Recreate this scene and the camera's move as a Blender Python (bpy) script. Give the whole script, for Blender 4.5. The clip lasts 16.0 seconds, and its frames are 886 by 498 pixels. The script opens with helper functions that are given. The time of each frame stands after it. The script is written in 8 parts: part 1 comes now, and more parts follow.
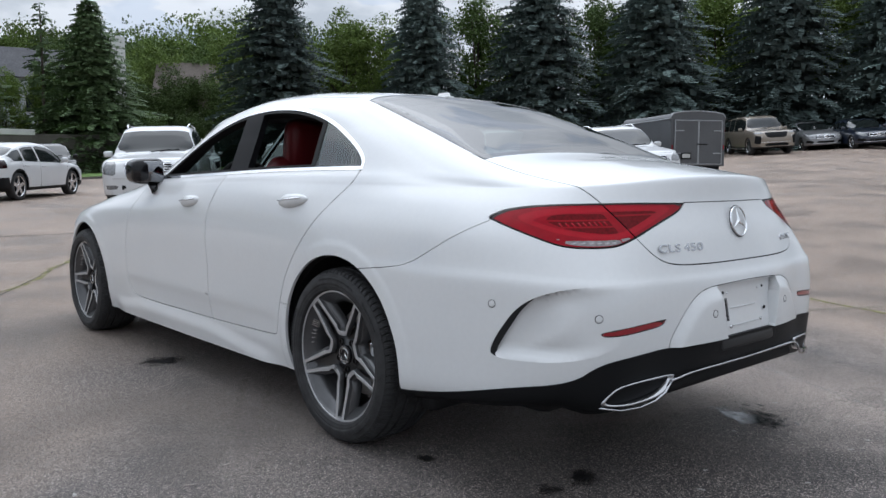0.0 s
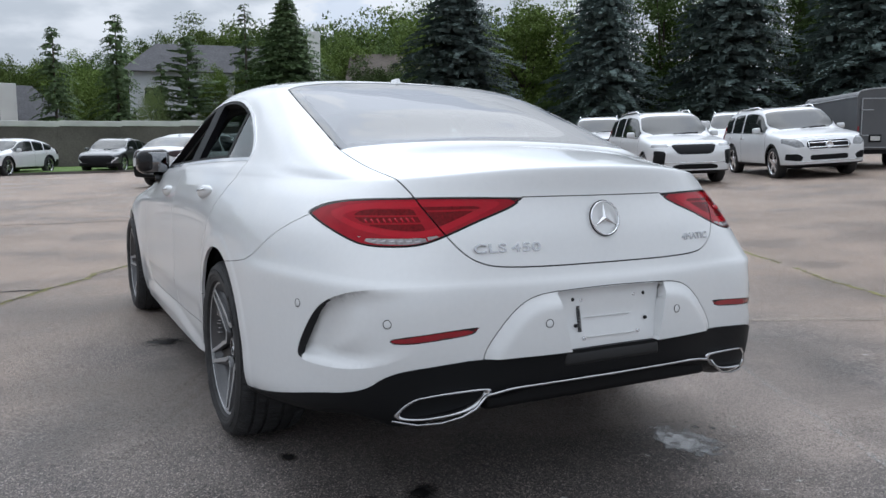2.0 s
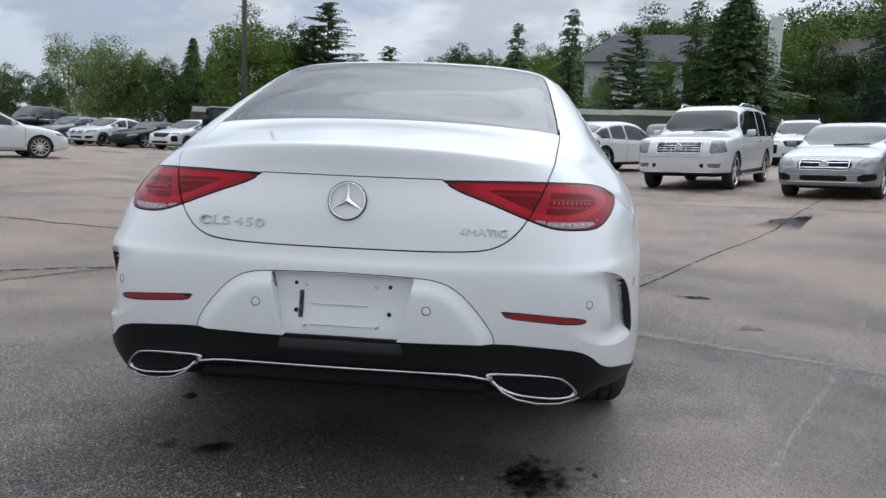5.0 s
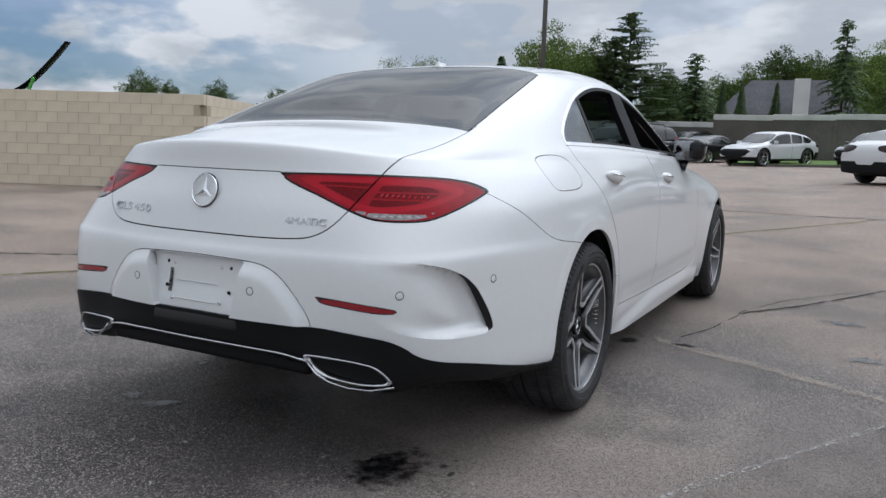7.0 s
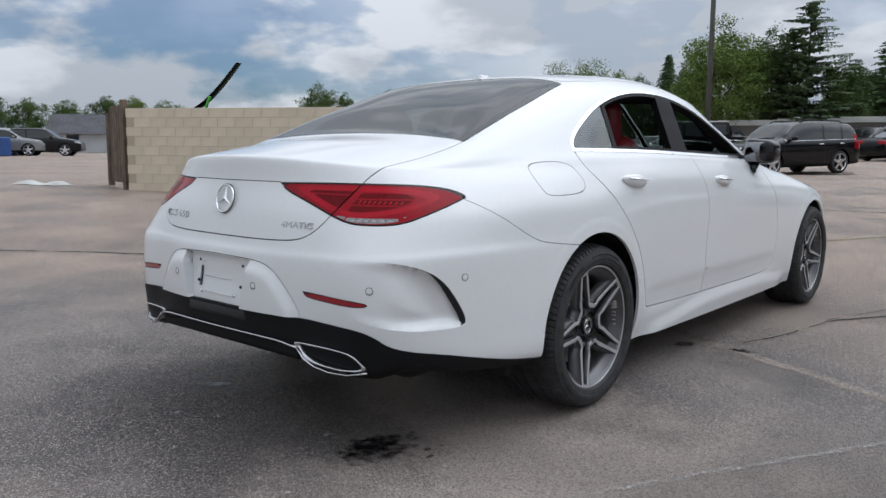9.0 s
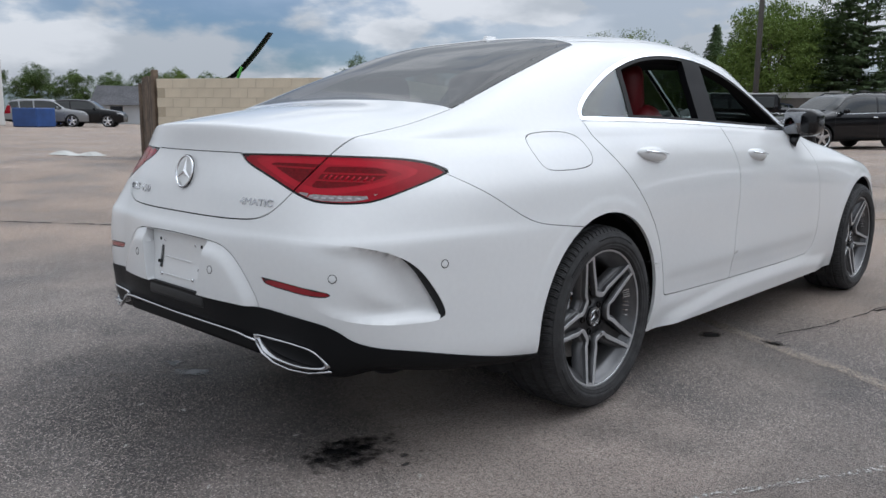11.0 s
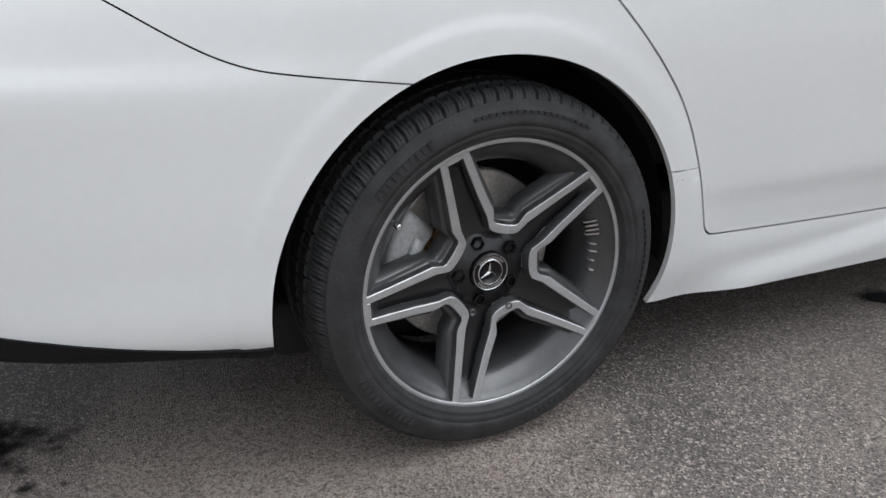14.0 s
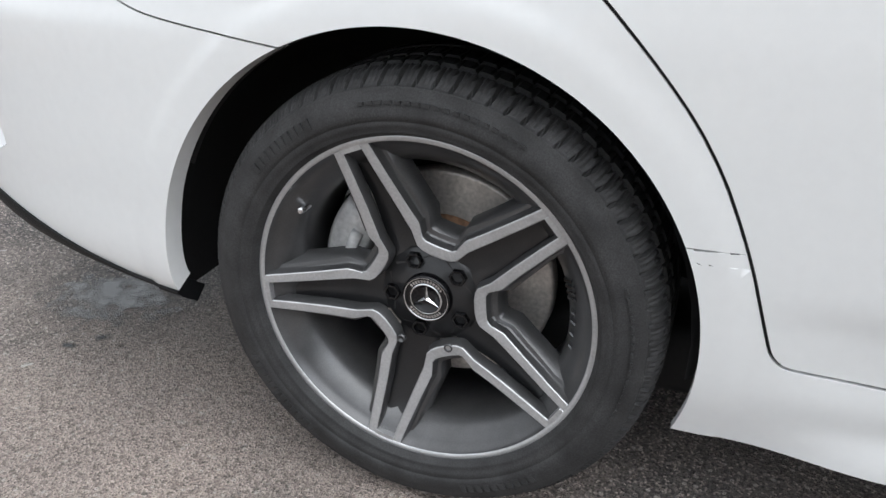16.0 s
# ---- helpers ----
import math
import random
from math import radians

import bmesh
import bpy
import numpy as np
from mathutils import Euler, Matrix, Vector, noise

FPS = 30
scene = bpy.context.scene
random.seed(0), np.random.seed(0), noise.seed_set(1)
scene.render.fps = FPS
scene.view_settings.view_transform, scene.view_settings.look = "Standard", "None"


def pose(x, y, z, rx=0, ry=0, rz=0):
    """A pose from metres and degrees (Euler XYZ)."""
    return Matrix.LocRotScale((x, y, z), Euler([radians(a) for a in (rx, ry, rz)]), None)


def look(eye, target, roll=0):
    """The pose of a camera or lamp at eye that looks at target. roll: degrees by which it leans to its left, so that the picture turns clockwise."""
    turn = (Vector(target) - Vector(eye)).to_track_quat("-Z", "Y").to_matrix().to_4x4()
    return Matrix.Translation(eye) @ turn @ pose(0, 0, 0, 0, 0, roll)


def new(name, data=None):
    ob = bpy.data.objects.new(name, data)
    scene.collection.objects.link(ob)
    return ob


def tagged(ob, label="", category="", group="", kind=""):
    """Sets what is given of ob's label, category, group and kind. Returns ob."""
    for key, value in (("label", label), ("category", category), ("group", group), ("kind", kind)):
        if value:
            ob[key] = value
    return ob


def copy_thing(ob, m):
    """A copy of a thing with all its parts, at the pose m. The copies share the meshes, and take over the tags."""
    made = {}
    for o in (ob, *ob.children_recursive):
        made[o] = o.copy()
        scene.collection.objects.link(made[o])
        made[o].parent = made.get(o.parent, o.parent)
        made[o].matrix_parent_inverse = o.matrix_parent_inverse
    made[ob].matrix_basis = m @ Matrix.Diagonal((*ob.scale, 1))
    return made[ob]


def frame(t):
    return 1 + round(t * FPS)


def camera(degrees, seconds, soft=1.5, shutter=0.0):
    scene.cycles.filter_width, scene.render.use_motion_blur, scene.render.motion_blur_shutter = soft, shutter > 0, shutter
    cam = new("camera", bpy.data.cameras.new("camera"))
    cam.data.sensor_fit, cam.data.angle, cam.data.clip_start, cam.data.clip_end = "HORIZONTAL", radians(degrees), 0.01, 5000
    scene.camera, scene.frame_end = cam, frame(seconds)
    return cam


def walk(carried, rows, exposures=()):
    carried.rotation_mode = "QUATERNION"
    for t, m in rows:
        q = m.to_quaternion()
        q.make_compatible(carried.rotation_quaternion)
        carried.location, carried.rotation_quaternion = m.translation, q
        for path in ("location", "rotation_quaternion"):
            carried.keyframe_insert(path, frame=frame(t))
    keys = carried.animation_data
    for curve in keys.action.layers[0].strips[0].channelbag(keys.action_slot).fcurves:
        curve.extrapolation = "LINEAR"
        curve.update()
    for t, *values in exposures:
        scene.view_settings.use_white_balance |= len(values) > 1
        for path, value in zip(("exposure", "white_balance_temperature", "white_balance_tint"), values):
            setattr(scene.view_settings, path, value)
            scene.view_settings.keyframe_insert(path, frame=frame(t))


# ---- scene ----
cam = camera(58.6, 16.0)
PATH = [
    (0, (-2.57, -2.487, 1.028), (-1.253, -0.994, 0.84), -0.0),
    (0.5, (-2.32, -2.598, 1.053), (-1.088, -1.035, 0.86), -0.2),
    (1, (-2.052, -2.793, 1.057), (-0.916, -1.159, 0.856), -0.4),
    (1.5, (-1.802, -2.918, 1.035), (-0.774, -1.216, 0.822), -0.4),
    (2, (-1.528, -3.005, 1.042), (-0.614, -1.24, 0.82), -0.3),
    (2.5, (-1.227, -3.129, 1.029), (-0.452, -1.298, 0.808), -0.2),
    (3, (-0.922, -3.203, 1.032), (-0.314, -1.314, 0.788), 0.1),
    (3.5, (-0.586, -3.241, 1.046), (-0.156, -1.304, 0.796), 0.8),
    (4, (-0.225, -3.335, 1.044), (0.011, -1.366, 0.789), 1.4),
    (4.5, (0.111, -3.334, 1.032), (0.14, -1.352, 0.767), 2.0),
    (5, (0.473, -3.292, 1.038), (0.293, -1.318, 0.773), 2.3),
    (5.2, (0.613, -3.285, 1.03), (0.355, -1.32, 0.764), 2.4),
    (7.3, (1.994, -2.863, 1.034), (0.98, -1.159, 0.776), 1.5),
    (7.5, (2.08, -2.803, 1.045), (1.018, -1.127, 0.789), 1.3),
    (8, (2.272, -2.774, 1.056), (1.109, -1.166, 0.801), 0.8),
    (8.5, (2.422, -2.8, 1.056), (1.186, -1.249, 0.8), 0.5),
    (9, (2.49, -2.8, 1.063), (1.202, -1.292, 0.805), 0.4),
    (9.2, (2.506, -2.794, 1.062), (1.202, -1.3, 0.805), 0.3),
    (11.3, (2.377, -2.257, 1.039), (1.013, -0.837, 0.687), 0.6),
    (11.5, (2.353, -2.128, 1.023), (0.985, -0.718, 0.649), 0.6),
    (12, (2.279, -1.81, 0.995), (0.896, -0.436, 0.548), 0.8),
    (12.5, (2.177, -1.507, 0.962), (0.753, -0.205, 0.433), 0.9),
    (13, (2.102, -1.222, 0.944), (0.627, -0.028, 0.314), 1.3),
    (13.5, (2.07, -0.933, 0.928), (0.507, 0.096, 0.222), 1.4),
    (14, (2.011, -0.621, 0.907), (0.333, 0.162, 0.15), 0.9),
    (14.5, (1.973, -0.32, 0.935), (0.23, 0.132, 0.064), 0.9),
    (15, (1.936, -0.064, 0.892), (0.131, 0.046, 0.037), 0.4),
    (15.5, (1.829, 0.145, 0.897), (0.051, -0.112, 0.017), -0.0),
    (16, (1.798, 0.368, 0.892), (0.109, -0.262, 0.026), -0.0),
]
walk(cam, [(t, look(eye, target, roll)) for t, eye, target, roll in PATH], [(0, -.18, 5880, 9.5), (3.5, -.12, 5890, 9.5), (5.2, -.20, 5900, 9.7), (7.5, -.31, 5960, 10), (9.2, -.29, 5980, 10), (11.3, -.25, 6010, 10), (13, -.10, 6180, 9.5), (14.5, .16, 6260, 9), (16, .40, 6280, 9)])


# ---- sky and sun ----
world = bpy.data.worlds.new("overcast_sky")
scene.world = world
world.use_nodes = True
wn = world.node_tree
sky = wn.nodes.new("ShaderNodeTexSky")
sky.sky_type, sky.sun_disc, sky.sun_elevation, sky.sun_rotation = "NISHITA", False, radians(60), radians(26)
back = wn.nodes["Background"]
geo = wn.nodes.new("ShaderNodeTexCoord")


def world_noise(scale, stretch, detail, lo, hi):
    mp = wn.nodes.new("ShaderNodeMapping")
    mp.inputs["Scale"].default_value = stretch
    wn.links.new(geo.outputs["Generated"], mp.inputs["Vector"])
    n = wn.nodes.new("ShaderNodeTexNoise")
    n.inputs["Scale"].default_value, n.inputs["Detail"].default_value = scale, detail
    wn.links.new(mp.outputs["Vector"], n.inputs["Vector"])
    r = wn.nodes.new("ShaderNodeMapRange")
    r.interpolation_type = "SMOOTHSTEP"
    r.inputs["From Min"].default_value, r.inputs["From Max"].default_value = lo, hi
    wn.links.new(n.outputs["Fac"], r.inputs["Value"])
    return r.outputs["Result"]


cloud_tone = wn.nodes.new("ShaderNodeMix")
cloud_tone.data_type = "RGBA"
cloud_tone.inputs["A"].default_value = (8.4, 8.8, 9.2, 1)
cloud_tone.inputs["B"].default_value = (12.6, 12.7, 12.8, 1)
SUN_AZ, SUN_UP = 26, 60
sun_way = Vector((math.sin(radians(SUN_AZ)) * math.cos(radians(SUN_UP)), math.cos(radians(SUN_AZ)) * math.cos(radians(SUN_UP)), math.sin(radians(SUN_UP))))
near_sun = wn.nodes.new("ShaderNodeVectorMath")
near_sun.operation = "DOT_PRODUCT"
near_sun.inputs[1].default_value = sun_way
wn.links.new(geo.outputs["Generated"], near_sun.inputs[0])
veil = wn.nodes.new("ShaderNodeMapRange")
veil.inputs["From Min"].default_value, veil.inputs["From Max"].default_value = .72, .92
wn.links.new(near_sun.outputs["Value"], veil.inputs["Value"])
bright = wn.nodes.new("ShaderNodeMath")
bright.operation, bright.use_clamp = "ADD", True
wn.links.new(world_noise(5.2, (1, 1, 2.6), 12, .43, .59), bright.inputs[0])
# and evens out overhead
even = wn.nodes.new("ShaderNodeSeparateXYZ")
wn.links.new(geo.outputs["Generated"], even.inputs[0])
even_up = wn.nodes.new("ShaderNodeMapRange")
even_up.inputs["From Min"].default_value, even_up.inputs["From Max"].default_value = .32, .62
even_up.inputs["To Max"].default_value = .45
wn.links.new(even.outputs["Z"], even_up.inputs["Value"])
veiled = wn.nodes.new("ShaderNodeMath")
wn.links.new(veil.outputs["Result"], veiled.inputs[0])
wn.links.new(even_up.outputs["Result"], veiled.inputs[1])
wn.links.new(veiled.outputs[0], bright.inputs[1])
wn.links.new(bright.outputs[0], cloud_tone.inputs["Factor"])
cover = wn.nodes.new("ShaderNodeMix")
cover.data_type = "RGBA"
# the cover breaks up towards the clearing side, low down to the left of the car
west = wn.nodes.new("ShaderNodeVectorMath")
west.operation = "DOT_PRODUCT"
west.inputs[1].default_value = (-.84, .50, -.20)
wn.links.new(geo.outputs["Generated"], west.inputs[0])
thin = wn.nodes.new("ShaderNodeMapRange")
thin.inputs["From Min"].default_value, thin.inputs["From Max"].default_value = .86, 1.0
thin.inputs["To Min"].default_value, thin.inputs["To Max"].default_value = .80, -.14
wn.links.new(west.outputs["Value"], thin.inputs["Value"])
broken = wn.nodes.new("ShaderNodeMath")
broken.operation, broken.use_clamp = "ADD", True
wn.links.new(world_noise(4.6, (1, 1, 2.4), 11, .42, .54), broken.inputs[0])
wn.links.new(thin.outputs["Result"], broken.inputs[1])
wn.links.new(broken.outputs[0], cover.inputs["Factor"])
deep = wn.nodes.new("ShaderNodeVectorMath")
deep.operation = "MULTIPLY"
deep.inputs[1].default_value = (.72, 1.0, 1.3)
wn.links.new(sky.outputs["Color"], deep.inputs[0])
wn.links.new(deep.outputs["Vector"], cover.inputs["A"])
wn.links.new(cloud_tone.outputs["Result"], cover.inputs["B"])
# an overcast sky is brighter overhead than at the horizon
up = wn.nodes.new("ShaderNodeSeparateXYZ")
wn.links.new(geo.outputs["Generated"], up.inputs[0])
lift = wn.nodes.new("ShaderNodeMapRange")
lift.inputs["From Min"].default_value, lift.inputs["From Max"].default_value = 0.0, .55
lift.inputs["To Min"].default_value, lift.inputs["To Max"].default_value = .72, 1.22
wn.links.new(up.outputs["Z"], lift.inputs["Value"])
tone = wn.nodes.new("ShaderNodeVectorMath")
tone.operation = "SCALE"
wn.links.new(cover.outputs["Result"], tone.inputs[0])
wn.links.new(lift.outputs["Result"], tone.inputs["Scale"])
# the cloud is thinner round the sun, ahead of the car
glow = wn.nodes.new("ShaderNodeMapRange")
glow.interpolation_type = "SMOOTHERSTEP"
glow.inputs["From Min"].default_value, glow.inputs["From Max"].default_value = .62, 1.02
glow.inputs["To Min"].default_value, glow.inputs["To Max"].default_value = 1.0, 2.3
wn.links.new(near_sun.outputs["Value"], glow.inputs["Value"])
tone2 = wn.nodes.new("ShaderNodeVectorMath")
tone2.operation = "SCALE"
wn.links.new(tone.outputs["Vector"], tone2.inputs[0])
wn.links.new(glow.outputs["Result"], tone2.inputs["Scale"])
wn.links.new(tone2.outputs["Vector"], back.inputs["Color"])
back.inputs["Strength"].default_value = .084
sun = new("sun", bpy.data.lights.new("sun", "SUN"))
sun.data.energy, sun.data.angle, sun.data.color = .45, radians(60), (1, .97, .92)
sun.matrix_basis = look(20 * sun_way, (0, 0, 0))




# ---- materials ----
def material(name, colour=(.5, .5, .5), rough=.5, metal=0.0, coat=0.0, spec=.5, grain=0.0, grain_size=200.0, bump=0.0, stain=0.0, stain_size=3.0, transmission=0.0, ior=1.45, random_tint=0.0, spread=None):
    """A surface with grain (fine) and stains (coarse), in object coordinates, so that sizes are in metres."""
    m = bpy.data.materials.new(name)
    m.use_nodes = True
    nt = m.node_tree
    b = nt.nodes["Principled BSDF"]
    b.inputs["Base Color"].default_value = (*colour, 1)
    b.inputs["Roughness"].default_value = rough
    b.inputs["Metallic"].default_value = metal
    b.inputs["Coat Weight"].default_value = coat
    b.inputs["Coat Roughness"].default_value = .03
    b.inputs["Specular IOR Level"].default_value = spec
    b.inputs["Transmission Weight"].default_value = transmission
    b.inputs["IOR"].default_value = ior
    if grain or stain or bump or random_tint:
        co = nt.nodes.new("ShaderNodeTexCoord").outputs["Object"]
        colour_out = None

        def noise_node(scale, detail):
            n = nt.nodes.new("ShaderNodeTexNoise")
            n.inputs["Scale"].default_value, n.inputs["Detail"].default_value = scale, detail
            nt.links.new(co, n.inputs["Vector"])
            return n.outputs["Fac"]

        def scaled(fac, amount, before):
            lo, hi = 1 - amount, 1 + amount
            r = nt.nodes.new("ShaderNodeMapRange")
            r.inputs["From Min"].default_value, r.inputs["From Max"].default_value = .3, .7
            r.inputs["To Min"].default_value, r.inputs["To Max"].default_value = lo, hi
            nt.links.new(fac, r.inputs["Value"])
            v = nt.nodes.new("ShaderNodeVectorMath")
            v.operation = "SCALE"
            if before is None:
                v.inputs[0].default_value = colour
            else:
                nt.links.new(before, v.inputs[0])
            nt.links.new(r.outputs["Result"], v.inputs["Scale"])
            return v.outputs["Vector"]

        fine = noise_node(grain_size, 3) if grain or bump else None
        if grain:
            colour_out = scaled(fine, grain, colour_out)
        if stain:
            colour_out = scaled(noise_node(stain_size, 6), stain, colour_out)
        if random_tint:
            info = nt.nodes.new("ShaderNodeObjectInfo")
            colour_out = scaled(info.outputs["Random"], random_tint, colour_out)
        if colour_out:
            nt.links.new(colour_out, b.inputs["Base Color"])
        if bump:
            bm_node = nt.nodes.new("ShaderNodeBump")
            bm_node.inputs["Strength"].default_value, bm_node.inputs["Distance"].default_value = 1.0, bump
            nt.links.new(fine, bm_node.inputs["Height"])
            nt.links.new(bm_node.outputs["Normal"], b.inputs["Normal"])
    return m


PAINT = material("white_paint", (.69, .70, .705), .50, coat=.9, spec=.1, grain=.012, grain_size=60, stain=.015, stain_size=1.5)
GAP = material("panel_gap", (.012, .012, .013), .8)
BLACK = material("black_plastic", (.0075, .008, .009), .5, spec=.17, grain=.15, grain_size=900, bump=.0002)
GLOSS = material("gloss_black", (.006, .006, .007), .16, coat=.2, spec=.35)
TRIM_CHROME = material("dull_chrome_trim", (.52, .525, .54), .14, metal=1.0)
CHROME = material("chrome", (.82, .83, .85), .10, metal=1.0)
SATIN = material("satin_chrome", (.72, .73, .75), .22, metal=1.0)
FRIT = material("black_glass_border", (.006, .0065, .0065), .02, spec=.45)
FRAME = material("matt_black_frame", (.006, .006, .0065), .6, spec=.18)
GLASS = material("tinted_glass", (.22, .27, .26), .0, transmission=1.0, ior=1.45)


def sheet_glass(name, tint):
    """Thin tinted glass: light goes straight through, and the surface reflects as glass does."""
    m = bpy.data.materials.new(name)
    m.use_nodes = True
    nt = m.node_tree
    nt.nodes.remove(nt.nodes["Principled BSDF"])
    clear, shine, mixed, fresnel = (nt.nodes.new("ShaderNode" + k) for k in ("BsdfTransparent", "BsdfGlossy", "MixShader", "Fresnel"))
    clear.inputs["Color"].default_value = (*tint, 1)
    shine.inputs["Roughness"].default_value = .0
    fresnel.inputs["IOR"].default_value = 1.9
    nt.links.new(fresnel.outputs[0], mixed.inputs[0])
    nt.links.new(clear.outputs[0], mixed.inputs[1])
    nt.links.new(shine.outputs[0], mixed.inputs[2])
    nt.links.new(mixed.outputs[0], nt.nodes["Material Output"].inputs["Surface"])
    return m


REARGLASS = sheet_glass("rear_window_glass", (.10, .13, .12))
LENS = material("red_lens", (.24, .0018, .009), .08, spec=.2, stain=.12, stain_size=18)
LENS_DARK = material("dark_red_lens", (.11, .001, .004), .12, spec=.16, grain=.25, grain_size=120)
LENS_BRIGHT = material("bright_red_guide", (.32, .002, .011), .10, spec=.25, stain=.12, stain_size=14)
LENS_EDGE = material("smoked_lens_edge", (.014, .002, .003), .10, spec=.35)
LENS_MID = material("red_light_bar", (.24, .002, .008), .12, spec=.2)
LENS_CLEAR = material("clear_lens", (.20, .175, .18), .15, coat=.8, grain=.4, grain_size=70)
LENS_CELL = material("clear_lens_cell", (.32, .30, .31), .15, coat=.6, grain=.3, grain_size=90)
REFLECTOR = material("red_reflector", (.26, .004, .012), .2, coat=.8, grain=.25, grain_size=400)
RUBBER = material("tyre_rubber", (.032, .032, .033), .65, spec=.35, grain=.35, grain_size=500, bump=.0004, stain=.3, stain_size=25)
MACHINED = material("machined_alloy", (.46, .465, .475), .32, metal=.55, coat=.2, grain=.10, grain_size=300, stain=.06, stain_size=30)
GUNMETAL = material("gunmetal_alloy", (.080, .080, .083), .34, metal=.5, coat=.4, grain=.12, grain_size=600, stain=.15, stain_size=20)
CHANNEL = material("dark_alloy", (.030, .030, .032), .34, metal=.3, coat=.3, grain=.12, grain_size=500, stain=.15, stain_size=20)
PILLAR = material("satin_black_pillar", (.006, .006, .007), .45, spec=.06)
WHEEL_DARK = material("dark_wheel_barrel", (.008, .008, .009), .5, spec=.3, grain=.2, grain_size=200)
IRON = material("brake_iron", (.52, .49, .46), .42, metal=.5, grain=.2, grain_size=150, stain=.3, stain_size=14)
RUST = material("rusty_iron", (.30, .17, .10), .7, metal=.3, grain=.4, grain_size=90)
CALIPER = material("grey_caliper", (.46, .465, .47), .45, metal=.2, grain=.15, grain_size=120)
LEATHER = material("red_leather", (.13, .006, .010), .45, grain=.12, grain_size=300, bump=.0006)
CABIN = material("black_cabin_trim", (.010, .010, .011), .75, grain=.2, grain_size=150)
LETTER = material("chrome_letter", (.50, .505, .52), .18, metal=1.0)
MIRROR = material("tinted_mirror", (.22, .225, .235), .02, metal=1.0)




# ---- ground ----
def slope_at(az):
    return float(np.interp(az, [-180, -90, -70, -28, -10, 11, 30, 42, 53, 64, 72, 90, 180], [.008, .009, .008, .007, .015, .022, .041, .046, .050, .062, .068, .04, .008]))


def ground_z(x, y):
    """The lot rises gently away from the drain beside the car."""
    r = math.hypot(x, y)
    az = math.degrees(math.atan2(x, y))
    return slope_at(az) * (max(0.0, min(r, 45) - 5) ** 1.5 / (max(0.0, min(r, 45) - 5) + 3) ** .5 if r > 5 else 0.0)


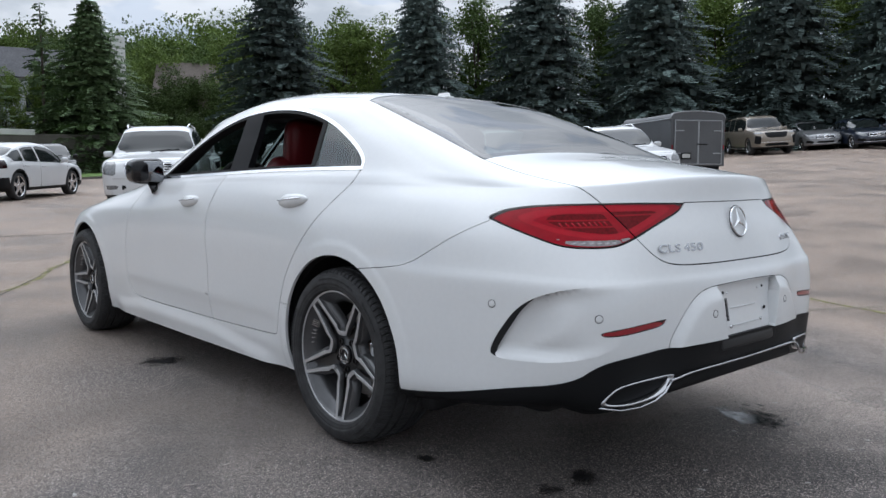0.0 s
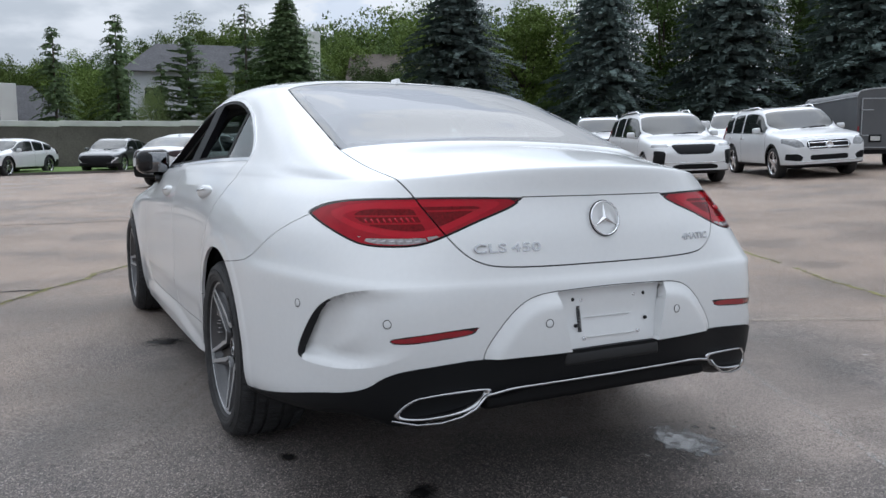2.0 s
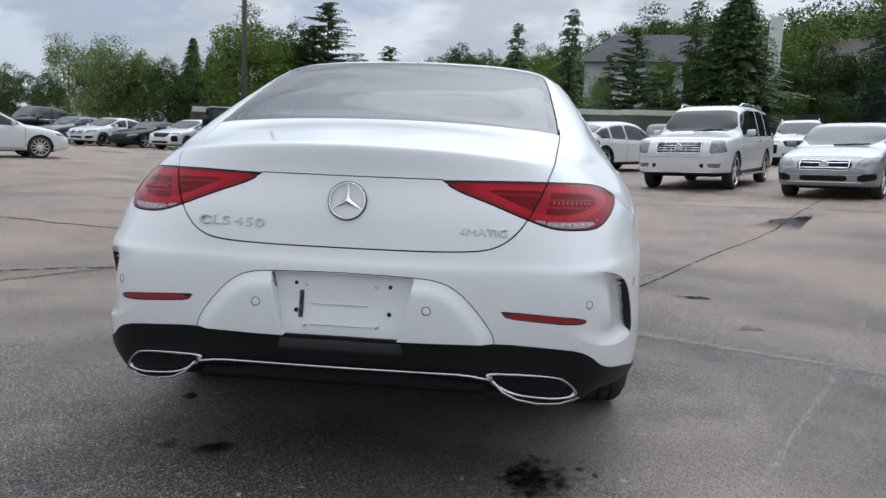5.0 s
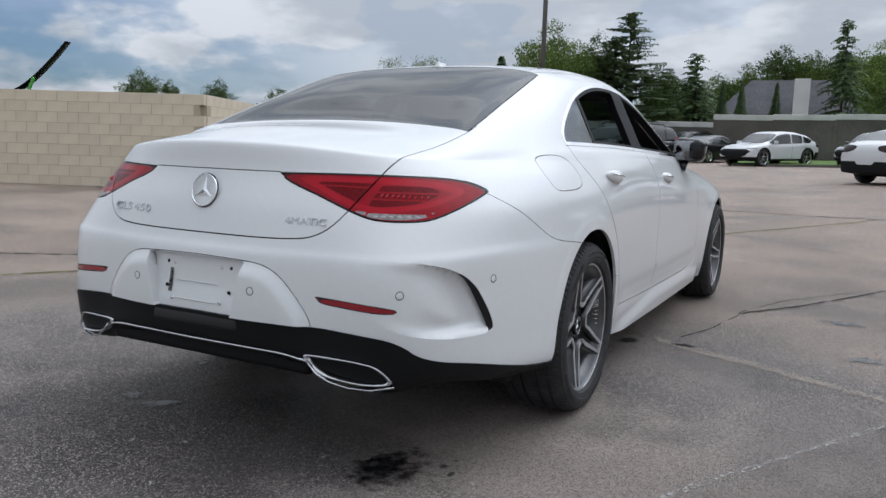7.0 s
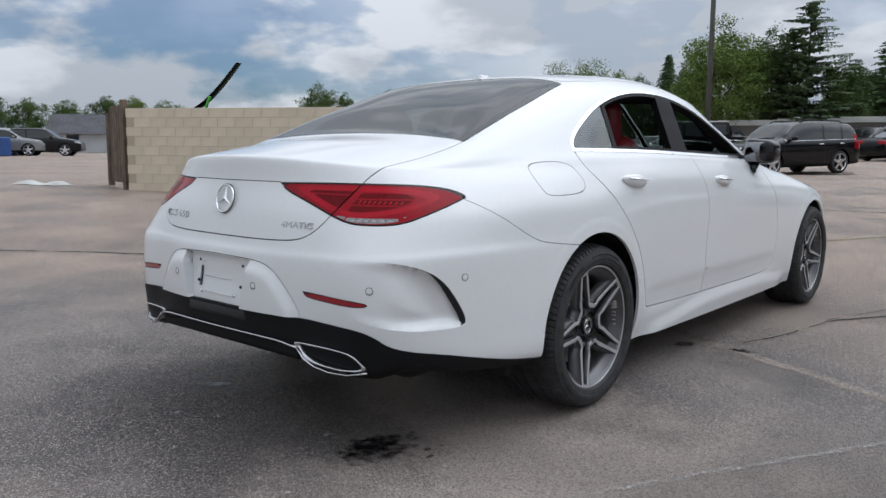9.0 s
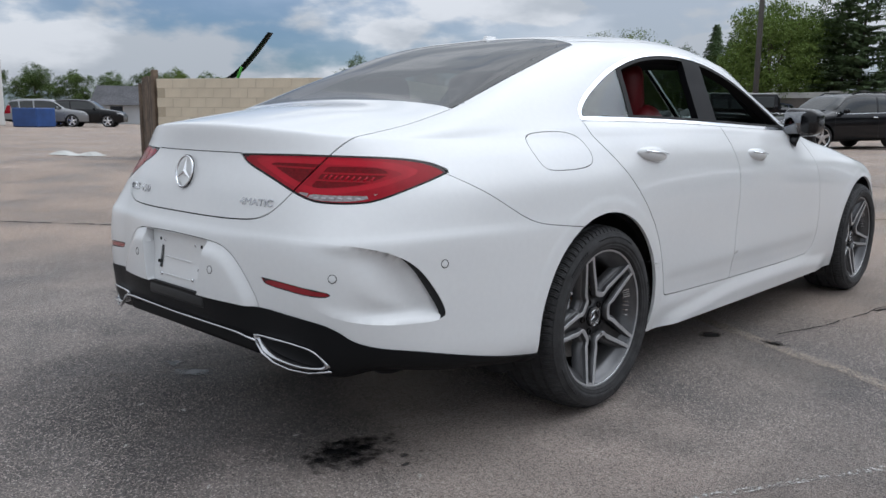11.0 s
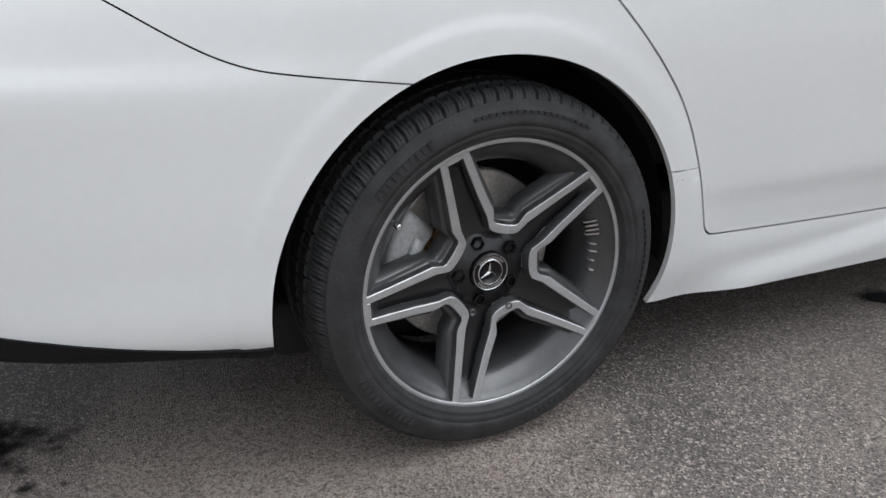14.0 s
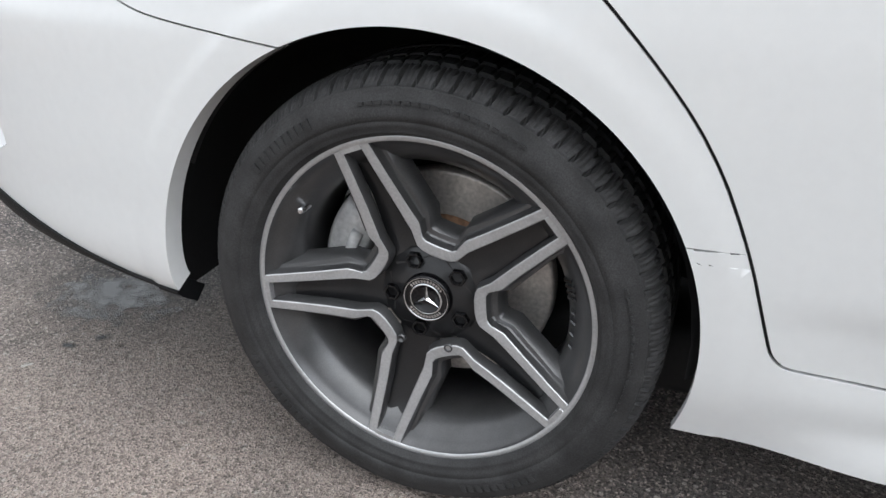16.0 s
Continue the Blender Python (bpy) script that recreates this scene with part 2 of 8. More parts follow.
def asphalt():
    m = bpy.data.materials.new("asphalt")
    m.use_nodes = True
    nt = m.node_tree
    N, L = nt.nodes.new, nt.links.new
    b = nt.nodes["Principled BSDF"]
    co = N("ShaderNodeTexCoord").outputs["Object"]

    def noise_fac(scale, detail, lo=.3, hi=.7):
        n = N("ShaderNodeTexNoise")
        n.inputs["Scale"].default_value, n.inputs["Detail"].default_value = scale, detail
        L(co, n.inputs["Vector"])
        r = N("ShaderNodeMapRange")
        r.inputs["From Min"].default_value, r.inputs["From Max"].default_value = lo, hi
        L(n.outputs["Fac"], r.inputs["Value"])
        return r.outputs["Result"]

    def mix(fac, a, c, blend="MIX"):
        n = N("ShaderNodeMix")
        n.data_type, n.blend_type = "RGBA", blend
        for value, key in ((fac, "Factor"), (a, "A"), (c, "B")):
            sock = n.inputs[key] if key == "Factor" else [i for i in n.inputs if i.name == key and i.type == "RGBA"][0]
            if isinstance(value, (int, float)):
                sock.default_value = value
            elif isinstance(value, tuple):
                sock.default_value = (*value, 1)
            else:
                L(value, sock)
        return [o for o in n.outputs if o.type == "RGBA"][0]

    def calc(op, a, c=0.0):
        n = N("ShaderNodeMath")
        n.operation = op
        for i, value in enumerate((a, c)):
            if isinstance(value, (int, float)):
                n.inputs[i].default_value = value
            else:
                L(value, n.inputs[i])
        return n.outputs[0]

    sep = N("ShaderNodeSeparateXYZ")
    L(co, sep.inputs[0])
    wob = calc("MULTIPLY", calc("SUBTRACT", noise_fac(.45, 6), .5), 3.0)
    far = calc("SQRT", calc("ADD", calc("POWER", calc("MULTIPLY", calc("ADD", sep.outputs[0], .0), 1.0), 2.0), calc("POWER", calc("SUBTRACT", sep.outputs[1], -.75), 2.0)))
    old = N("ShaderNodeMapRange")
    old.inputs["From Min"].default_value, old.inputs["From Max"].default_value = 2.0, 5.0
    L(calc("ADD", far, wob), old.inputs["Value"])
    vor = N("ShaderNodeTexVoronoi")
    vor.inputs["Scale"].default_value = 250
    L(co, vor.inputs["Vector"])
    stone = N("ShaderNodeSeparateColor")
    L(vor.outputs["Color"], stone.inputs[0])
    pick = N("ShaderNodeMapRange")
    pick.inputs["From Min"].default_value, pick.inputs["From Max"].default_value = .64, .97
    L(stone.outputs[0], pick.inputs["Value"])
    dull = N("ShaderNodeMapRange")
    dull.inputs["From Min"].default_value, dull.inputs["From Max"].default_value = .0, .70
    dull.inputs["To Min"].default_value, dull.inputs["To Max"].default_value = .70, .0
    L(stone.outputs[1], dull.inputs["Value"])
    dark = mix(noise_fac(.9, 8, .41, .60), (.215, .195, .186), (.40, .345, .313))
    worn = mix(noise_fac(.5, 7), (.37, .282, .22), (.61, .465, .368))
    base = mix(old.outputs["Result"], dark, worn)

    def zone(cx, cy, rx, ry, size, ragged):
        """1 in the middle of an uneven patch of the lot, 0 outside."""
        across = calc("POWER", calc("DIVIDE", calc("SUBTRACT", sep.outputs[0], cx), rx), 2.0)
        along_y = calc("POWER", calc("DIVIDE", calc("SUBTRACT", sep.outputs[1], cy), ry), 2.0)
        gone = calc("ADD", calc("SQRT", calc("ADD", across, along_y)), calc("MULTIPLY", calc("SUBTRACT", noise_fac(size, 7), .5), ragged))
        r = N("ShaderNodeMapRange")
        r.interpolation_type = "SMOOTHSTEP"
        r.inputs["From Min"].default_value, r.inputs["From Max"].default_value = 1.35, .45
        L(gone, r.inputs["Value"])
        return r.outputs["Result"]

    # bleached gravelly ground beside the wheel
    base = mix(calc("MULTIPLY", zone(1.08, -.62, .72, .72, 2.6, .9), .85), base, (.62, .515, .455))
    # damp ground behind the tail, with the car's soft shade painted into it
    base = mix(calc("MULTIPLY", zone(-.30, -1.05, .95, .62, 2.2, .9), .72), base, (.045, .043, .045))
    base = mix(calc("MULTIPLY", pick.outputs["Result"], 1.0), base, (.70, .60, .535))
    base = mix(dull.outputs["Result"], base, (.018, .017, .017))
    # coarser grit: pale pebbles and dark pits a centimetre across, here and there
    grit = N("ShaderNodeTexVoronoi")
    grit.inputs["Scale"].default_value = 85
    L(co, grit.inputs["Vector"])
    grit_pick = N("ShaderNodeSeparateColor")
    L(grit.outputs["Color"], grit_pick.inputs[0])
    small = calc("LESS_THAN", grit.outputs["Distance"], .34)
    base = mix(calc("MULTIPLY", small, calc("MULTIPLY", calc("GREATER_THAN", grit_pick.outputs[0], .86), .75)), base, (.66, .60, .55))
    base = mix(calc("MULTIPLY", small, calc("MULTIPLY", calc("GREATER_THAN", grit_pick.outputs[1], .90), .5)), base, (.02, .019, .02))
    base = mix(calc("MULTIPLY", noise_fac(420, 3, .42, .60), .45), base, (.012, .012, .013))
    # damp patches: darker and smoother
    damp = noise_fac(.8, 9, .46, .60)
    base = mix(calc("MULTIPLY", damp, .32), base, (.02, .02, .022))
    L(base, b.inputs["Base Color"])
    rough = N("ShaderNodeMapRange")
    rough.inputs["To Min"].default_value, rough.inputs["To Max"].default_value = .58, .36
    L(damp, rough.inputs["Value"])
    L(rough.outputs["Result"], b.inputs["Roughness"])
    b.inputs["Specular IOR Level"].default_value = .16
    bump = N("ShaderNodeBump")
    bump.inputs["Strength"].default_value, bump.inputs["Distance"].default_value = 1.0, .0045
    L(calc("ADD", vor.outputs["Distance"], calc("MULTIPLY", noise_fac(300, 3), .6)), bump.inputs["Height"])
    L(bump.outputs["Normal"], b.inputs["Normal"])
    return m


def build_ground():
    radii = [0, 1.5, 3, 4, 5, 6, 7, 8.5, 10, 12, 14, 17, 20, 24, 28, 33, 38, 45, 60, 100, 300, 1500]
    verts, faces = [(0, 0, 0)], []
    n = 96
    for r in radii[1:]:
        for k in range(n):
            a = 2 * math.pi * k / n
            x, y = r * math.sin(a), r * math.cos(a)
            verts.append((x, y, ground_z(x, y)))
    for k in range(n):
        faces.append((0, 1 + (k + 1) % n, 1 + k))
    for i in range(len(radii) - 2):
        for k in range(n):
            a, b = 1 + i * n + k, 1 + i * n + (k + 1) % n
            faces.append((a, b, b + n, a + n))
    me = bpy.data.meshes.new("ground")
    me.from_pydata(verts, [], faces)
    me.update()
    me.shade_smooth()
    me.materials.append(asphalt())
    return tagged(new("ground", me), "damp grey asphalt lot, patched and cracked, with shade painted in behind the car", "ground", kind="structure")


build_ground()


# ---- car body: lofted rings, each from the middle of the tail round the right side to the middle of the nose ----
RINGS = {
    "skirt": [(0, -.95, .37), (.25, -.95, .366), (.43, -.97, .33), (.62, -.99, .285), (.735, -.925, .318), (.82, -.75, .298), (.88, -.43, .268), (.89, 0, .22), (.885, .42, .212), (.885, 1.1, .208), (.88, 1.8, .206), (.875, 2.45, .205), (.875, 2.94, .2), (.85, 3.35, .2), (.70, 3.62, .2), (.4, 3.74, .2), (0, 3.77, .2)],
    "sill": [(0, -1.145, 0.395), (0.25, -1.14, 0.392), (0.45, -1.105, 0.352), (0.652, -1.054, 0.318), (0.753, -0.968, 0.348), (0.847, -0.771, 0.326), (0.919, -0.43, 0.302), (0.918, 0, 0.29), (0.905, 0.42, 0.29), (0.9, 1.1, 0.29), (0.9, 1.8, 0.29), (0.895, 2.45, 0.29), (0.905, 2.94, 0.29), (0.865, 3.35, 0.29), (0.715, 3.66, 0.29), (0.4, 3.78, 0.29), (0, 3.8, 0.29)],
    "low": [(0, -1.165, 0.47), (0.25, -1.16, 0.465), (0.45, -1.125, 0.455), (0.664, -1.078, 0.45), (0.761, -0.991, 0.45), (0.854, -0.782, 0.45), (0.929, -0.43, 0.45), (0.936, 0, 0.45), (0.918, 0.42, 0.42), (0.918, 1.1, 0.42), (0.915, 1.8, 0.42), (0.91, 2.45, 0.43), (0.92, 2.94, 0.45), (0.88, 3.35, 0.45), (0.72, 3.68, 0.45), (0.4, 3.8, 0.45), (0, 3.82, 0.45)],
    "waist": [(0, -1.17, 0.6), (0.25, -1.16, 0.6), (0.45, -1.127, 0.6), (0.664, -1.086, 0.6), (0.761, -0.991, 0.6), (0.852, -0.782, 0.6), (0.926, -0.43, 0.6), (0.936, 0, 0.6), (0.925, 0.42, 0.6), (0.92, 1.1, 0.6), (0.918, 1.8, 0.6), (0.915, 2.45, 0.6), (0.925, 2.94, 0.6), (0.87, 3.35, 0.58), (0.69, 3.66, 0.56), (0.38, 3.77, 0.56), (0, 3.79, 0.56)],
    "crease": [(0, -1.16, 0.692), (0.25, -1.151, 0.692), (0.45, -1.118, 0.692), (0.659, -1.074, 0.692), (0.758, -0.976, 0.696), (0.847, -0.778, 0.703), (0.92, -0.43, 0.705), (0.9355, 0, 0.71), (0.9258, 0.42, 0.71), (0.921, 1.1, 0.71), (0.9185, 1.8, 0.7), (0.9115, 2.45, 0.69), (0.918, 2.94, 0.69), (0.856, 3.35, 0.66), (0.66, 3.62, 0.635), (0.365, 3.73, 0.63), (0, 3.75, 0.625)],
    "shelf": [(0, -1.15, 0.71), (0.25, -1.142, 0.71), (0.45, -1.11, 0.71), (0.654, -1.063, 0.71), (0.751, -0.966, 0.715), (0.839, -0.772, 0.725), (0.914, -0.43, 0.73), (0.934, 0, 0.74), (0.925, 0.42, 0.74), (0.92, 1.1, 0.74), (0.918, 1.8, 0.73), (0.91, 2.45, 0.72), (0.915, 2.94, 0.72), (0.85, 3.35, 0.69), (0.65, 3.6, 0.66), (0.36, 3.71, 0.655), (0, 3.73, 0.65)],
    "haunch": [(0, -1.12, 0.83), (0.25, -1.11, 0.83), (0.43, -1.075, 0.83), (0.6077, -1.0094, 0.83), (0.7233, -0.9033, 0.83), (0.8172, -0.7211, 0.835), (0.8927, -0.42, 0.845), (0.9153, 0, 0.85), (0.915, 0.42, 0.85), (0.912, 1.1, 0.845), (0.908, 1.8, 0.83), (0.895, 2.45, 0.82), (0.88, 2.94, 0.8), (0.8, 3.32, 0.765), (0.59, 3.5, 0.72), (0.34, 3.6, 0.715), (0, 3.63, 0.71)],
    "lamp": [(0, -1.088, .935), (.26, -1.068, .932), (.42, -1.03, .928), (.56, -.965, .925), (.68, -.85, .922), (.765, -.66, .925), (.845, -.40, .93), (.875, 0, .935), (.893, .42, .94), (.895, 1.1, .925), (.885, 1.8, .895), (.855, 2.4, .88), (.80, 2.9, .855), (.70, 3.2, .815), (.50, 3.3, .79), (.30, 3.38, .79), (0, 3.40, .79)],
    "lip": [(0, -1.078, 1.024), (.25, -1.052, 1.018), (.41, -1.002, 1.006), (.53, -.932, .994), (.635, -.80, .985), (.715, -.60, .982), (.795, -.36, .988), (.84, 0, .992), (.862, .42, .993), (.87, 1.1, .983), (.86, 1.8, .953), (.81, 2.3, .933), (.72, 2.6, .928), (.60, 2.75, .923), (.45, 2.85, .923), (.25, 2.90, .928), (0, 2.92, .933)],
    "lip_top": [(0.0, -1.065, 1.0275), (0.25, -1.04, 1.0215), (0.41, -0.991, 1.009), (0.53, -0.921, 0.997), (0.635, -0.79, 0.9875), (0.7135, -0.5925, 0.985), (0.792, -0.35, 0.994), (0.837, 0, 0.998), (0.859, 0.42, 0.998), (0.867, 1.1, 0.988), (0.858, 1.8, 0.958), (0.81, 2.27, 0.938), (0.72, 2.56, 0.933), (0.6, 2.7, 0.93), (0.45, 2.8, 0.93), (0.25, 2.85, 0.935), (0, 2.87, 0.94)],
    "deck": [(0, -.75, 1.078), (.25, -.745, 1.07), (.43, -.73, 1.052), (.555, -.71, 1.03), (.655, -.63, 1.02), (.73, -.47, 1.02), (.785, -.27, 1.02), (.822, 0, 1.022), (.845, .43, 1.02), (.856, 1.1, 1.01), (.848, 1.78, .978), (.81, 2.15, .965), (.715, 2.36, .962), (.61, 2.45, .965), (.45, 2.55, .97), (.25, 2.60, .975), (0, 2.62, .98)],
    "belt": [(0, -.43, 1.117), (.25, -.44, 1.112), (.45, -.47, 1.098), (.60, -.52, 1.072), (.68, -.46, 1.062), (.735, -.33, 1.058), (.775, -.17, 1.052), (.80, 0, 1.048), (.825, .45, 1.043), (.84, 1.1, 1.03), (.835, 1.75, .998), (.80, 2.05, .985), (.70, 2.2, .99), (.62, 2.27, .995), (.45, 2.33, 1.0), (.25, 2.37, 1.005), (0, 2.39, 1.01)],
    "glass": [(0, -.08, 1.259), (.22, -.09, 1.255), (.42, -.105, 1.244), (.575, -.13, 1.215), (.635, -.08, 1.208), (.675, .02, 1.206), (.7, .12, 1.204), (.715, .25, 1.202), (.728, .5, 1.202), (.74, 1.1, 1.196), (.725, 1.58, 1.18), (.68, 1.78, 1.17), (.61, 1.9, 1.175), (.54, 1.96, 1.18), (.4, 2.02, 1.19), (.22, 2.06, 1.195), (0, 2.08, 1.2)],
    "rail": [(0, .34, 1.392), (.2, .335, 1.389), (.37, .32, 1.38), (.52, .29, 1.358), (.565, .34, 1.353), (.595, .43, 1.347), (.612, .52, 1.348), (.622, .6, 1.35), (.632, .75, 1.352), (.635, 1.1, 1.352), (.615, 1.42, 1.329), (.575, 1.6, 1.314), (.53, 1.69, 1.328), (.47, 1.73, 1.345), (.36, 1.76, 1.36), (.2, 1.78, 1.37), (0, 1.79, 1.375)],
    "roof": [(0, .55, 1.42), (.17, .555, 1.418), (.31, .56, 1.412), (.42, .57, 1.403), (.455, .6, 1.401), (.475, .65, 1.402), (.487, .7, 1.404), (.495, .76, 1.406), (.505, .85, 1.408), (.505, 1.1, 1.408), (.49, 1.32, 1.394), (.46, 1.44, 1.386), (.42, 1.5, 1.386), (.37, 1.54, 1.392), (.28, 1.57, 1.4), (.15, 1.58, 1.405), (0, 1.585, 1.407)],
    "crown": [(0, .75, 1.439), (.08, .76, 1.439), (.16, .77, 1.437), (.22, .78, 1.435), (.245, .79, 1.434), (.26, .81, 1.435), (.265, .83, 1.435), (.27, .86, 1.436), (.275, .92, 1.437), (.275, 1.1, 1.436), (.265, 1.2, 1.433), (.25, 1.25, 1.43), (.23, 1.28, 1.429), (.2, 1.3, 1.429), (.15, 1.32, 1.43), (.08, 1.33, 1.431), (0, 1.33, 1.431)],
    "ridge": [(0, .9, 1.445), (0, .91, 1.445), (0, .92, 1.445), (0, .93, 1.445), (0, .94, 1.445), (0, .95, 1.445), (0, .96, 1.445), (0, .97, 1.445), (0, .98, 1.445), (0, 1.1, 1.445), (0, 1.12, 1.445), (0, 1.13, 1.444), (0, 1.14, 1.444), (0, 1.15, 1.444), (0, 1.16, 1.444), (0, 1.17, 1.443), (0, 1.18, 1.443)],
}


def catmull(pts, counts, ends):
    """A Catmull-Rom curve (centripetal knots) along the first axis of pts, with counts samples to each span."""
    first, last = ends
    p = np.concatenate([first[None], pts, last[None]])
    out = []
    for i, n in enumerate(counts):
        a, b, c, d = p[i], p[i + 1], p[i + 2], p[i + 3]
        gap = lambda q, r: np.maximum(np.linalg.norm(r - q, axis=-1, keepdims=True), 1e-4) ** .5
        t1 = gap(a, b); t2 = t1 + gap(b, c); t3 = t2 + gap(c, d)
        for k in range(n + (i == len(counts) - 1)):
            t = t1 + (t2 - t1) * (k / n)
            a1 = (t1 - t) / t1 * a + t / t1 * b
            a2 = (t2 - t) / (t2 - t1) * b + (t - t1) / (t2 - t1) * c
            a3 = (t3 - t) / (t3 - t2) * c + (t - t2) / (t3 - t2) * d
            b1 = (t2 - t) / t2 * a1 + t / t2 * a2
            b2 = (t3 - t) / (t3 - t1) * a2 + (t - t1) / (t3 - t1) * a3
            out.append((t2 - t) / (t2 - t1) * b1 + (t - t1) / (t2 - t1) * b2)
    return np.array(out)


def loft(rings, fine, coarse):
    """The right half of the shell as a grid of places, rows from skirt to roof, columns from tail to nose."""
    net = np.array([[p for p in ring] for ring in rings.values()], float)
    flip = np.array([-1, 1, 1])
    across = [max(2, int(np.ceil(np.linalg.norm(np.diff(net[:, i:i + 2], axis=1), axis=-1)[2:9].max() / (fine if i < 9 else coarse)))) for i in range(net.shape[1] - 1)]
    wide = catmull(net.transpose(1, 0, 2), across, (net[:, 1] * flip, net[:, -2] * flip)).transpose(1, 0, 2)
    up = [max(1, int(np.ceil(np.median(np.linalg.norm(wide[i + 1, :len(wide[0]) // 2] - wide[i, :len(wide[0]) // 2], axis=-1)) / fine))) for i in range(len(wide) - 1)]
    return catmull(wide, up, (2 * wide[0] - wide[1], wide[-2] * flip))




# ---- cutting a shell into panels ----
def smooth(pts, rounds=3):
    """Corner cutting on a closed outline; a doubled point stays sharper."""
    p = np.array(pts, float)
    for _ in range(rounds):
        q = np.roll(p, -1, 0)
        p = np.stack([.75 * p + .25 * q, .25 * p + .75 * q], 1).reshape(-1, 2)
    return p


def away(xy, outline):
    """Signed distance of points from a closed outline, negative inside."""
    lo, hi = outline.min(0) - .12, outline.max(0) + .12
    near = ((xy > lo) & (xy < hi)).all(1)
    out = np.full(len(xy), .12)
    p = xy[near][:, None]
    a, b = outline[None], np.roll(outline, -1, 0)[None]
    ab = b - a
    t = np.clip(((p - a) * ab).sum(-1) / np.maximum((ab * ab).sum(-1), 1e-12), 0, 1)
    d = np.sqrt((((a + t[..., None] * ab) - p) ** 2).sum(-1).min(1))
    straddle = (a[..., 1] > p[..., 1]) != (b[..., 1] > p[..., 1])
    cross_x = a[..., 0] + (p[..., 1] - a[..., 1]) * ab[..., 0] / np.where(ab[..., 1] == 0, 1e-12, ab[..., 1])
    inside = (straddle & (p[..., 0] < cross_x)).sum(1) % 2 == 1
    out[near] = np.where(inside, -d, d)
    return out


class Shell:
    """Triangles with a tag each, cut along lines where a distance is nought."""

    def __init__(self, grid):
        rows, cols = grid.shape[:2]
        self.v = grid.reshape(-1, 3).copy()
        i = np.arange(rows * cols).reshape(rows, cols)
        a, b, c, d = i[:-1, :-1].ravel(), i[:-1, 1:].ravel(), i[1:, 1:].ravel(), i[1:, :-1].ravel()
        self.t = np.concatenate([np.stack([a, b, c], 1), np.stack([a, c, d], 1)])
        e1, e2 = self.v[self.t[:, 1]] - self.v[self.t[:, 0]], self.v[self.t[:, 2]] - self.v[self.t[:, 0]]
        self.t = self.t[np.linalg.norm(np.cross(e1, e2), axis=1) > 1e-9]
        self.tag = np.full(len(self.t), "shell", dtype="<U24")

    def claim(self, d, tag, only=("shell",)):
        """Cut along d = 0 and give the inside the tag."""
        d = np.where(np.abs(d) < 1e-6, 1e-6, d)
        may = np.isin(self.tag, only)
        s = d[self.t] < 0
        n_in = s.sum(1)
        cut = may & (n_in > 0) & (n_in < 3)
        whole_in = may & (n_in == 3)
        t, s, tags = self.t[cut], s[cut], self.tag[cut]
        keep_t, keep_tag = self.t[~cut], np.where(whole_in, tag, self.tag)[~cut]
        if len(t):
            lone_in = s.sum(1) == 1
            lone = np.where(lone_in[:, None], s, ~s).argmax(1)
            k = np.arange(len(t))
            l, m, n = t[k, lone], t[k, (lone + 1) % 3], t[k, (lone + 2) % 3]
            edges = np.sort(np.concatenate([np.stack([l, m], 1), np.stack([l, n], 1)]), axis=1)
            uniq, inv = np.unique(edges, axis=0, return_inverse=True)
            inv = inv.ravel()
            f = (d[uniq[:, 0]] / (d[uniq[:, 0]] - d[uniq[:, 1]]))[:, None]
            fresh = self.v[uniq[:, 0]] * (1 - f) + self.v[uniq[:, 1]] * f
            base = len(self.v)
            self.v = np.concatenate([self.v, fresh])
            a, b = base + inv[:len(t)], base + inv[len(t):]
            keep_t = np.concatenate([keep_t, np.stack([l, a, b], 1), np.stack([a, m, n], 1), np.stack([a, n, b], 1)])
            keep_tag = np.concatenate([keep_tag, np.where(lone_in, tag, tags), np.where(lone_in, tags, tag), np.where(lone_in, tags, tag)])
        self.t, self.tag = keep_t, keep_tag

    def panel(self, measure_away, tag, only=("shell",), gap=.0021, gap_tag="gap"):
        """A panel with a gap round it."""
        self.claim(measure_away(self.v) - gap, "fresh", only)
        self.claim(measure_away(self.v) + gap, tag, ("fresh",))
        self.tag[self.tag == "fresh"] = gap_tag


def part(name, bm_or_mesh, mat, parent, label="", smooth_shade=True):
    """Links a bmesh, or a mesh, as one mesh object under a thing or part."""
    if isinstance(bm_or_mesh, bmesh.types.BMesh):
        me = bpy.data.meshes.new(name)
        bmesh.ops.recalc_face_normals(bm_or_mesh, faces=bm_or_mesh.faces)
        bm_or_mesh.to_mesh(me)
        bm_or_mesh.free()
    else:
        me = bm_or_mesh
    for one in mat if isinstance(mat, (list, tuple)) else [mat]:
        me.materials.append(one)
    if smooth_shade:
        me.shade_smooth()
    ob = new(name, me)
    ob.parent = parent
    if label:
        tagged(ob, label)
    return ob


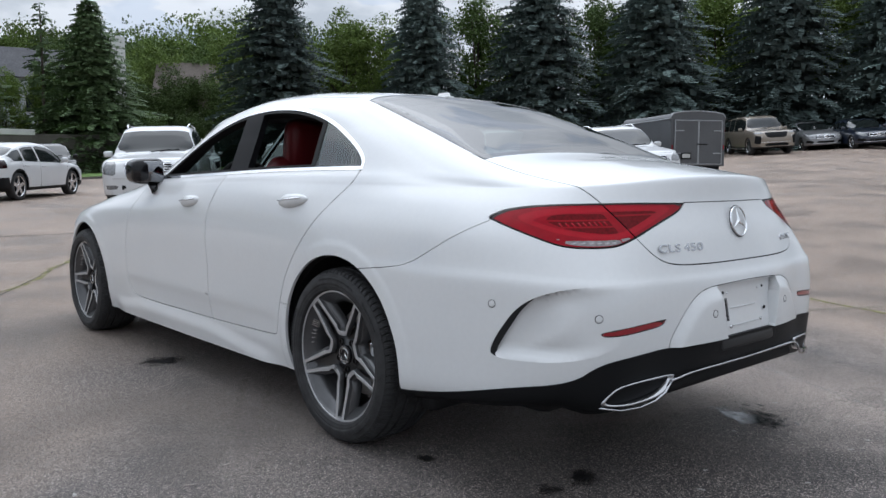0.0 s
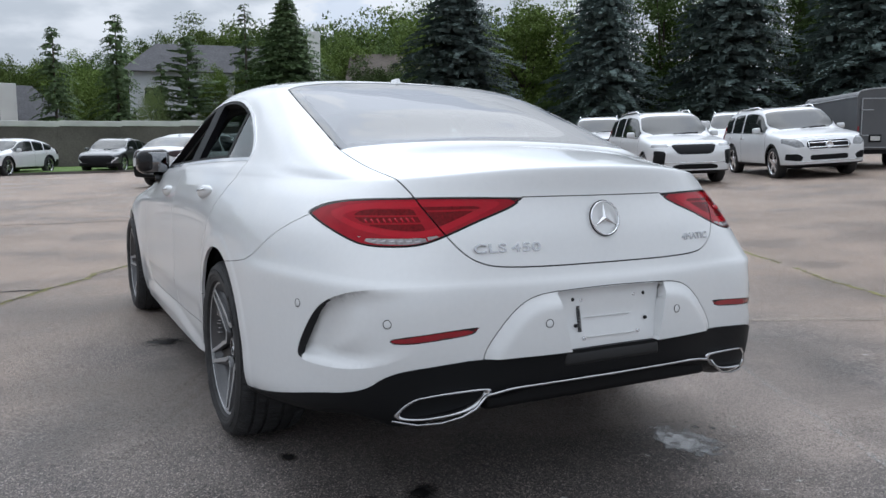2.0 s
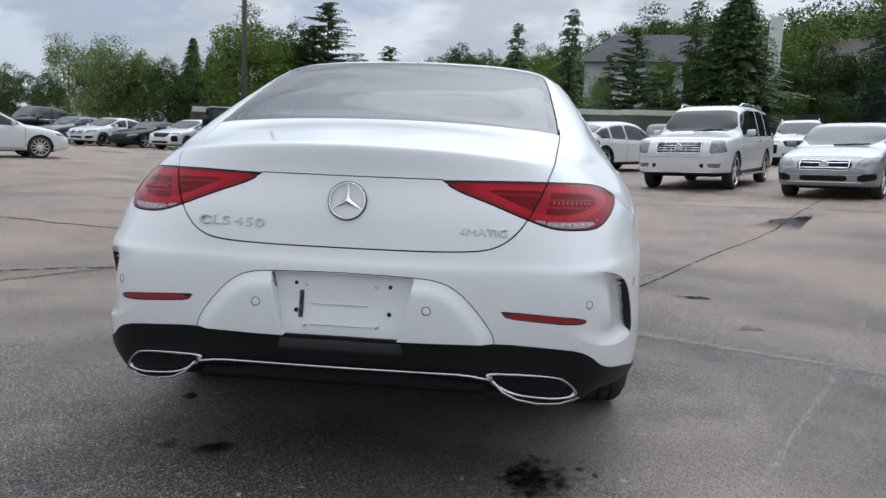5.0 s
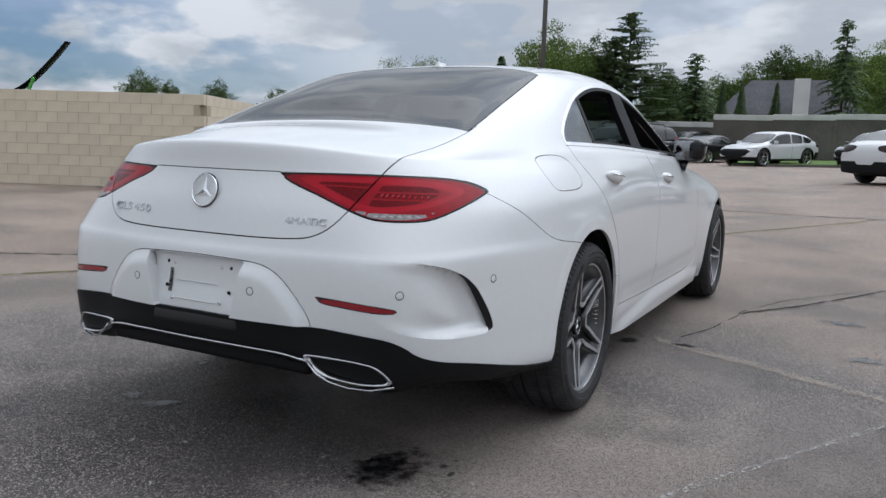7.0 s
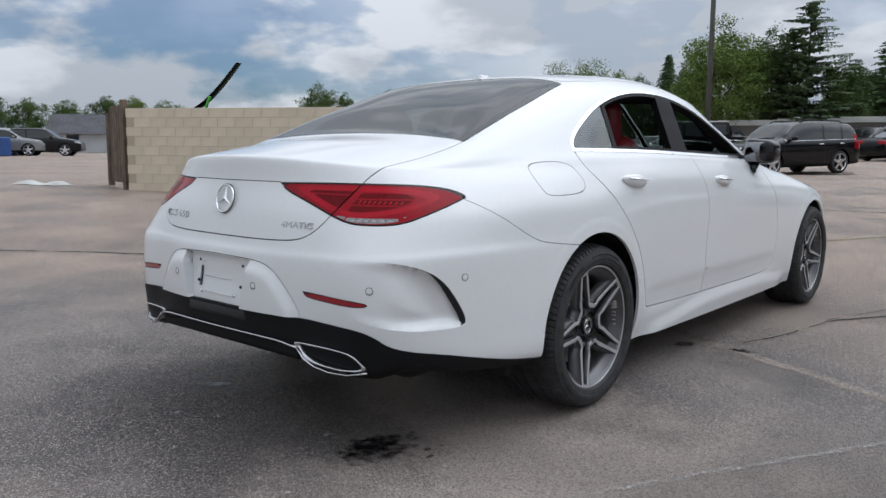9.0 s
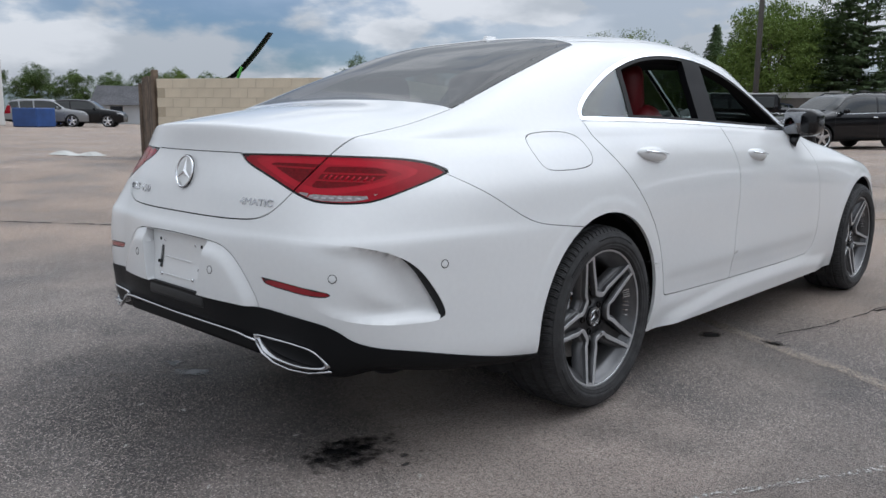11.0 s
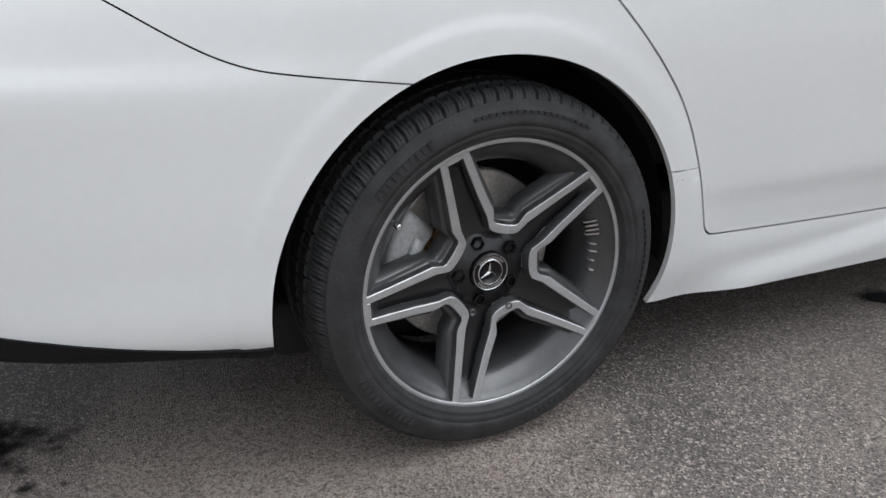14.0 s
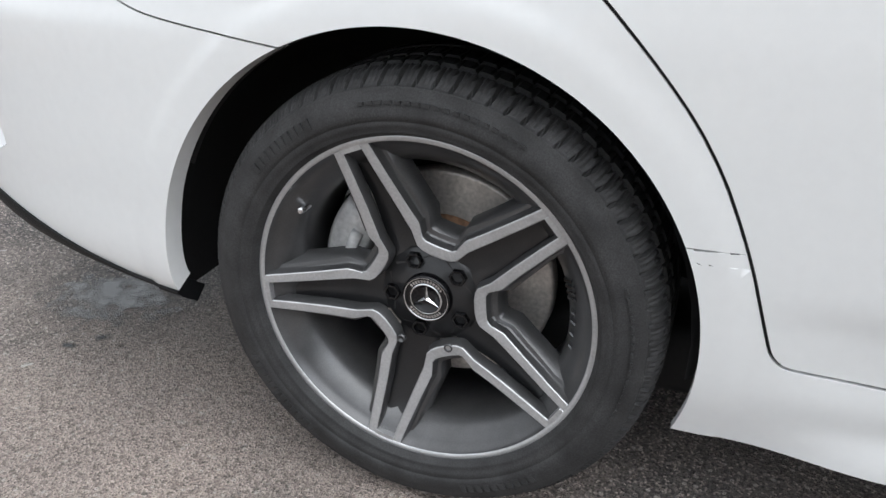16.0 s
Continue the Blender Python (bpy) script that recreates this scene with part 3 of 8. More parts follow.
def sheet(name, v, t, rim=.012):
    """A mesh of triangles, with its border folded inwards by rim."""
    used, inv = np.unique(t, return_inverse=True)
    v, t = v[used], inv.reshape(-1, 3)
    verts, faces = [v], [t]
    if rim:
        n = np.zeros_like(v)
        fn = np.cross(v[t[:, 1]] - v[t[:, 0]], v[t[:, 2]] - v[t[:, 0]])
        for c in range(3):
            np.add.at(n, t[:, c], fn)
        n /= np.maximum(np.linalg.norm(n, axis=1, keepdims=True), 1e-12)
        e = np.concatenate([t[:, [0, 1]], t[:, [1, 2]], t[:, [2, 0]]])
        key = np.sort(e, 1)
        _, first, count = np.unique(key, axis=0, return_index=True, return_counts=True)
        edge = e[first[count == 1]]
        edge = edge[np.abs(v[edge][:, :, 0]).max(1) > 1e-4]
        top, low = v[edge], v[edge] - rim * n[edge]
        k = len(v) + 4 * np.arange(len(edge))
        verts.append(np.concatenate([top[:, [0]], top[:, [1]], low[:, [1]], low[:, [0]]], 1).reshape(-1, 3))
        faces += [np.stack([k + 1, k, k + 3], 1), np.stack([k + 1, k + 3, k + 2], 1)]
    me = bpy.data.meshes.new(name)
    me.from_pydata(np.concatenate(verts).tolist(), [], np.concatenate(faces).tolist())
    me.update()
    return me


def pane_sheet(name, v, t, thick=.004):
    """A closed pane: outer and inner faces and the edge between them."""
    used, inv = np.unique(t, return_inverse=True)
    v, t = v[used], inv.reshape(-1, 3)
    n = np.zeros_like(v)
    fn = np.cross(v[t[:, 1]] - v[t[:, 0]], v[t[:, 2]] - v[t[:, 0]])
    for c in range(3):
        np.add.at(n, t[:, c], fn)
    n /= np.maximum(np.linalg.norm(n, axis=1, keepdims=True), 1e-12)
    k = len(v)
    e = np.concatenate([t[:, [0, 1]], t[:, [1, 2]], t[:, [2, 0]]])
    _, first, count = np.unique(np.sort(e, 1), axis=0, return_index=True, return_counts=True)
    edge = e[first[count == 1]]
    faces = [t, t[:, ::-1] + k, np.stack([edge[:, 1], edge[:, 0], edge[:, 0] + k], 1), np.stack([edge[:, 1], edge[:, 0] + k, edge[:, 1] + k], 1)]
    me = bpy.data.meshes.new(name)
    me.from_pydata(np.concatenate([v, v - n * thick]).tolist(), [], np.concatenate(faces).tolist())
    me.update()
    return me


def weld(v, t):
    """Join the points of two halves that meet in the middle."""
    _, first, inv = np.unique(np.round(v, 5), axis=0, return_index=True, return_inverse=True)
    return v[first], inv.ravel()[t]


def step(x, lo, hi):
    t = np.clip((x - lo) / (hi - lo), 0, 1)
    return t * t * (3 - 2 * t)


# ---- outlines of the panels, in metres: side ones in (y, z), tail ones in (x, z), upper ones in (x, y) ----
SIDE_WINDOWS = smooth([(-.014, 1.046), (-.014, 1.046), (-.004, 1.085), (.068, 1.134), (.17, 1.184), (.315, 1.245), (.46, 1.291), (.63, 1.326), (.82, 1.342), (1.0, 1.340), (1.19, 1.323), (1.42, 1.268), (1.64, 1.165), (1.89, 1.0), (1.89, 1.0), (1.3, 1.017), (.74, 1.036), (.35, 1.044)])
REAR_DOOR = smooth([(-.010, 1.06), (-.008, 1.02), (.003, .989), (.071, .917), (.175, .818), (.276, .718), (.358, .618), (.414, .498), (.445, .40), (.462, .352), (.50, .346), (.786, .338), (1.094, .333), (1.094, .333), (1.10, .505), (1.104, .62), (1.120, .72), (1.115, .838), (1.068, .921), (1.02, 1.02), (1.0, 1.06)], 2)
FRONT_DOOR = smooth([(1.0, 1.06), (1.02, 1.02), (1.068, .921), (1.115, .838), (1.120, .72), (1.104, .62), (1.10, .505), (1.094, .333), (1.094, .333), (2.06, .326), (2.17, .35), (2.21, .48), (2.20, .70), (2.14, .82), (2.05, .95), (1.93, 1.06)], 2)
FUEL_FLAP = smooth([(-.345, .975), (-.325, .999), (-.236, 1.008), (-.14, 1.007), (-.078, .990), (-.050, .943), (-.056, .905), (-.108, .886), (-.243, .881), (-.325, .886), (-.343, .912), (-.350, .947)])
BUMPER = smooth([(-1.5, .885), (-1.5, .885), (-.70, .885), (-.70, .885), (-.589, .823), (-.48, .754), (-.42, .727), (-.36, .714), (-.16, .69), (-.16, .69), (-.16, .1), (-.16, .1), (-1.5, .1), (-1.5, .1)])
TRUNK = smooth([(-.3, .736), (.0, .738), (.20, .738), (.356, .741), (.420, .752), (.470, .783), (.513, .840), (.548, .907), (.560, .940), (.580, .985), (.604, 1.05), (.612, 1.09), (.612, 1.3), (-.3, 1.3)], 2)
LAMP = smooth([(.262, .934), (.262, .934), (.46, .938), (.60, .936), (.69, .932), (.737, .921), (.762, .909), (.789, .891), (.789, .891), (.781, .866), (.760, .839), (.730, .814), (.70, .804), (.627, .803), (.57, .809), (.50, .833), (.40, .873), (.295, .909)], 2)
LAMP_CORE = smooth([(.30, .929), (.46, .930), (.60, .928), (.69, .922), (.74, .903), (.755, .888), (.735, .862), (.70, .842), (.62, .826), (.56, .828), (.50, .845), (.42, .878)], 2)
LAMP_BLOCK = smooth([(.572, .906), (.572, .906), (.66, .905), (.69, .901), (.712, .886), (.712, .886), (.695, .866), (.665, .853), (.60, .845), (.556, .847), (.556, .847)], 2)
LAMP_INNER_BLOCK = smooth([(.36, .917), (.36, .917), (.47, .919), (.548, .915), (.548, .915), (.538, .880), (.528, .856), (.528, .856), (.49, .866), (.43, .888)], 2)
LAMP_CLEAR = smooth([(.515, .834), (.515, .834), (.60, .826), (.69, .826), (.722, .832), (.722, .832), (.70, .812), (.625, .809), (.565, .815)], 2)
REAR_WINDOW = smooth([(-.3, -.433), (0, -.433), (.25, -.44), (.45, -.462), (.606, -.487), (.606, -.487), (.603, -.35), (.592, -.15), (.578, .10), (.560, .262), (.560, .262), (.40, .305), (.2, .335), (0, .342), (-.3, .342)], 2)
WINDSCREEN = smooth([(-.3, 2.38), (0, 2.38), (.25, 2.36), (.45, 2.32), (.62, 2.25), (.62, 2.25), (.56, 1.95), (.475, 1.72), (.475, 1.72), (.36, 1.755), (.2, 1.775), (0, 1.785), (-.3, 1.785)], 2)
BONNET = smooth([(-.3, 2.45), (0, 2.45), (.45, 2.39), (.70, 2.28), (.70, 2.28), (.735, 2.55), (.70, 2.9), (.60, 3.25), (.42, 3.47), (.2, 3.53), (-.3, 3.54)], 2)
VALANCE = smooth([(-.3, .49), (0, .49), (.43, .489), (.60, .477), (.668, .468), (.707, .448), (.735, .418), (.77, .398), (.826, .377), (.865, .352), (.898, .322), (.918, .296), (.98, .26), (1.0, .05), (-.3, .05)], 1)
SCOOP = smooth([(.40, .702), (.40, .702), (.623, .701), (.721, .694), (.778, .679), (.810, .654), (.829, .620), (.843, .573), (.855, .519), (.860, .480), (.856, .464), (.830, .458), (.77, .466), (.66, .50), (.52, .60), (.40, .69)], 2)
POCKET = smooth([(-.3, .672), (0, .672), (.205, .667), (.267, .660), (.313, .641), (.36, .600), (.419, .525), (.432, .49), (.432, .44), (.432, .44), (-.3, .44)], 2)
PLATE_BED = smooth([(-.3, .669), (0, .669), (.203, .665), (.203, .665), (.184, .579), (.164, .489), (.164, .489), (-.3, .489)], 1)
REFLECT = smooth([(.697, .551), (.674, .563), (.554, .573), (.440, .579), (.440, .579), (.457, .561), (.524, .554), (.674, .544)], 2)
SENSORS = [(.698, .602), (.243, .575)]
WHEELBASE, HUB_Z = 2.939, .338


def swell(tag, p, arch_away):
    """How far each point of a panel stands proud of the plain loft."""
    x, y, z = p.T
    out = .0028 * step(-arch_away, -.056, -.042)
    # the sill flares out into a narrow shelf that rises and fades towards the rear wheel
    crest = .262 + .062 * step(y, .45, 1.25) - .03 * step(y, 1.9, 2.4)
    out += .017 * np.clip((crest - z) / .050, 0, 1) * step(y, .44, .62) * step(-y, -2.5, -2.3)
    out -= .005 * step(-z, -.455, -.40) * step(z, .30, .36) * step(y, .40, .55) * step(-y, -2.25, -2.1)
    if tag in ("scoop", "sensor", "sensor_gap", "reflector", "reflector_rim"):
        edge = -away(p[:, [0, 2]], SCOOP)
        out -= .030 * step(x, .71, .83) * step(-edge, -.10, -.012) * step(z, .46, .50) * (edge > 0)
        out -= .010 * step(edge, .0, .03) * step(x, .60, .75)
    if tag == "pocket":
        out += .017 * step(-away(p[:, [0, 2]], POCKET), .001, .045)
    if tag == "plate_bed":
        out -= .006 + .018 * step(z, .47, .60)
    if tag in ("valance", "valance_low"):
        out += .004
    return out


def build_shell(step_fine, step_coarse):
    grid = loft(RINGS, step_fine, step_coarse)
    grid[:, 0, 0] = grid[:, -1, 0] = 0
    s = Shell(grid)
    yz, xz, xy = (lambda v: v[:, [1, 2]]), (lambda v: v[:, [0, 2]]), (lambda v: v[:, [0, 1]])
    arch = lambda v: np.minimum(np.minimum(np.hypot(v[:, 1] + .019, v[:, 2] - .335) - .384, np.hypot(v[:, 1] + .012, v[:, 2] - .338) - .389), np.hypot(v[:, 1] - WHEELBASE, v[:, 2] - .336) - .384)
    s.claim(arch(s.v), "hole")
    tail = lambda outline, y0: (lambda v: np.maximum(away(xz(v), outline), v[:, 1] - y0))
    side = lambda outline: (lambda v: np.maximum(away(yz(v), outline), .45 - v[:, 0]))
    top = lambda outline: (lambda v: np.maximum(away(xy(v), outline), .985 - v[:, 2]))
    # windows
    dlo = side(SIDE_WINDOWS)
    s.claim(dlo(s.v), "chrome_strip")
    s.claim(dlo(s.v) + .013, "window_frame", ("chrome_strip",))
    v = s.v
    s.claim(np.maximum(dlo(v) + .026, -(v[:, 2] - (1.052 - .012 * v[:, 1]))), "open", ("window_frame",))
    s.claim(np.maximum(s.v[:, 1] - (.300 + .40 * (s.v[:, 2] - 1.046)), dlo(s.v) + .013), "quarter_window", ("window_frame", "open"))
    s.claim(s.v[:, 1] - (.330 + .40 * (s.v[:, 2] - 1.046)), "divider", ("open", "window_frame"))
    lean = lambda v: v[:, 1] - .93 - .42 * (v[:, 2] - 1.03)
    s.claim(np.abs(lean(s.v)) - .085, "pillar", ("open", "window_frame"))
    s.panel(top(REAR_WINDOW), "rear_window", gap=.003)
    s.claim(top(REAR_WINDOW)(s.v) + .035, "rear_glass", ("rear_window",))
    s.panel(top(WINDSCREEN), "windscreen", gap=.003)
    s.panel(top(BONNET), "bonnet")
    # doors and flap
    s.panel(side(REAR_DOOR), "rear_door")
    s.panel(side(FRONT_DOOR), "front_door")
    s.panel(side(FUEL_FLAP), "fuel_flap", gap=.0014, gap_tag="flap_gap")
    v = s.v
    strip = lambda top_z: np.maximum(np.maximum(np.maximum(s.v[:, 2] - top_z, .478 - s.v[:, 2]), s.v[:, 1] - .42), np.maximum(.2 - s.v[:, 1], .5 - s.v[:, 0]))
    s.claim(strip(.4978), "gap_low")
    s.claim(strip(.4962), "shell", ("gap_low",))
    # tail
    s.panel(tail(TRUNK, -.425), "trunk")
    v = s.v
    across = lambda top_z: np.maximum(s.v[:, 2] - top_z, s.v[:, 1] + .8)
    s.claim(across(.9380), "gap_high", ("trunk",))
    s.claim(across(.9350), "trunk", ("gap_high",))
    s.claim(.264 - s.v[:, 0], "trunk", ("gap_high",))
    s.tag[np.isin(s.tag, ("gap_low", "gap_high"))] = "gap"
    s.panel(tail(LAMP, -.5), "lamp_out", ("shell",), .0016)
    s.panel(tail(LAMP, -.5), "lamp_in", ("trunk",), .0016)
    for kind in ("out", "in"):
        s.claim(tail(LAMP, -.5)(s.v) + .0045, "core_" + kind, ("lamp_" + kind,))
        s.claim(tail(LAMP_CORE, -.5)(s.v) + .001, "loop_" + kind, ("core_" + kind,))
        s.claim(tail(LAMP_CORE, -.5)(s.v) + .017, "core_" + kind, ("loop_" + kind,))
        s.claim(tail(LAMP_BLOCK if kind == "out" else LAMP_INNER_BLOCK, -.5)(s.v), "block_" + kind, ("core_" + kind,))
        for k, zc in enumerate((.866, .886) if kind == "out" else (.898,)):
            line = lambda off: s.v[:, 2] - zc - off + .02 * (s.v[:, 0] - .62)
            s.claim(line(.0026), "guide%d_%s" % (k, kind), ("block_" + kind,))
            s.claim(line(-.0022), "block_" + kind, ("guide%d_%s" % (k, kind),))
    s.claim(tail(LAMP_CLEAR, -.5)(s.v), "clear_out", ("lamp_out", "core_out", "loop_out"))
    s.panel(lambda v: np.maximum(away(yz(v), BUMPER), v[:, 1] + .17), "bumper", ("shell",), .0013)
    s.panel(lambda v: np.maximum(np.maximum(away(xy(v), smooth([(-.3, .36), (.5, .30), (.553, .30), (.565, .6), (.57, 1.1), (.55, 1.5), (.47, 1.70), (-.3, 1.77)], 1)), 1.25 - v[:, 2]), v[:, 1] - 1.76), "roof", ("shell",), .003)
    s.claim(tail(SCOOP, -.6)(s.v), "scoop", ("bumper",))
    s.panel(tail(POCKET, -.8), "pocket", ("bumper",), .0013)
    s.claim(tail(VALANCE, -.15)(s.v), "valance", ("bumper", "pocket", "scoop"))
    s.claim(np.maximum(tail(VALANCE, -.15)(s.v), s.v[:, 0] - .5), "valance", ("gap",))
    s.claim(tail(PLATE_BED, -.8)(s.v), "plate_bed", ("pocket",))
    s.panel(tail(REFLECT, -.6), "reflector", ("bumper", "scoop"), .0015, "reflector_rim")
    s.claim(s.v[:, 1] - 3.28, "fender", ("shell",))
    s.claim(2.2 - s.v[:, 1], "fender_front", ("fender",))
    s.tag[s.tag == "fender"] = "shell"
    s.tag[s.tag == "shell"] = np.where(s.v[s.t[s.tag == "shell"]][:, :, 1].mean(1) > 3.28, "front_bumper", "shell")
    # relief
    n = np.zeros_like(s.v)
    fn = np.cross(s.v[s.t[:, 1]] - s.v[s.t[:, 0]], s.v[s.t[:, 2]] - s.v[s.t[:, 0]])
    for c in range(3):
        np.add.at(n, s.t[:, c], fn)
    s.n = n / np.maximum(np.linalg.norm(n, axis=1, keepdims=True), 1e-12)
    s.arch = arch(s.v)
    return s


def build_car_body(car):
    s = build_shell(.0125, .05)
    flip = np.array([-1, 1, 1])

    def pick(tags):
        t = s.t[np.isin(s.tag, tags)]
        return t

    def placed(tag, sink=0.0):
        return s.v + s.n * (swell(tag, s.v, s.arch) - sink)[:, None]

    def both(name, tags, mat, label="", rim=.012, sink=0.0, parent=None):
        t = pick(tags)
        v = placed(tags[0], sink)
        v2, t2 = weld(np.concatenate([v, v * flip]), np.concatenate([t, t[:, ::-1] + len(v)]))
        me = pane_sheet(name, v2, t2) if rim == "pane" else sheet(name, v2, t2, rim)
        return part(name, me, mat, parent or car, label)

    def sided(name, tags, mat, label="", rim=.012, sink=0.0, parents=None, sides=(1, -1)):
        t = pick(tags)
        v = placed(tags[0], sink)
        out = []
        for i, sgn in enumerate(sides):
            maker = pane_sheet if rim == "pane" else sheet
            out.append(part(name, maker(name, v if sgn > 0 else v * flip, t if sgn > 0 else t[:, ::-1], .004 if rim == "pane" else rim), mat, parents[i] if parents else car, label))
        return out

    body = both("body_shell", ["shell"], PAINT, "white painted quarter panels, pillars and sills")
    both("roof_panel", ["roof"], PAINT, "white painted roof", .006)
    tagged(both("shut_line", ["gap", "flap_gap"], GAP, "", 0, .007, body), "dark shut lines between panels", kind="stuff")
    rear_doors = sided("rear_door", ["rear_door"], PAINT, "white rear door with its window down")
    front_doors = sided("front_door", ["front_door"], PAINT, "white front door with its window down")
    sided("front_wing", ["fender_front"], PAINT, "white front wing")
    both("bonnet", ["bonnet"], PAINT, "white bonnet")
    both("front_bumper", ["front_bumper"], PAINT, "white front bumper")
    sided("fuel_flap", ["fuel_flap"], PAINT, "white fuel flap", .004, sides=(1,))
    # the flap's gap shows on the right side alone: on the left the panel goes through
    sided("quarter_patch", ["fuel_flap", "flap_gap"], PAINT, "", 0, sides=(-1,))
    trunk = both("boot_lid", ["trunk"], PAINT, "white boot lid with a raised lip")
    bumper = both("rear_bumper", ["bumper"], PAINT, "white rear bumper", .034)
    sided("air_scoop", ["scoop"], PAINT, "", 0, parents=[bumper, bumper])
    both("plate_pocket", ["pocket"], PAINT, "", .075, parent=bumper)
    both("plate_bed", ["plate_bed"], PAINT, "bare white plate bed with no plate", .0, parent=bumper)
    both("valance", ["valance"], BLACK, "black plastic rear valance", .03, parent=bumper)
    sided("reflector", ["reflector"], REFLECTOR, "dark red reflector strip", .004, .002, [bumper, bumper])
    sided("reflector_rim", ["reflector_rim"], GAP, "", 0, .003, [bumper, bumper])
    # parking sensors: a painted button in a dark ring
    for tags, plane, spot in ((["pocket"], (0, 2), SENSORS[1]), (["scoop", "bumper"], (0, 2), SENSORS[0]), (["bumper"], (1, 2), (-.776, .634))):
        ids = np.unique(pick(tags))
        ids = ids[(s.v[ids][:, 1] < -.6)]
        near = ids[((s.v[ids][:, plane] - np.array(spot)) ** 2).sum(1).argmin()]
        at_, nn = placed(tags[0])[near], s.n[near]
        for sgn in (1, -1):
            m = Matrix.Translation(Vector(at_ * (1, 1, 1) if sgn > 0 else at_ * flip)) @ Vector((1, 0, 0)).rotation_difference(Vector(nn if sgn > 0 else nn * flip)).to_matrix().to_4x4()
            ring = part("sensor_ring", revolve([(-.003, .0128), (.0008, .0128), (.0010, .0112), (-.002, .0108)], 24), GAP, bumper)
            ring.matrix_basis = m
            button = part("parking_sensor", revolve([(-.002, .0110), (.0004, .0108), (.0009, .0095), (.0009, 0)], 24), PAINT, ring)
    # scoop blades: the dark wall between the outer skin and the scoop
    edge = SCOOP[(SCOOP[:, 1] < .668) & (SCOOP[:, 1] > .463) & (SCOOP[:, 0] > .80)]
    order = edge[np.argsort(-edge[:, 1])]
    skin = s.v[np.isin(np.arange(len(s.v)), s.t[np.isin(s.tag, ["scoop", "bumper"])])]
    for sgn in (1, -1):
        bm = bmesh.new()
        prev = None
        for i, (ex, ez) in enumerate(order):
            d = (skin[:, 0] - ex) ** 2 + (skin[:, 2] - ez) ** 2 + np.where(skin[:, 1] > -.5, 1, 0)
            q = skin[d.argmin()]
            w = math.sin(math.pi * i / (len(order) - 1)) ** .6
            pts = [(q[0] - .002, q[1], q[2]), (q[0] - .004 - .020 * w, q[1] - .016 * w, q[2] + .002), (q[0] - .03, q[1] + .012, q[2])]
            now = [bm.verts.new((sgn * a, b, c)) for a, b, c in pts]
            if prev:
                for j in range(2):
                    bm.faces.new((prev[j], prev[j + 1], now[j + 1], now[j]))
            prev = now
        part("vent_blade", bm, GAP, bumper, "black side vent slot")
    # lamps
    for sgn_i, sgn in enumerate((1, -1)):
        outer = sided("tail_lamp", ["lamp_out"], LENS_EDGE, "red tail lamp on the wing with a clear strip below", .01, 0, None, (sgn,))[0]
        sided("lens", ["core_out"], LENS, "", 0, 0, [outer], (sgn,))
        sided("lamp_block", ["block_out"], LENS_DARK, "", 0, 0, [outer], (sgn,))
        tagged(sided("light_loop", ["loop_out"], LENS_BRIGHT, "", 0, 0, [outer], (sgn,))[0], "bright red light loop", kind="stuff")
        for k in range(2):
            tagged(sided("light_guide", ["guide%d_out" % k], LENS_MID, "", 0, 0, [outer], (sgn,))[0], "bright red light bar", kind="stuff")
        # a comb of slanting teeth in the lamp's dark block, and the cells of the clear strip
        ids = np.unique(pick(["block_out", "guide0_out", "guide1_out", "core_out", "clear_out"]))
        spots = s.v[ids]

        def on_lamp(px, pz):
            k = ids[((spots[:, 0] - px) ** 2 + (spots[:, 2] - pz) ** 2).argmin()]
            y = s.v[k, 1] - s.n[k, 0] / s.n[k, 1] * (px - s.v[k, 0]) - s.n[k, 2] / s.n[k, 1] * (pz - s.v[k, 2])
            n_ = Vector((sgn * s.n[k, 0], s.n[k, 1], s.n[k, 2]))
            return Matrix.Translation((sgn * px, y, pz)) @ Vector((0, -1, 0)).rotation_difference(n_).to_matrix().to_4x4()
        for k in range(9):
            tooth = rounded_box(.0055, .003, .017, .001, 1)
            part("light_tooth", tooth, LENS_BRIGHT, outer).matrix_basis = on_lamp(.580 + .0135 * k, .8765 - .0006 * k) @ Matrix.Rotation(radians(sgn * 24), 4, "Y")
        for k in range(6):
            cell = rounded_box(.016, .002, .006, .0008, 1)
            part("clear_cell", cell, LENS_CELL, outer).matrix_basis = on_lamp(.585 + .0205 * k, .8185)
        sided("reversing_light", ["clear_out"], LENS_CLEAR, "clear reversing light", 0, 0, [outer], (sgn,))
        inner = sided("boot_lamp", ["lamp_in"], LENS_EDGE, "red tail lamp on the boot lid", .01, 0, [trunk], (sgn,))[0]
        sided("lens", ["core_in"], LENS, "", 0, 0, [inner], (sgn,))
        sided("lamp_block", ["block_in"], LENS_DARK, "", 0, 0, [inner], (sgn,))
        tagged(sided("light_loop", ["loop_in"], LENS_BRIGHT, "", 0, 0, [inner], (sgn,))[0], "bright red light loop", kind="stuff")
        for k in range(1):
            tagged(sided("light_guide", ["guide%d_in" % k], LENS_MID, "", 0, 0, [inner], (sgn,))[0], "bright red light bar", kind="stuff")
    # glass and trim
    rw = both("rear_window", ["rear_window"], FRIT, "tinted rear window with a black border", .004, .002)
    g = both("pane", ["rear_glass"], REARGLASS, "", 0, .002, rw)
    ws = both("windscreen", ["windscreen"], GLASS, "clear windscreen", "pane", .002)
    for ob in (g, ws):
        ob.visible_shadow = False
    sided("chrome_strip", ["chrome_strip"], CHROME, "bright chrome window surround", .008, -.002)
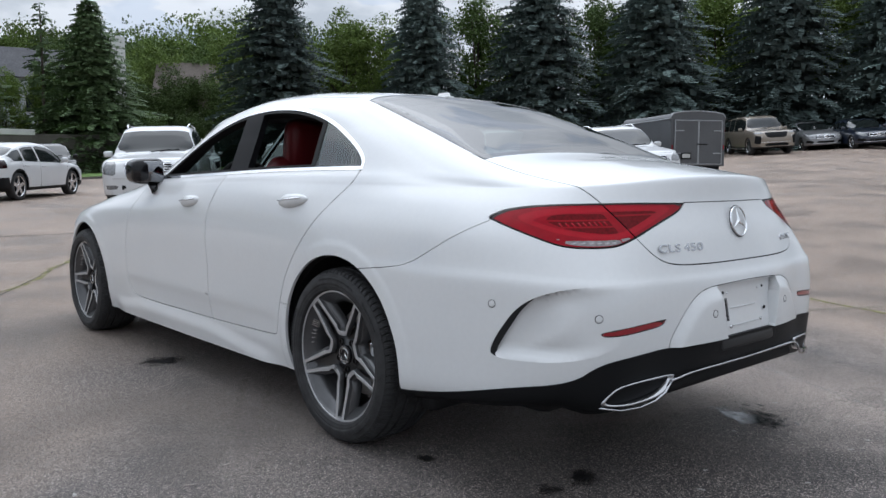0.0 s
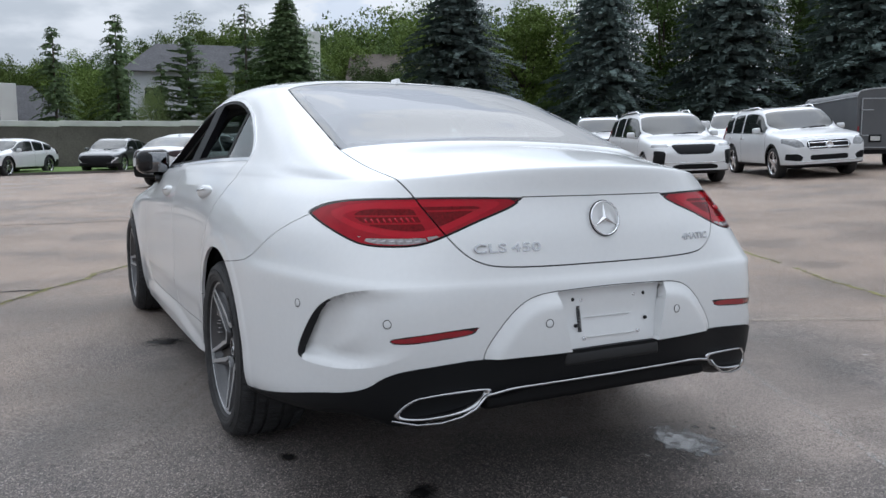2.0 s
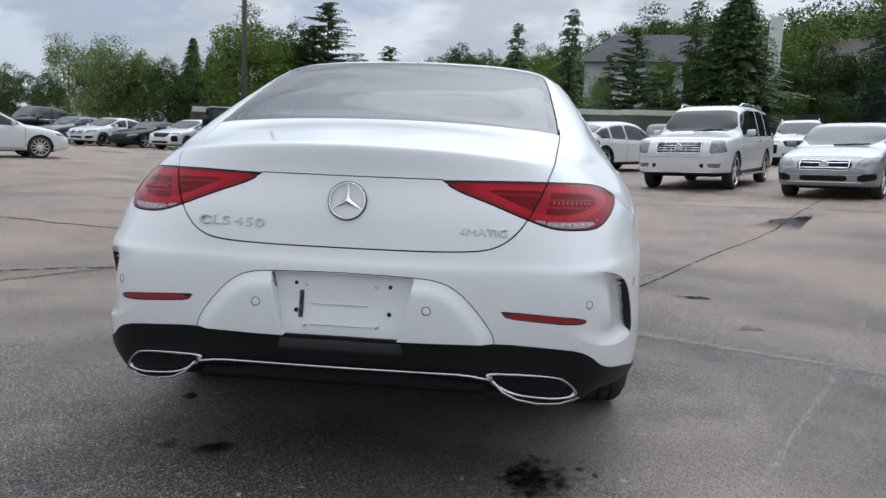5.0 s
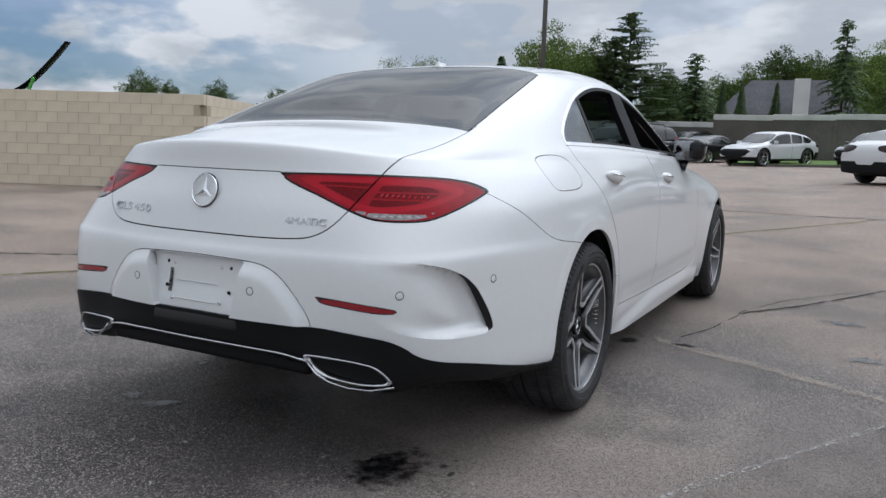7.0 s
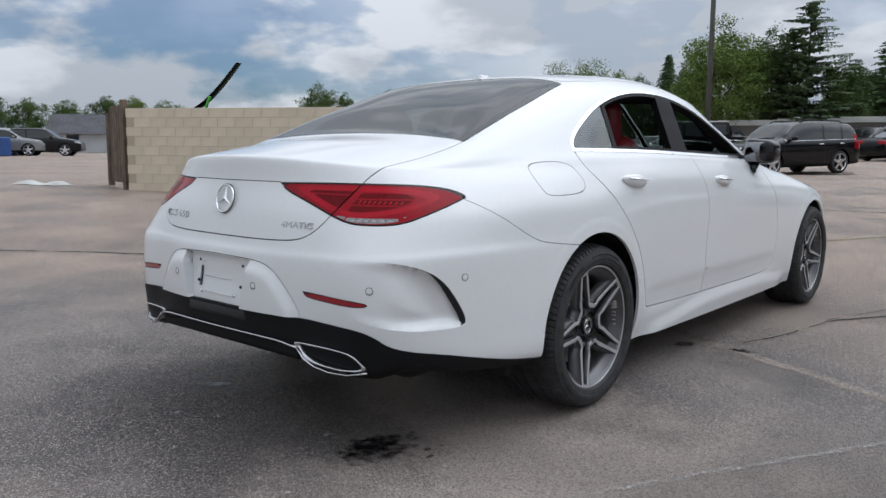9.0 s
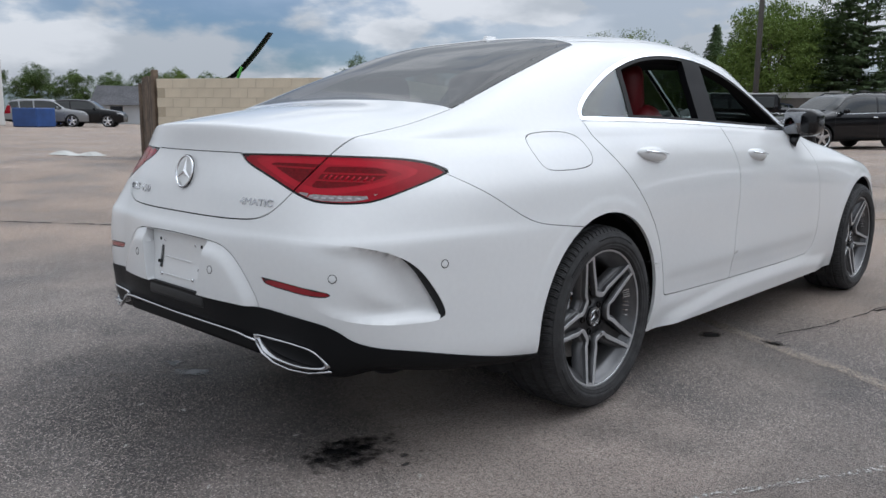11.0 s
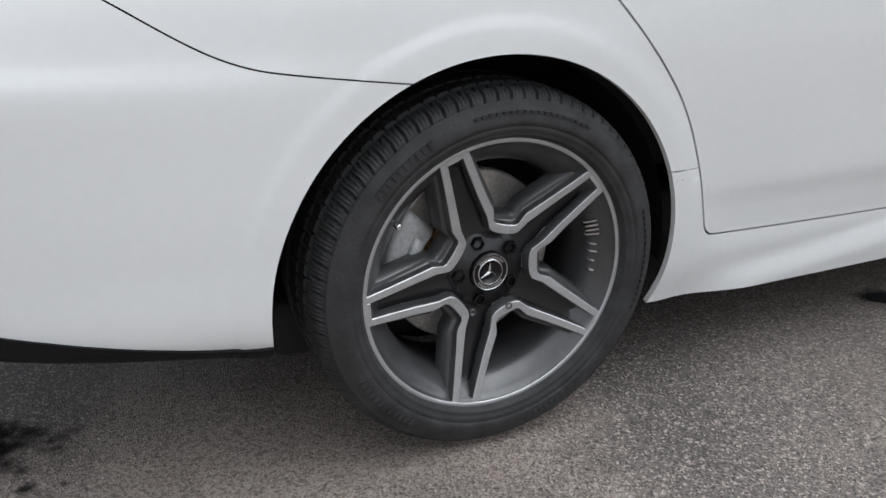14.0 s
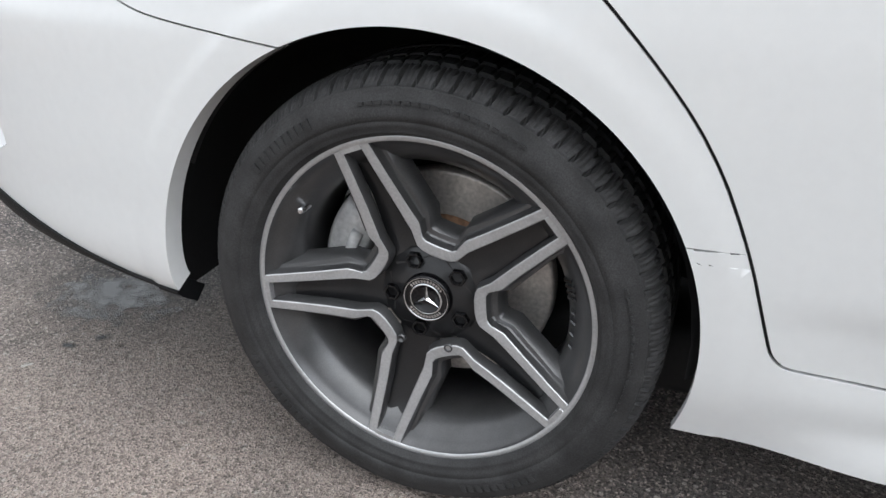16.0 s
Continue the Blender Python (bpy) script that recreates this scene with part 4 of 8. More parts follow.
    sided("window_frame", ["window_frame"], FRAME, "black window frame", .035, .001)
    sided("centre_pillar", ["pillar"], PILLAR, "black centre pillar trim", .03, .001)
    sided("window_divider", ["divider"], FRAME, "", .02, .0)
    for ob in sided("quarter_window", ["quarter_window"], GLASS, "fixed tinted quarter window", "pane", .002):
        ob.visible_shadow = False
    # lining: the same shell a hand inside, where the cabin is
    for sgn in (1, -1):
        keep = ~np.isin(s.tag, ["open", "rear_window", "rear_glass", "windscreen", "quarter_window", "hole", "chrome_strip", "window_frame", "pillar", "divider"])
        mid = s.v[s.t].mean(1)
        keep &= (mid[:, 1] > -.44) & (mid[:, 1] < 2.3) & (mid[:, 2] > .5) & ~((mid[:, 2] < 1.1) & (mid[:, 1] < -.1) & (mid[:, 0] < .6))
        t = s.t[keep]
        v = (s.v - s.n * .045) * (1 if sgn > 0 else flip)
        part("cabin_lining", sheet("cabin_lining", v, t if sgn > 0 else t[:, ::-1], 0), CABIN, car, "black cabin lining")
    return body, trunk, bumper, front_doors, rear_doors


def revolve(profile, n, mat_break=None):
    """A bmesh turned about the x axis from (x, r) pairs."""
    bm = bmesh.new()
    rings = []
    for i in range(n):
        a = 2 * math.pi * i / n
        rings.append([bm.verts.new((x, r * math.cos(a), r * math.sin(a))) for x, r in profile])
    for i in range(n):
        p, q = rings[i], rings[(i + 1) % n]
        for j in range(len(profile) - 1):
            f = bm.faces.new((p[j], p[j + 1], q[j + 1], q[j]))
            if mat_break:
                f.material_index = mat_break(j)
    return bm


def prism(outline, x0, x1, chamfer=0.0):
    """A plate from an outline in (y, z), from x0 to x1, with its x1 edge chamfered."""
    bm = bmesh.new()
    c = Vector((sum(p[0] for p in outline) / len(outline), sum(p[1] for p in outline) / len(outline)))
    lo = [bm.verts.new((x0, *p)) for p in outline]
    hi = [bm.verts.new((x1, *(Vector(p) + (c - Vector(p)).normalized() * chamfer))) for p in outline]
    bm.faces.new(lo)
    bm.faces.new(hi)
    if chamfer:
        mid = [bm.verts.new((x1 - chamfer * (1 if x1 > x0 else -1), *p)) for p in outline]
        layers = [lo, mid, hi]
    else:
        layers = [lo, hi]
    for a, b in zip(layers, layers[1:]):
        for i in range(len(outline)):
            k = (i + 1) % len(outline)
            bm.faces.new((a[i], a[k], b[k], b[i]))
    return bm


def join(bm, other, m=None, index=None):
    me = bpy.data.meshes.new("tmp")
    if m is not None:
        bmesh.ops.transform(other, matrix=m, verts=other.verts)
    if index is not None:
        for f in other.faces:
            f.material_index = index
    other.to_mesh(me)
    other.free()
    bm.from_mesh(me)
    bpy.data.meshes.remove(me)
    return bm


def disc(cy, cz, r, n=20):
    return [(cy + r * math.cos(2 * math.pi * i / n), cz + r * math.sin(2 * math.pi * i / n)) for i in range(n)]


def star_emblem(x, r, thick):
    """Three tapered arms in the plane x = const, as one bmesh."""
    bm = bmesh.new()
    for k in range(3):
        a = math.pi / 2 + k * 2 * math.pi / 3
        tip = (r * math.cos(a), r * math.sin(a))
        w = r * .17
        l = (w * math.cos(a + 1.05), w * math.sin(a + 1.05))
        q = (w * math.cos(a - 1.05), w * math.sin(a - 1.05))
        vs = [bm.verts.new((x, *p)) for p in (tip, l, (0, 0), q)]
        ridge = bm.verts.new((x + thick, 0, 0))
        bm.faces.new((vs[0], vs[1], ridge))
        bm.faces.new((vs[0], ridge, vs[3]))
        bm.faces.new((vs[1], vs[2], ridge))
        bm.faces.new((vs[2], vs[3], ridge))
    return bm


SPOKE_TURN, RIM_GROW = 40.0, 1.026
WHEEL_TURNS = {(1, WHEELBASE): 20, (-1, 0): 12, (-1, WHEELBASE): 30}


def build_wheel(parent, sgn, y):
    """A wheel whose outer face looks along sgn * x, from its parts."""
    hub = new("wheel")
    hub.parent = parent
    hub.matrix_basis = Matrix.Translation((0, y, HUB_Z)) @ Matrix.Diagonal((sgn, 1, 1, 1))
    tagged(hub, "five-twin-spoke alloy wheel with a black tyre")
    # tyre: profile from inner bead over the tread to outer bead
    prof = [(.690, .238), (.676, .262), (.668, .288), (.672, .310), (.684, .325), (.700, .333), (.722, .3365), (.724, .330), (.732, .330), (.734, .3375), (.765, .338), (.767, .330), (.776, .330), (.778, .338), (.826, .338), (.828, .330), (.837, .330), (.839, .338), (.870, .3375), (.872, .330), (.880, .330), (.882, .3365), (.900, .333), (.912, .3275), (.921, .318), (.9255, .3165), (.9255, .3145), (.930, .306), (.934, .294), (.9355, .284), (.9345, .276), (.9335, .2755), (.9345, .274), (.932, .266), (.928, .2600), (.9285, .2590), (.926, .2575), (.919, .2537), (.908, .246)]
    n = 588
    bm = revolve(prof, n)
    bm.verts.ensure_lookup_table()
    m = len(prof)
    for i in range(n):
        for j, (px, pr) in enumerate(prof):
            vtx = bm.verts[i * m + j]
            shoulder = (.882 <= px <= .922 or px <= .722) and pr > .317
            skew = 2 if .899 < px < .914 else 1 if px >= .914 else 0
            cut = 0
            if shoulder and (i + skew) % 7 == 0:
                cut = .0065
            elif shoulder and (i + skew) % 7 in (3, 5) and px < .914:
                cut = .0018
            elif .778 <= px <= .870 and pr > .335 and (i + int((px - .778) * 60)) % 7 == 0:
                cut = .005
            if cut:
                vtx.co.y *= 1 - cut / pr
                vtx.co.z *= 1 - cut / pr
                if px > .9:
                    vtx.co.x -= cut * .4
    tyre = part("tyre", bm, RUBBER, hub, "black rubber tyre with block tread")
    for p in tyre.data.polygons:
        if math.hypot(p.center.y, p.center.z) > .3165:
            p.use_smooth = False
    # raised marks on the sidewall, plain bars
    bm = bmesh.new()
    for a0, a1, r0, r1 in ((118, 142, .286, .300), (60, 104, .297, .301), (-20, 20, .297, .300), (-75, -50, .286, .298), (205, 235, .288, .299)):
        count = max(3, int((a1 - a0) / 2.4))
        for k in range(count):
            a, b = radians(a0 + (a1 - a0) * k / count), radians(a0 + (a1 - a0) * (k + .62) / count)
            out = [(r0 * math.cos(a), r0 * math.sin(a)), (r1 * math.cos(a), r1 * math.sin(a)), (r1 * math.cos(b), r1 * math.sin(b)), (r0 * math.cos(b), r0 * math.sin(b))]
            join(bm, prism(out, .928, .9362))
    tagged(part("sidewall_relief", bm, RUBBER, hub, smooth_shade=False), "raised black marks on the tyre wall", kind="stuff")
    # rim
    rim_prof = [(.690, .235), (.700, .222), (.74, .205), (.80, .198), (.868, .200), (.888, .214), (.902, .228), (.908, .2365), (.9145, .2382), (.9165, .2395), (.9165, .2455), (.914, .2485), (.905, .250)]
    rim = part("rim", revolve(rim_prof, 96, lambda j: 1 if 8 <= j <= 10 else 0), [GUNMETAL, MACHINED], hub, "dark alloy rim with a machined edge")
    # spokes: five V-shaped ribbons, each joining the near strips of two arms, over five dark channels
    face_x = lambda r: .887 + .028 * max(0, min(1, (r - .065) / .17)) ** 1.3
    turn36 = radians(36)

    def at_arm(r, off, sgn_arm):
        """A point r out along the arm and off towards the valley, in the valley's frame (valley along +y)."""
        a = -sgn_arm * turn36
        return Vector((r * math.cos(a) - off * math.sin(a), r * math.sin(a) + off * math.cos(a))) if sgn_arm > 0 else Vector((r * math.cos(a) + off * math.sin(a), r * math.sin(a) - off * math.cos(a)))

    outer_half = [at_arm(.2385, .0262, 1), at_arm(.20, .0296, 1), at_arm(.15, .0350, 1), at_arm(.112, .0402, 1), Vector((.0945, -.0250)), Vector((.0905, -.0190)), Vector((.0895, -.0080))]
    inner_half = [at_arm(.2385, .0140, 1), at_arm(.20, .0168, 1), at_arm(.15, .0212, 1), at_arm(.105, .0258, 1), Vector((.0800, -.0290)), Vector((.0755, -.0205)), Vector((.0735, -.0085))]
    outer_path = outer_half + [Vector((p.x, -p.y)) for p in reversed(outer_half)]
    inner_path = inner_half + [Vector((p.x, -p.y)) for p in reversed(inner_half)]
    ribbon_mesh = channel_mesh = None
    for k in range(5):
        if ribbon_mesh is None:
            bm = bmesh.new()
            rows = []
            for o, q in zip(outer_path, inner_path):
                w = (o - q).normalized()
                x = face_x((o.length + q.length) / 2)
                near = step(np.array(-o.length), -.20, -.12)
                prof = [(o + w * .017, x - .050), (o + w * (.0095 + .003 * near), x - .0155), (o + w * (.0052 + .001 * near), x - .0140), (o + w * .0040, x - .0120), (o + w * .0006, x - .0012), (o - w * .0008, x), (q + w * .0008, x), (q - w * .0006, x - .0012), (q - w * .0035, x - .020)]
                rows.append([bm.verts.new((px, p.x, p.y)) for p, px in prof])
            for a, b in zip(rows, rows[1:]):
                for j in range(8):
                    f = bm.faces.new((a[j], a[j + 1], b[j + 1], b[j]))
                    f.material_index = 1 if j in (4, 5, 6) else 0
                    f.smooth = j in (0, 7)
            bm.faces.new(rows[0])
            bm.faces.new(rows[-1])
            ob = part("spoke_ribbon", bm, [GUNMETAL, MACHINED], hub, "V-shaped pair of machined spoke faces", False)
            ribbon_mesh = ob.data
        else:
            ob = new("spoke_ribbon", ribbon_mesh)
            ob.parent = hub
        ob.matrix_basis = Matrix.Rotation(radians(SPOKE_TURN + 36 + 72 * k), 4, "X")
        if channel_mesh is None:
            bm = bmesh.new()
            rows = []
            for r, half, drop in ((.055, .030, .020), (.085, .033, .028), (.12, .030, .034), (.16, .024, .034), (.20, .0205, .030), (.228, .0175, .022), (.2335, .0170, .006), (.2385, .0165, .004)):
                x = face_x(r) - drop
                rows.append([bm.verts.new((x, r, h)) for h in (-half, -half * .45, 0, half * .45, half)])
                rows[-1][2].co.x -= .004
            for a, b in zip(rows, rows[1:]):
                for j in range(4):
                    bm.faces.new((a[j], a[j + 1], b[j + 1], b[j]))
            ob = part("spoke_channel", bm, CHANNEL, hub, "dark channel between two machined strips")
            channel_mesh = ob.data
        else:
            ob = new("spoke_channel", channel_mesh)
            ob.parent = hub
        ob.matrix_basis = Matrix.Rotation(radians(SPOKE_TURN + 72 * k), 4, "X")
    tip = None
    for k in range(5):
        if tip is None:
            ob = part("spoke_tip", prism([(.2318, -.0150), (.2392, -.0150), (.2392, .0150), (.2318, .0150)], face_x(.235) - .010, face_x(.235) + .0004, .0008), MACHINED, hub, "", False)
            tip = ob.data
        else:
            ob = new("spoke_tip", tip)
            ob.parent = hub
        ob.matrix_basis = Matrix.Rotation(radians(SPOKE_TURN + 72 * k), 4, "X")
    part("hub", revolve([(.80, .05), (.82, .075), (.856, .078), (.866, .072), (.868, .040), (.872, .036), (.872, .0)], 48), CHANNEL, hub, "dark hub centre")
    cap = part("centre_cap", revolve([(.868, .0375), (.880, .0370), (.883, .0340), (.8825, .0325), (.8815, .0325), (.8815, .0245), (.8828, .0240), (.8828, .0225), (.879, .0215), (.879, 0)], 48, lambda j: 1 if j in (2, 5, 6) else 0), [GLOSS, SATIN], hub, "black centre cap with a silver emblem")
    part("emblem", star_emblem(.8795, .0215, .0035), SATIN, cap, smooth_shade=False)
    bm = bmesh.new()
    for a0, a1 in ((35, 145), (215, 325)):
        for k in range(12):
            a, b = radians(a0 + (a1 - a0) * k / 12), radians(a0 + (a1 - a0) * (k + .6) / 12)
            join(bm, prism([(.0262 * math.cos(a), .0262 * math.sin(a)), (.0308 * math.cos(a), .0308 * math.sin(a)), (.0308 * math.cos(b), .0308 * math.sin(b)), (.0262 * math.cos(b), .0262 * math.sin(b))], .8805, .8822))
    tagged(part("cap_relief", bm, SATIN, cap, smooth_shade=False), "fine silver marks round the cap", kind="stuff")
    nut = None
    for k in range(5):
        a = radians(SPOKE_TURN + 72 * k)
        if nut is None:
            bm = revolve([(.860, .0135), (.872, .0135), (.874, .0125), (.874, .0095), (.866, .0090), (.866, 0)], 6)
            ob = part("wheel_bolt", bm, GLOSS, hub, "black wheel bolt", False)
            nut = ob.data
        else:
            ob = new("wheel_bolt", nut)
            ob.parent = hub
        ob.matrix_basis = Matrix.Translation((0, .0575 * math.cos(a), .0575 * math.sin(a)))
    # small machined holes on one root
    for a in (-118 + 0, -62):
        ar = radians(a)
        part("bolt_hole", revolve([(.884, .0065), (.8905, .0065), (.8905, .0045), (.880, .0040), (.880, 0)], 16), GUNMETAL, hub).matrix_basis = Matrix.Translation((0, .079 * math.cos(ar), .079 * math.sin(ar)))
    # brake
    part("brake_disc", revolve([(.770, .08), (.772, .165), (.776, .168), (.796, .168), (.800, .165), (.800, .162), (.8005, .100), (.800, .096), (.812, .088), (.826, .084), (.830, .040)], 64, lambda j: 1 if j in (6, 7, 8) else 0), [IRON, RUST], hub, "scored steel brake disc")
    bm = bmesh.new()
    arc = [(.185 * math.cos(radians(a)), .185 * math.sin(radians(a))) for a in range(138, 200, 6)] + [(.118 * math.cos(radians(a)), .118 * math.sin(radians(a))) for a in range(196, 136, -8)]
    join(bm, prism(arc, .74, .842, .010))
    join(bm, prism([(.150 * math.cos(radians(a)), .150 * math.sin(radians(a))) for a in (150, 160, 172, 184)] + [(.132 * math.cos(radians(a)), .132 * math.sin(radians(a))) for a in (184, 172, 160, 150)], .83, .852, .004))
    part("brake_caliper", bm, CALIPER, hub, "cast grey brake caliper")
    for k, (ang, r0, r1, lean_) in enumerate(((18, .206, .222, .02), (15.6, .206, .222, .02), (13.2, .206, .222, .02), (10.8, .206, .222, .02), (6, .210, .217, 0), (2, .209, .218, 0), (-3, .210, .216, 0), (-8, .211, .217, 0))):
        a, b = radians(ang), radians(ang + 1.0)
        q = prism([(r0 * math.cos(a), r0 * math.sin(a)), (r1 * math.cos(a + lean_), r1 * math.sin(a + lean_)), (r1 * math.cos(b + lean_), r1 * math.sin(b + lean_)), (r0 * math.cos(b), r0 * math.sin(b))], -.012, .0)
        for vtx in q.verts:
            far_out = math.hypot(vtx.co.y, vtx.co.z)
            vtx.co.x += float(np.interp(far_out, [.200, .214, .228], [.868, .888, .902])) + .002
        part("rim_mark", q, SATIN, hub, "", False)
    part("valve", revolve([(.87, .0055), (.902, .0055), (.904, .004), (.904, 0)], 10), SATIN, hub, "bare metal tyre valve").matrix_basis = Matrix.Translation((0, .212 * math.cos(radians(147)), .212 * math.sin(radians(147))))
    part("knuckle", revolve([(.60, .10), (.77, .12), (.772, .08)], 24), CABIN, hub)
    part("barrel_back", revolve([(.66, .235), (.665, .05), (.665, 0)], 32), CABIN, hub)
    # the whole alloy is a little larger than it was drawn
    for ob in hub.children:
        if ob.name.split(".")[0] in ("rim", "spoke_ribbon", "spoke_channel", "spoke_tip", "valve"):
            ob.matrix_basis = Matrix.Diagonal((1, RIM_GROW, RIM_GROW, 1)) @ ob.matrix_basis
    return hub


def rounded_box(sx, sy, sz, r, seg=3):
    bm = bmesh.new()
    bmesh.ops.create_cube(bm, size=1)
    bmesh.ops.scale(bm, vec=(sx, sy, sz), verts=bm.verts)
    bmesh.ops.bevel(bm, geom=list(bm.edges), offset=r, segments=seg, profile=.5, affect="EDGES")
    return bm


def tube(points, radius, sides=8, flat=1.0):
    """A closed-ended tube along points, as a bmesh."""
    bm = bmesh.new()
    pts = [Vector(p) for p in points]
    rings = []
    for i, p in enumerate(pts):
        d = (pts[min(i + 1, len(pts) - 1)] - pts[max(i - 1, 0)]).normalized()
        a = d.cross(Vector((0, 0, 1)))
        a = a.normalized() if a.length > 1e-3 else Vector((1, 0, 0))
        b = a.cross(d)
        rad = radius[i] if isinstance(radius, (list, tuple)) else radius
        rings.append([bm.verts.new(p + rad * (math.cos(t) * a + flat * math.sin(t) * b)) for t in (2 * math.pi * k / sides for k in range(sides))])
    for p, q in zip(rings, rings[1:]):
        for k in range(sides):
            bm.faces.new((p[k], p[(k + 1) % sides], q[(k + 1) % sides], q[k]))
    bm.faces.new(rings[0])
    bm.faces.new(rings[-1])
    return bm


def lettering(name, text, size, m, mat, parent, depth=.004, spacing=1.0, stretch=1.0):
    cu = bpy.data.curves.new(name, "FONT")
    cu.body, cu.size, cu.extrude, cu.align_x, cu.space_character, cu.bevel_depth = text, size, depth, "LEFT", spacing, .0006
    ob = bpy.data.objects.new(name, cu)
    scene.collection.objects.link(ob)
    bpy.context.view_layer.update()
    me = bpy.data.meshes.new_from_object(ob.evaluated_get(bpy.context.evaluated_depsgraph_get()))
    bpy.data.objects.remove(ob)
    me.transform(m @ Matrix.Diagonal((stretch, 1, 1, 1)))
    return part(name, me, mat, parent, smooth_shade=False)


def build_exhaust(parent, sgn):
    """A bright frame round a dark mouth, in the valance."""
    def loop(grow, y):
        pts = [(-.666, .340), (-.652, .362), (-.628, .384), (-.598, .395), (-.52, .401), (-.432, .402), (-.420, .394), (-.436, .374), (-.480, .350), (-.53, .341), (-.60, .335), (-.645, .333)]
        pts = smooth(pts, 2)
        cx, cz = -.545, .368
        return [Vector((-sgn * (cx + (px - cx) * grow), y + (.10 * ((px + .545) ** 2) / .014 * .1) + (abs(px) - .42) * .22 + max(0, abs(px) - .60) * .35, cz + (pz - cz) * (1 + (grow - 1) * 1.2))) for px, pz in pts]
    bm = bmesh.new()
    rings = [[bm.verts.new(p) for p in loop(g, y)] for g, y in ((1.12, -1.120), (1.11, -1.148), (1.09, -1.154), (.975, -1.152), (.915, -1.125), (.875, -1.06))]
    for a, b in zip(rings, rings[1:]):
        for i in range(len(a)):
            bm.faces.new((a[i], a[(i + 1) % len(a)], b[(i + 1) % len(a)], b[i]))
    frame_ob = part("exhaust_trim", bm, TRIM_CHROME, parent, "bright exhaust trim")
    bm = bmesh.new()
    a = [bm.verts.new(p) for p in loop(.89, -1.10)]
    b = [bm.verts.new(p) for p in loop(.78, -1.03)]
    for i in range(len(a)):
        bm.faces.new((a[i], a[(i + 1) % len(a)], b[(i + 1) % len(a)], b[i]))
    bm.faces.new(b)
    part("exhaust_mouth", bm, GLOSS, frame_ob)
    bm = bmesh.new()
    rings = [[bm.verts.new(p) for p in loop(g, y)] for g, y in ((.82, -1.075), (.81, -1.088), (.785, -1.088), (.77, -1.05))]
    for a, b in zip(rings, rings[1:]):
        for i in range(len(a)):
            bm.faces.new((a[i], a[(i + 1) % len(a)], b[(i + 1) % len(a)], b[i]))
    part("tailpipe_rim", bm, SATIN, frame_ob)


def build_mirror(parent, sgn):
    bm = rounded_box(.180, .125, .150, .040, 5)
    for v in bm.verts:
        v.co.z *= 1 - .22 * step(np.array(v.co.x), 0, .12)
        v.co.y += .03 * abs(v.co.x) / .1 * (1 if v.co.y > 0 else .25)
    bmesh.ops.transform(bm, matrix=Matrix.Translation((.895, 1.90, 1.045)), verts=bm.verts)
    arm = tube([(.855, 1.86, .935), (.865, 1.87, .955), (.88, 1.88, .985)], [.045, .036, .03], 10, .6)
    join(bm, arm)
    if sgn < 0:
        for v in bm.verts:
            v.co.x *= -1
    ob = part("door_mirror", bm, GLOSS, parent, "black door mirror")
    g = rounded_box(.140, .006, .112, .0025, 1)
    bmesh.ops.transform(g, matrix=Matrix.Translation((sgn * .895, 1.842, 1.043)) @ Matrix.Rotation(radians(sgn * 14), 4, "Z"), verts=g.verts)
    part("mirror_glass", g, MIRROR, ob)


def build_handle(parent, sgn, y, x, z):
    bm = bmesh.new()
    n, m = 14, 10
    rings = []
    for i in range(n + 1):
        f = i / n
        w = (math.sin(math.pi * f) ** .45) if 0 < f < 1 else .05
        rings.append([bm.verts.new((x + .022 * w * (math.cos(2 * math.pi * k / m)) + .012 * math.sin(math.pi * f), y - .11 + .22 * f, z + .012 - .018 * f + .029 * w * math.sin(2 * math.pi * k / m))) for k in range(m)])
    for p, q in zip(rings, rings[1:]):
        for k in range(m):
            bm.faces.new((p[k], p[(k + 1) % m], q[(k + 1) % m], q[k]))
    bm.faces.new(rings[0])
    bm.faces.new(rings[-1])
    for v in bm.verts:
        v.co.x *= sgn
    h = part("door_handle", bm, PAINT, parent, "white door handle")
    strip = tube([(sgn * (x + .024), y - .085, z + .018), (sgn * (x + .034), y, z + .010), (sgn * (x + .024), y + .085, z + .003)], .0035, 6)
    part("handle_strip", strip, CHROME, h)
    bm = bmesh.new()
    bmesh.ops.create_uvsphere(bm, u_segments=20, v_segments=10, radius=1)
    bmesh.ops.transform(bm, matrix=Matrix.Translation((sgn * (x - .006), y - .015, z - .014)) @ Matrix.Diagonal((.010, .078, .045, 1)), verts=bm.verts)
    part("handle_cup", bm, PAINT, h)


def build_seat(parent, x, y, back):
    seat = new("seat")
    seat.parent = parent
    tagged(seat, "red leather seat with a headrest")
    bm = rounded_box(.50, .50, .16, .06)
    bmesh.ops.transform(bm, matrix=pose(x, y + (0 if back else .30), .50, 4), verts=bm.verts)
    part("seat_cushion", bm, LEATHER, seat)
    bm = rounded_box(.54, .16, .66, .07)
    for v in bm.verts:
        v.co.x *= 1 - .30 * max(0, v.co.z / .33) ** 2
    bmesh.ops.transform(bm, matrix=pose(x, y - .27, .80, 16 if back else 20), verts=bm.verts)
    part("seat_back", bm, LEATHER, seat)
    bm = rounded_box(.29, .13, .26, .055)
    bmesh.ops.transform(bm, matrix=pose(x, y - .39, 1.175 if back else 1.10, 10), verts=bm.verts)
    part("headrest", bm, LEATHER, seat)


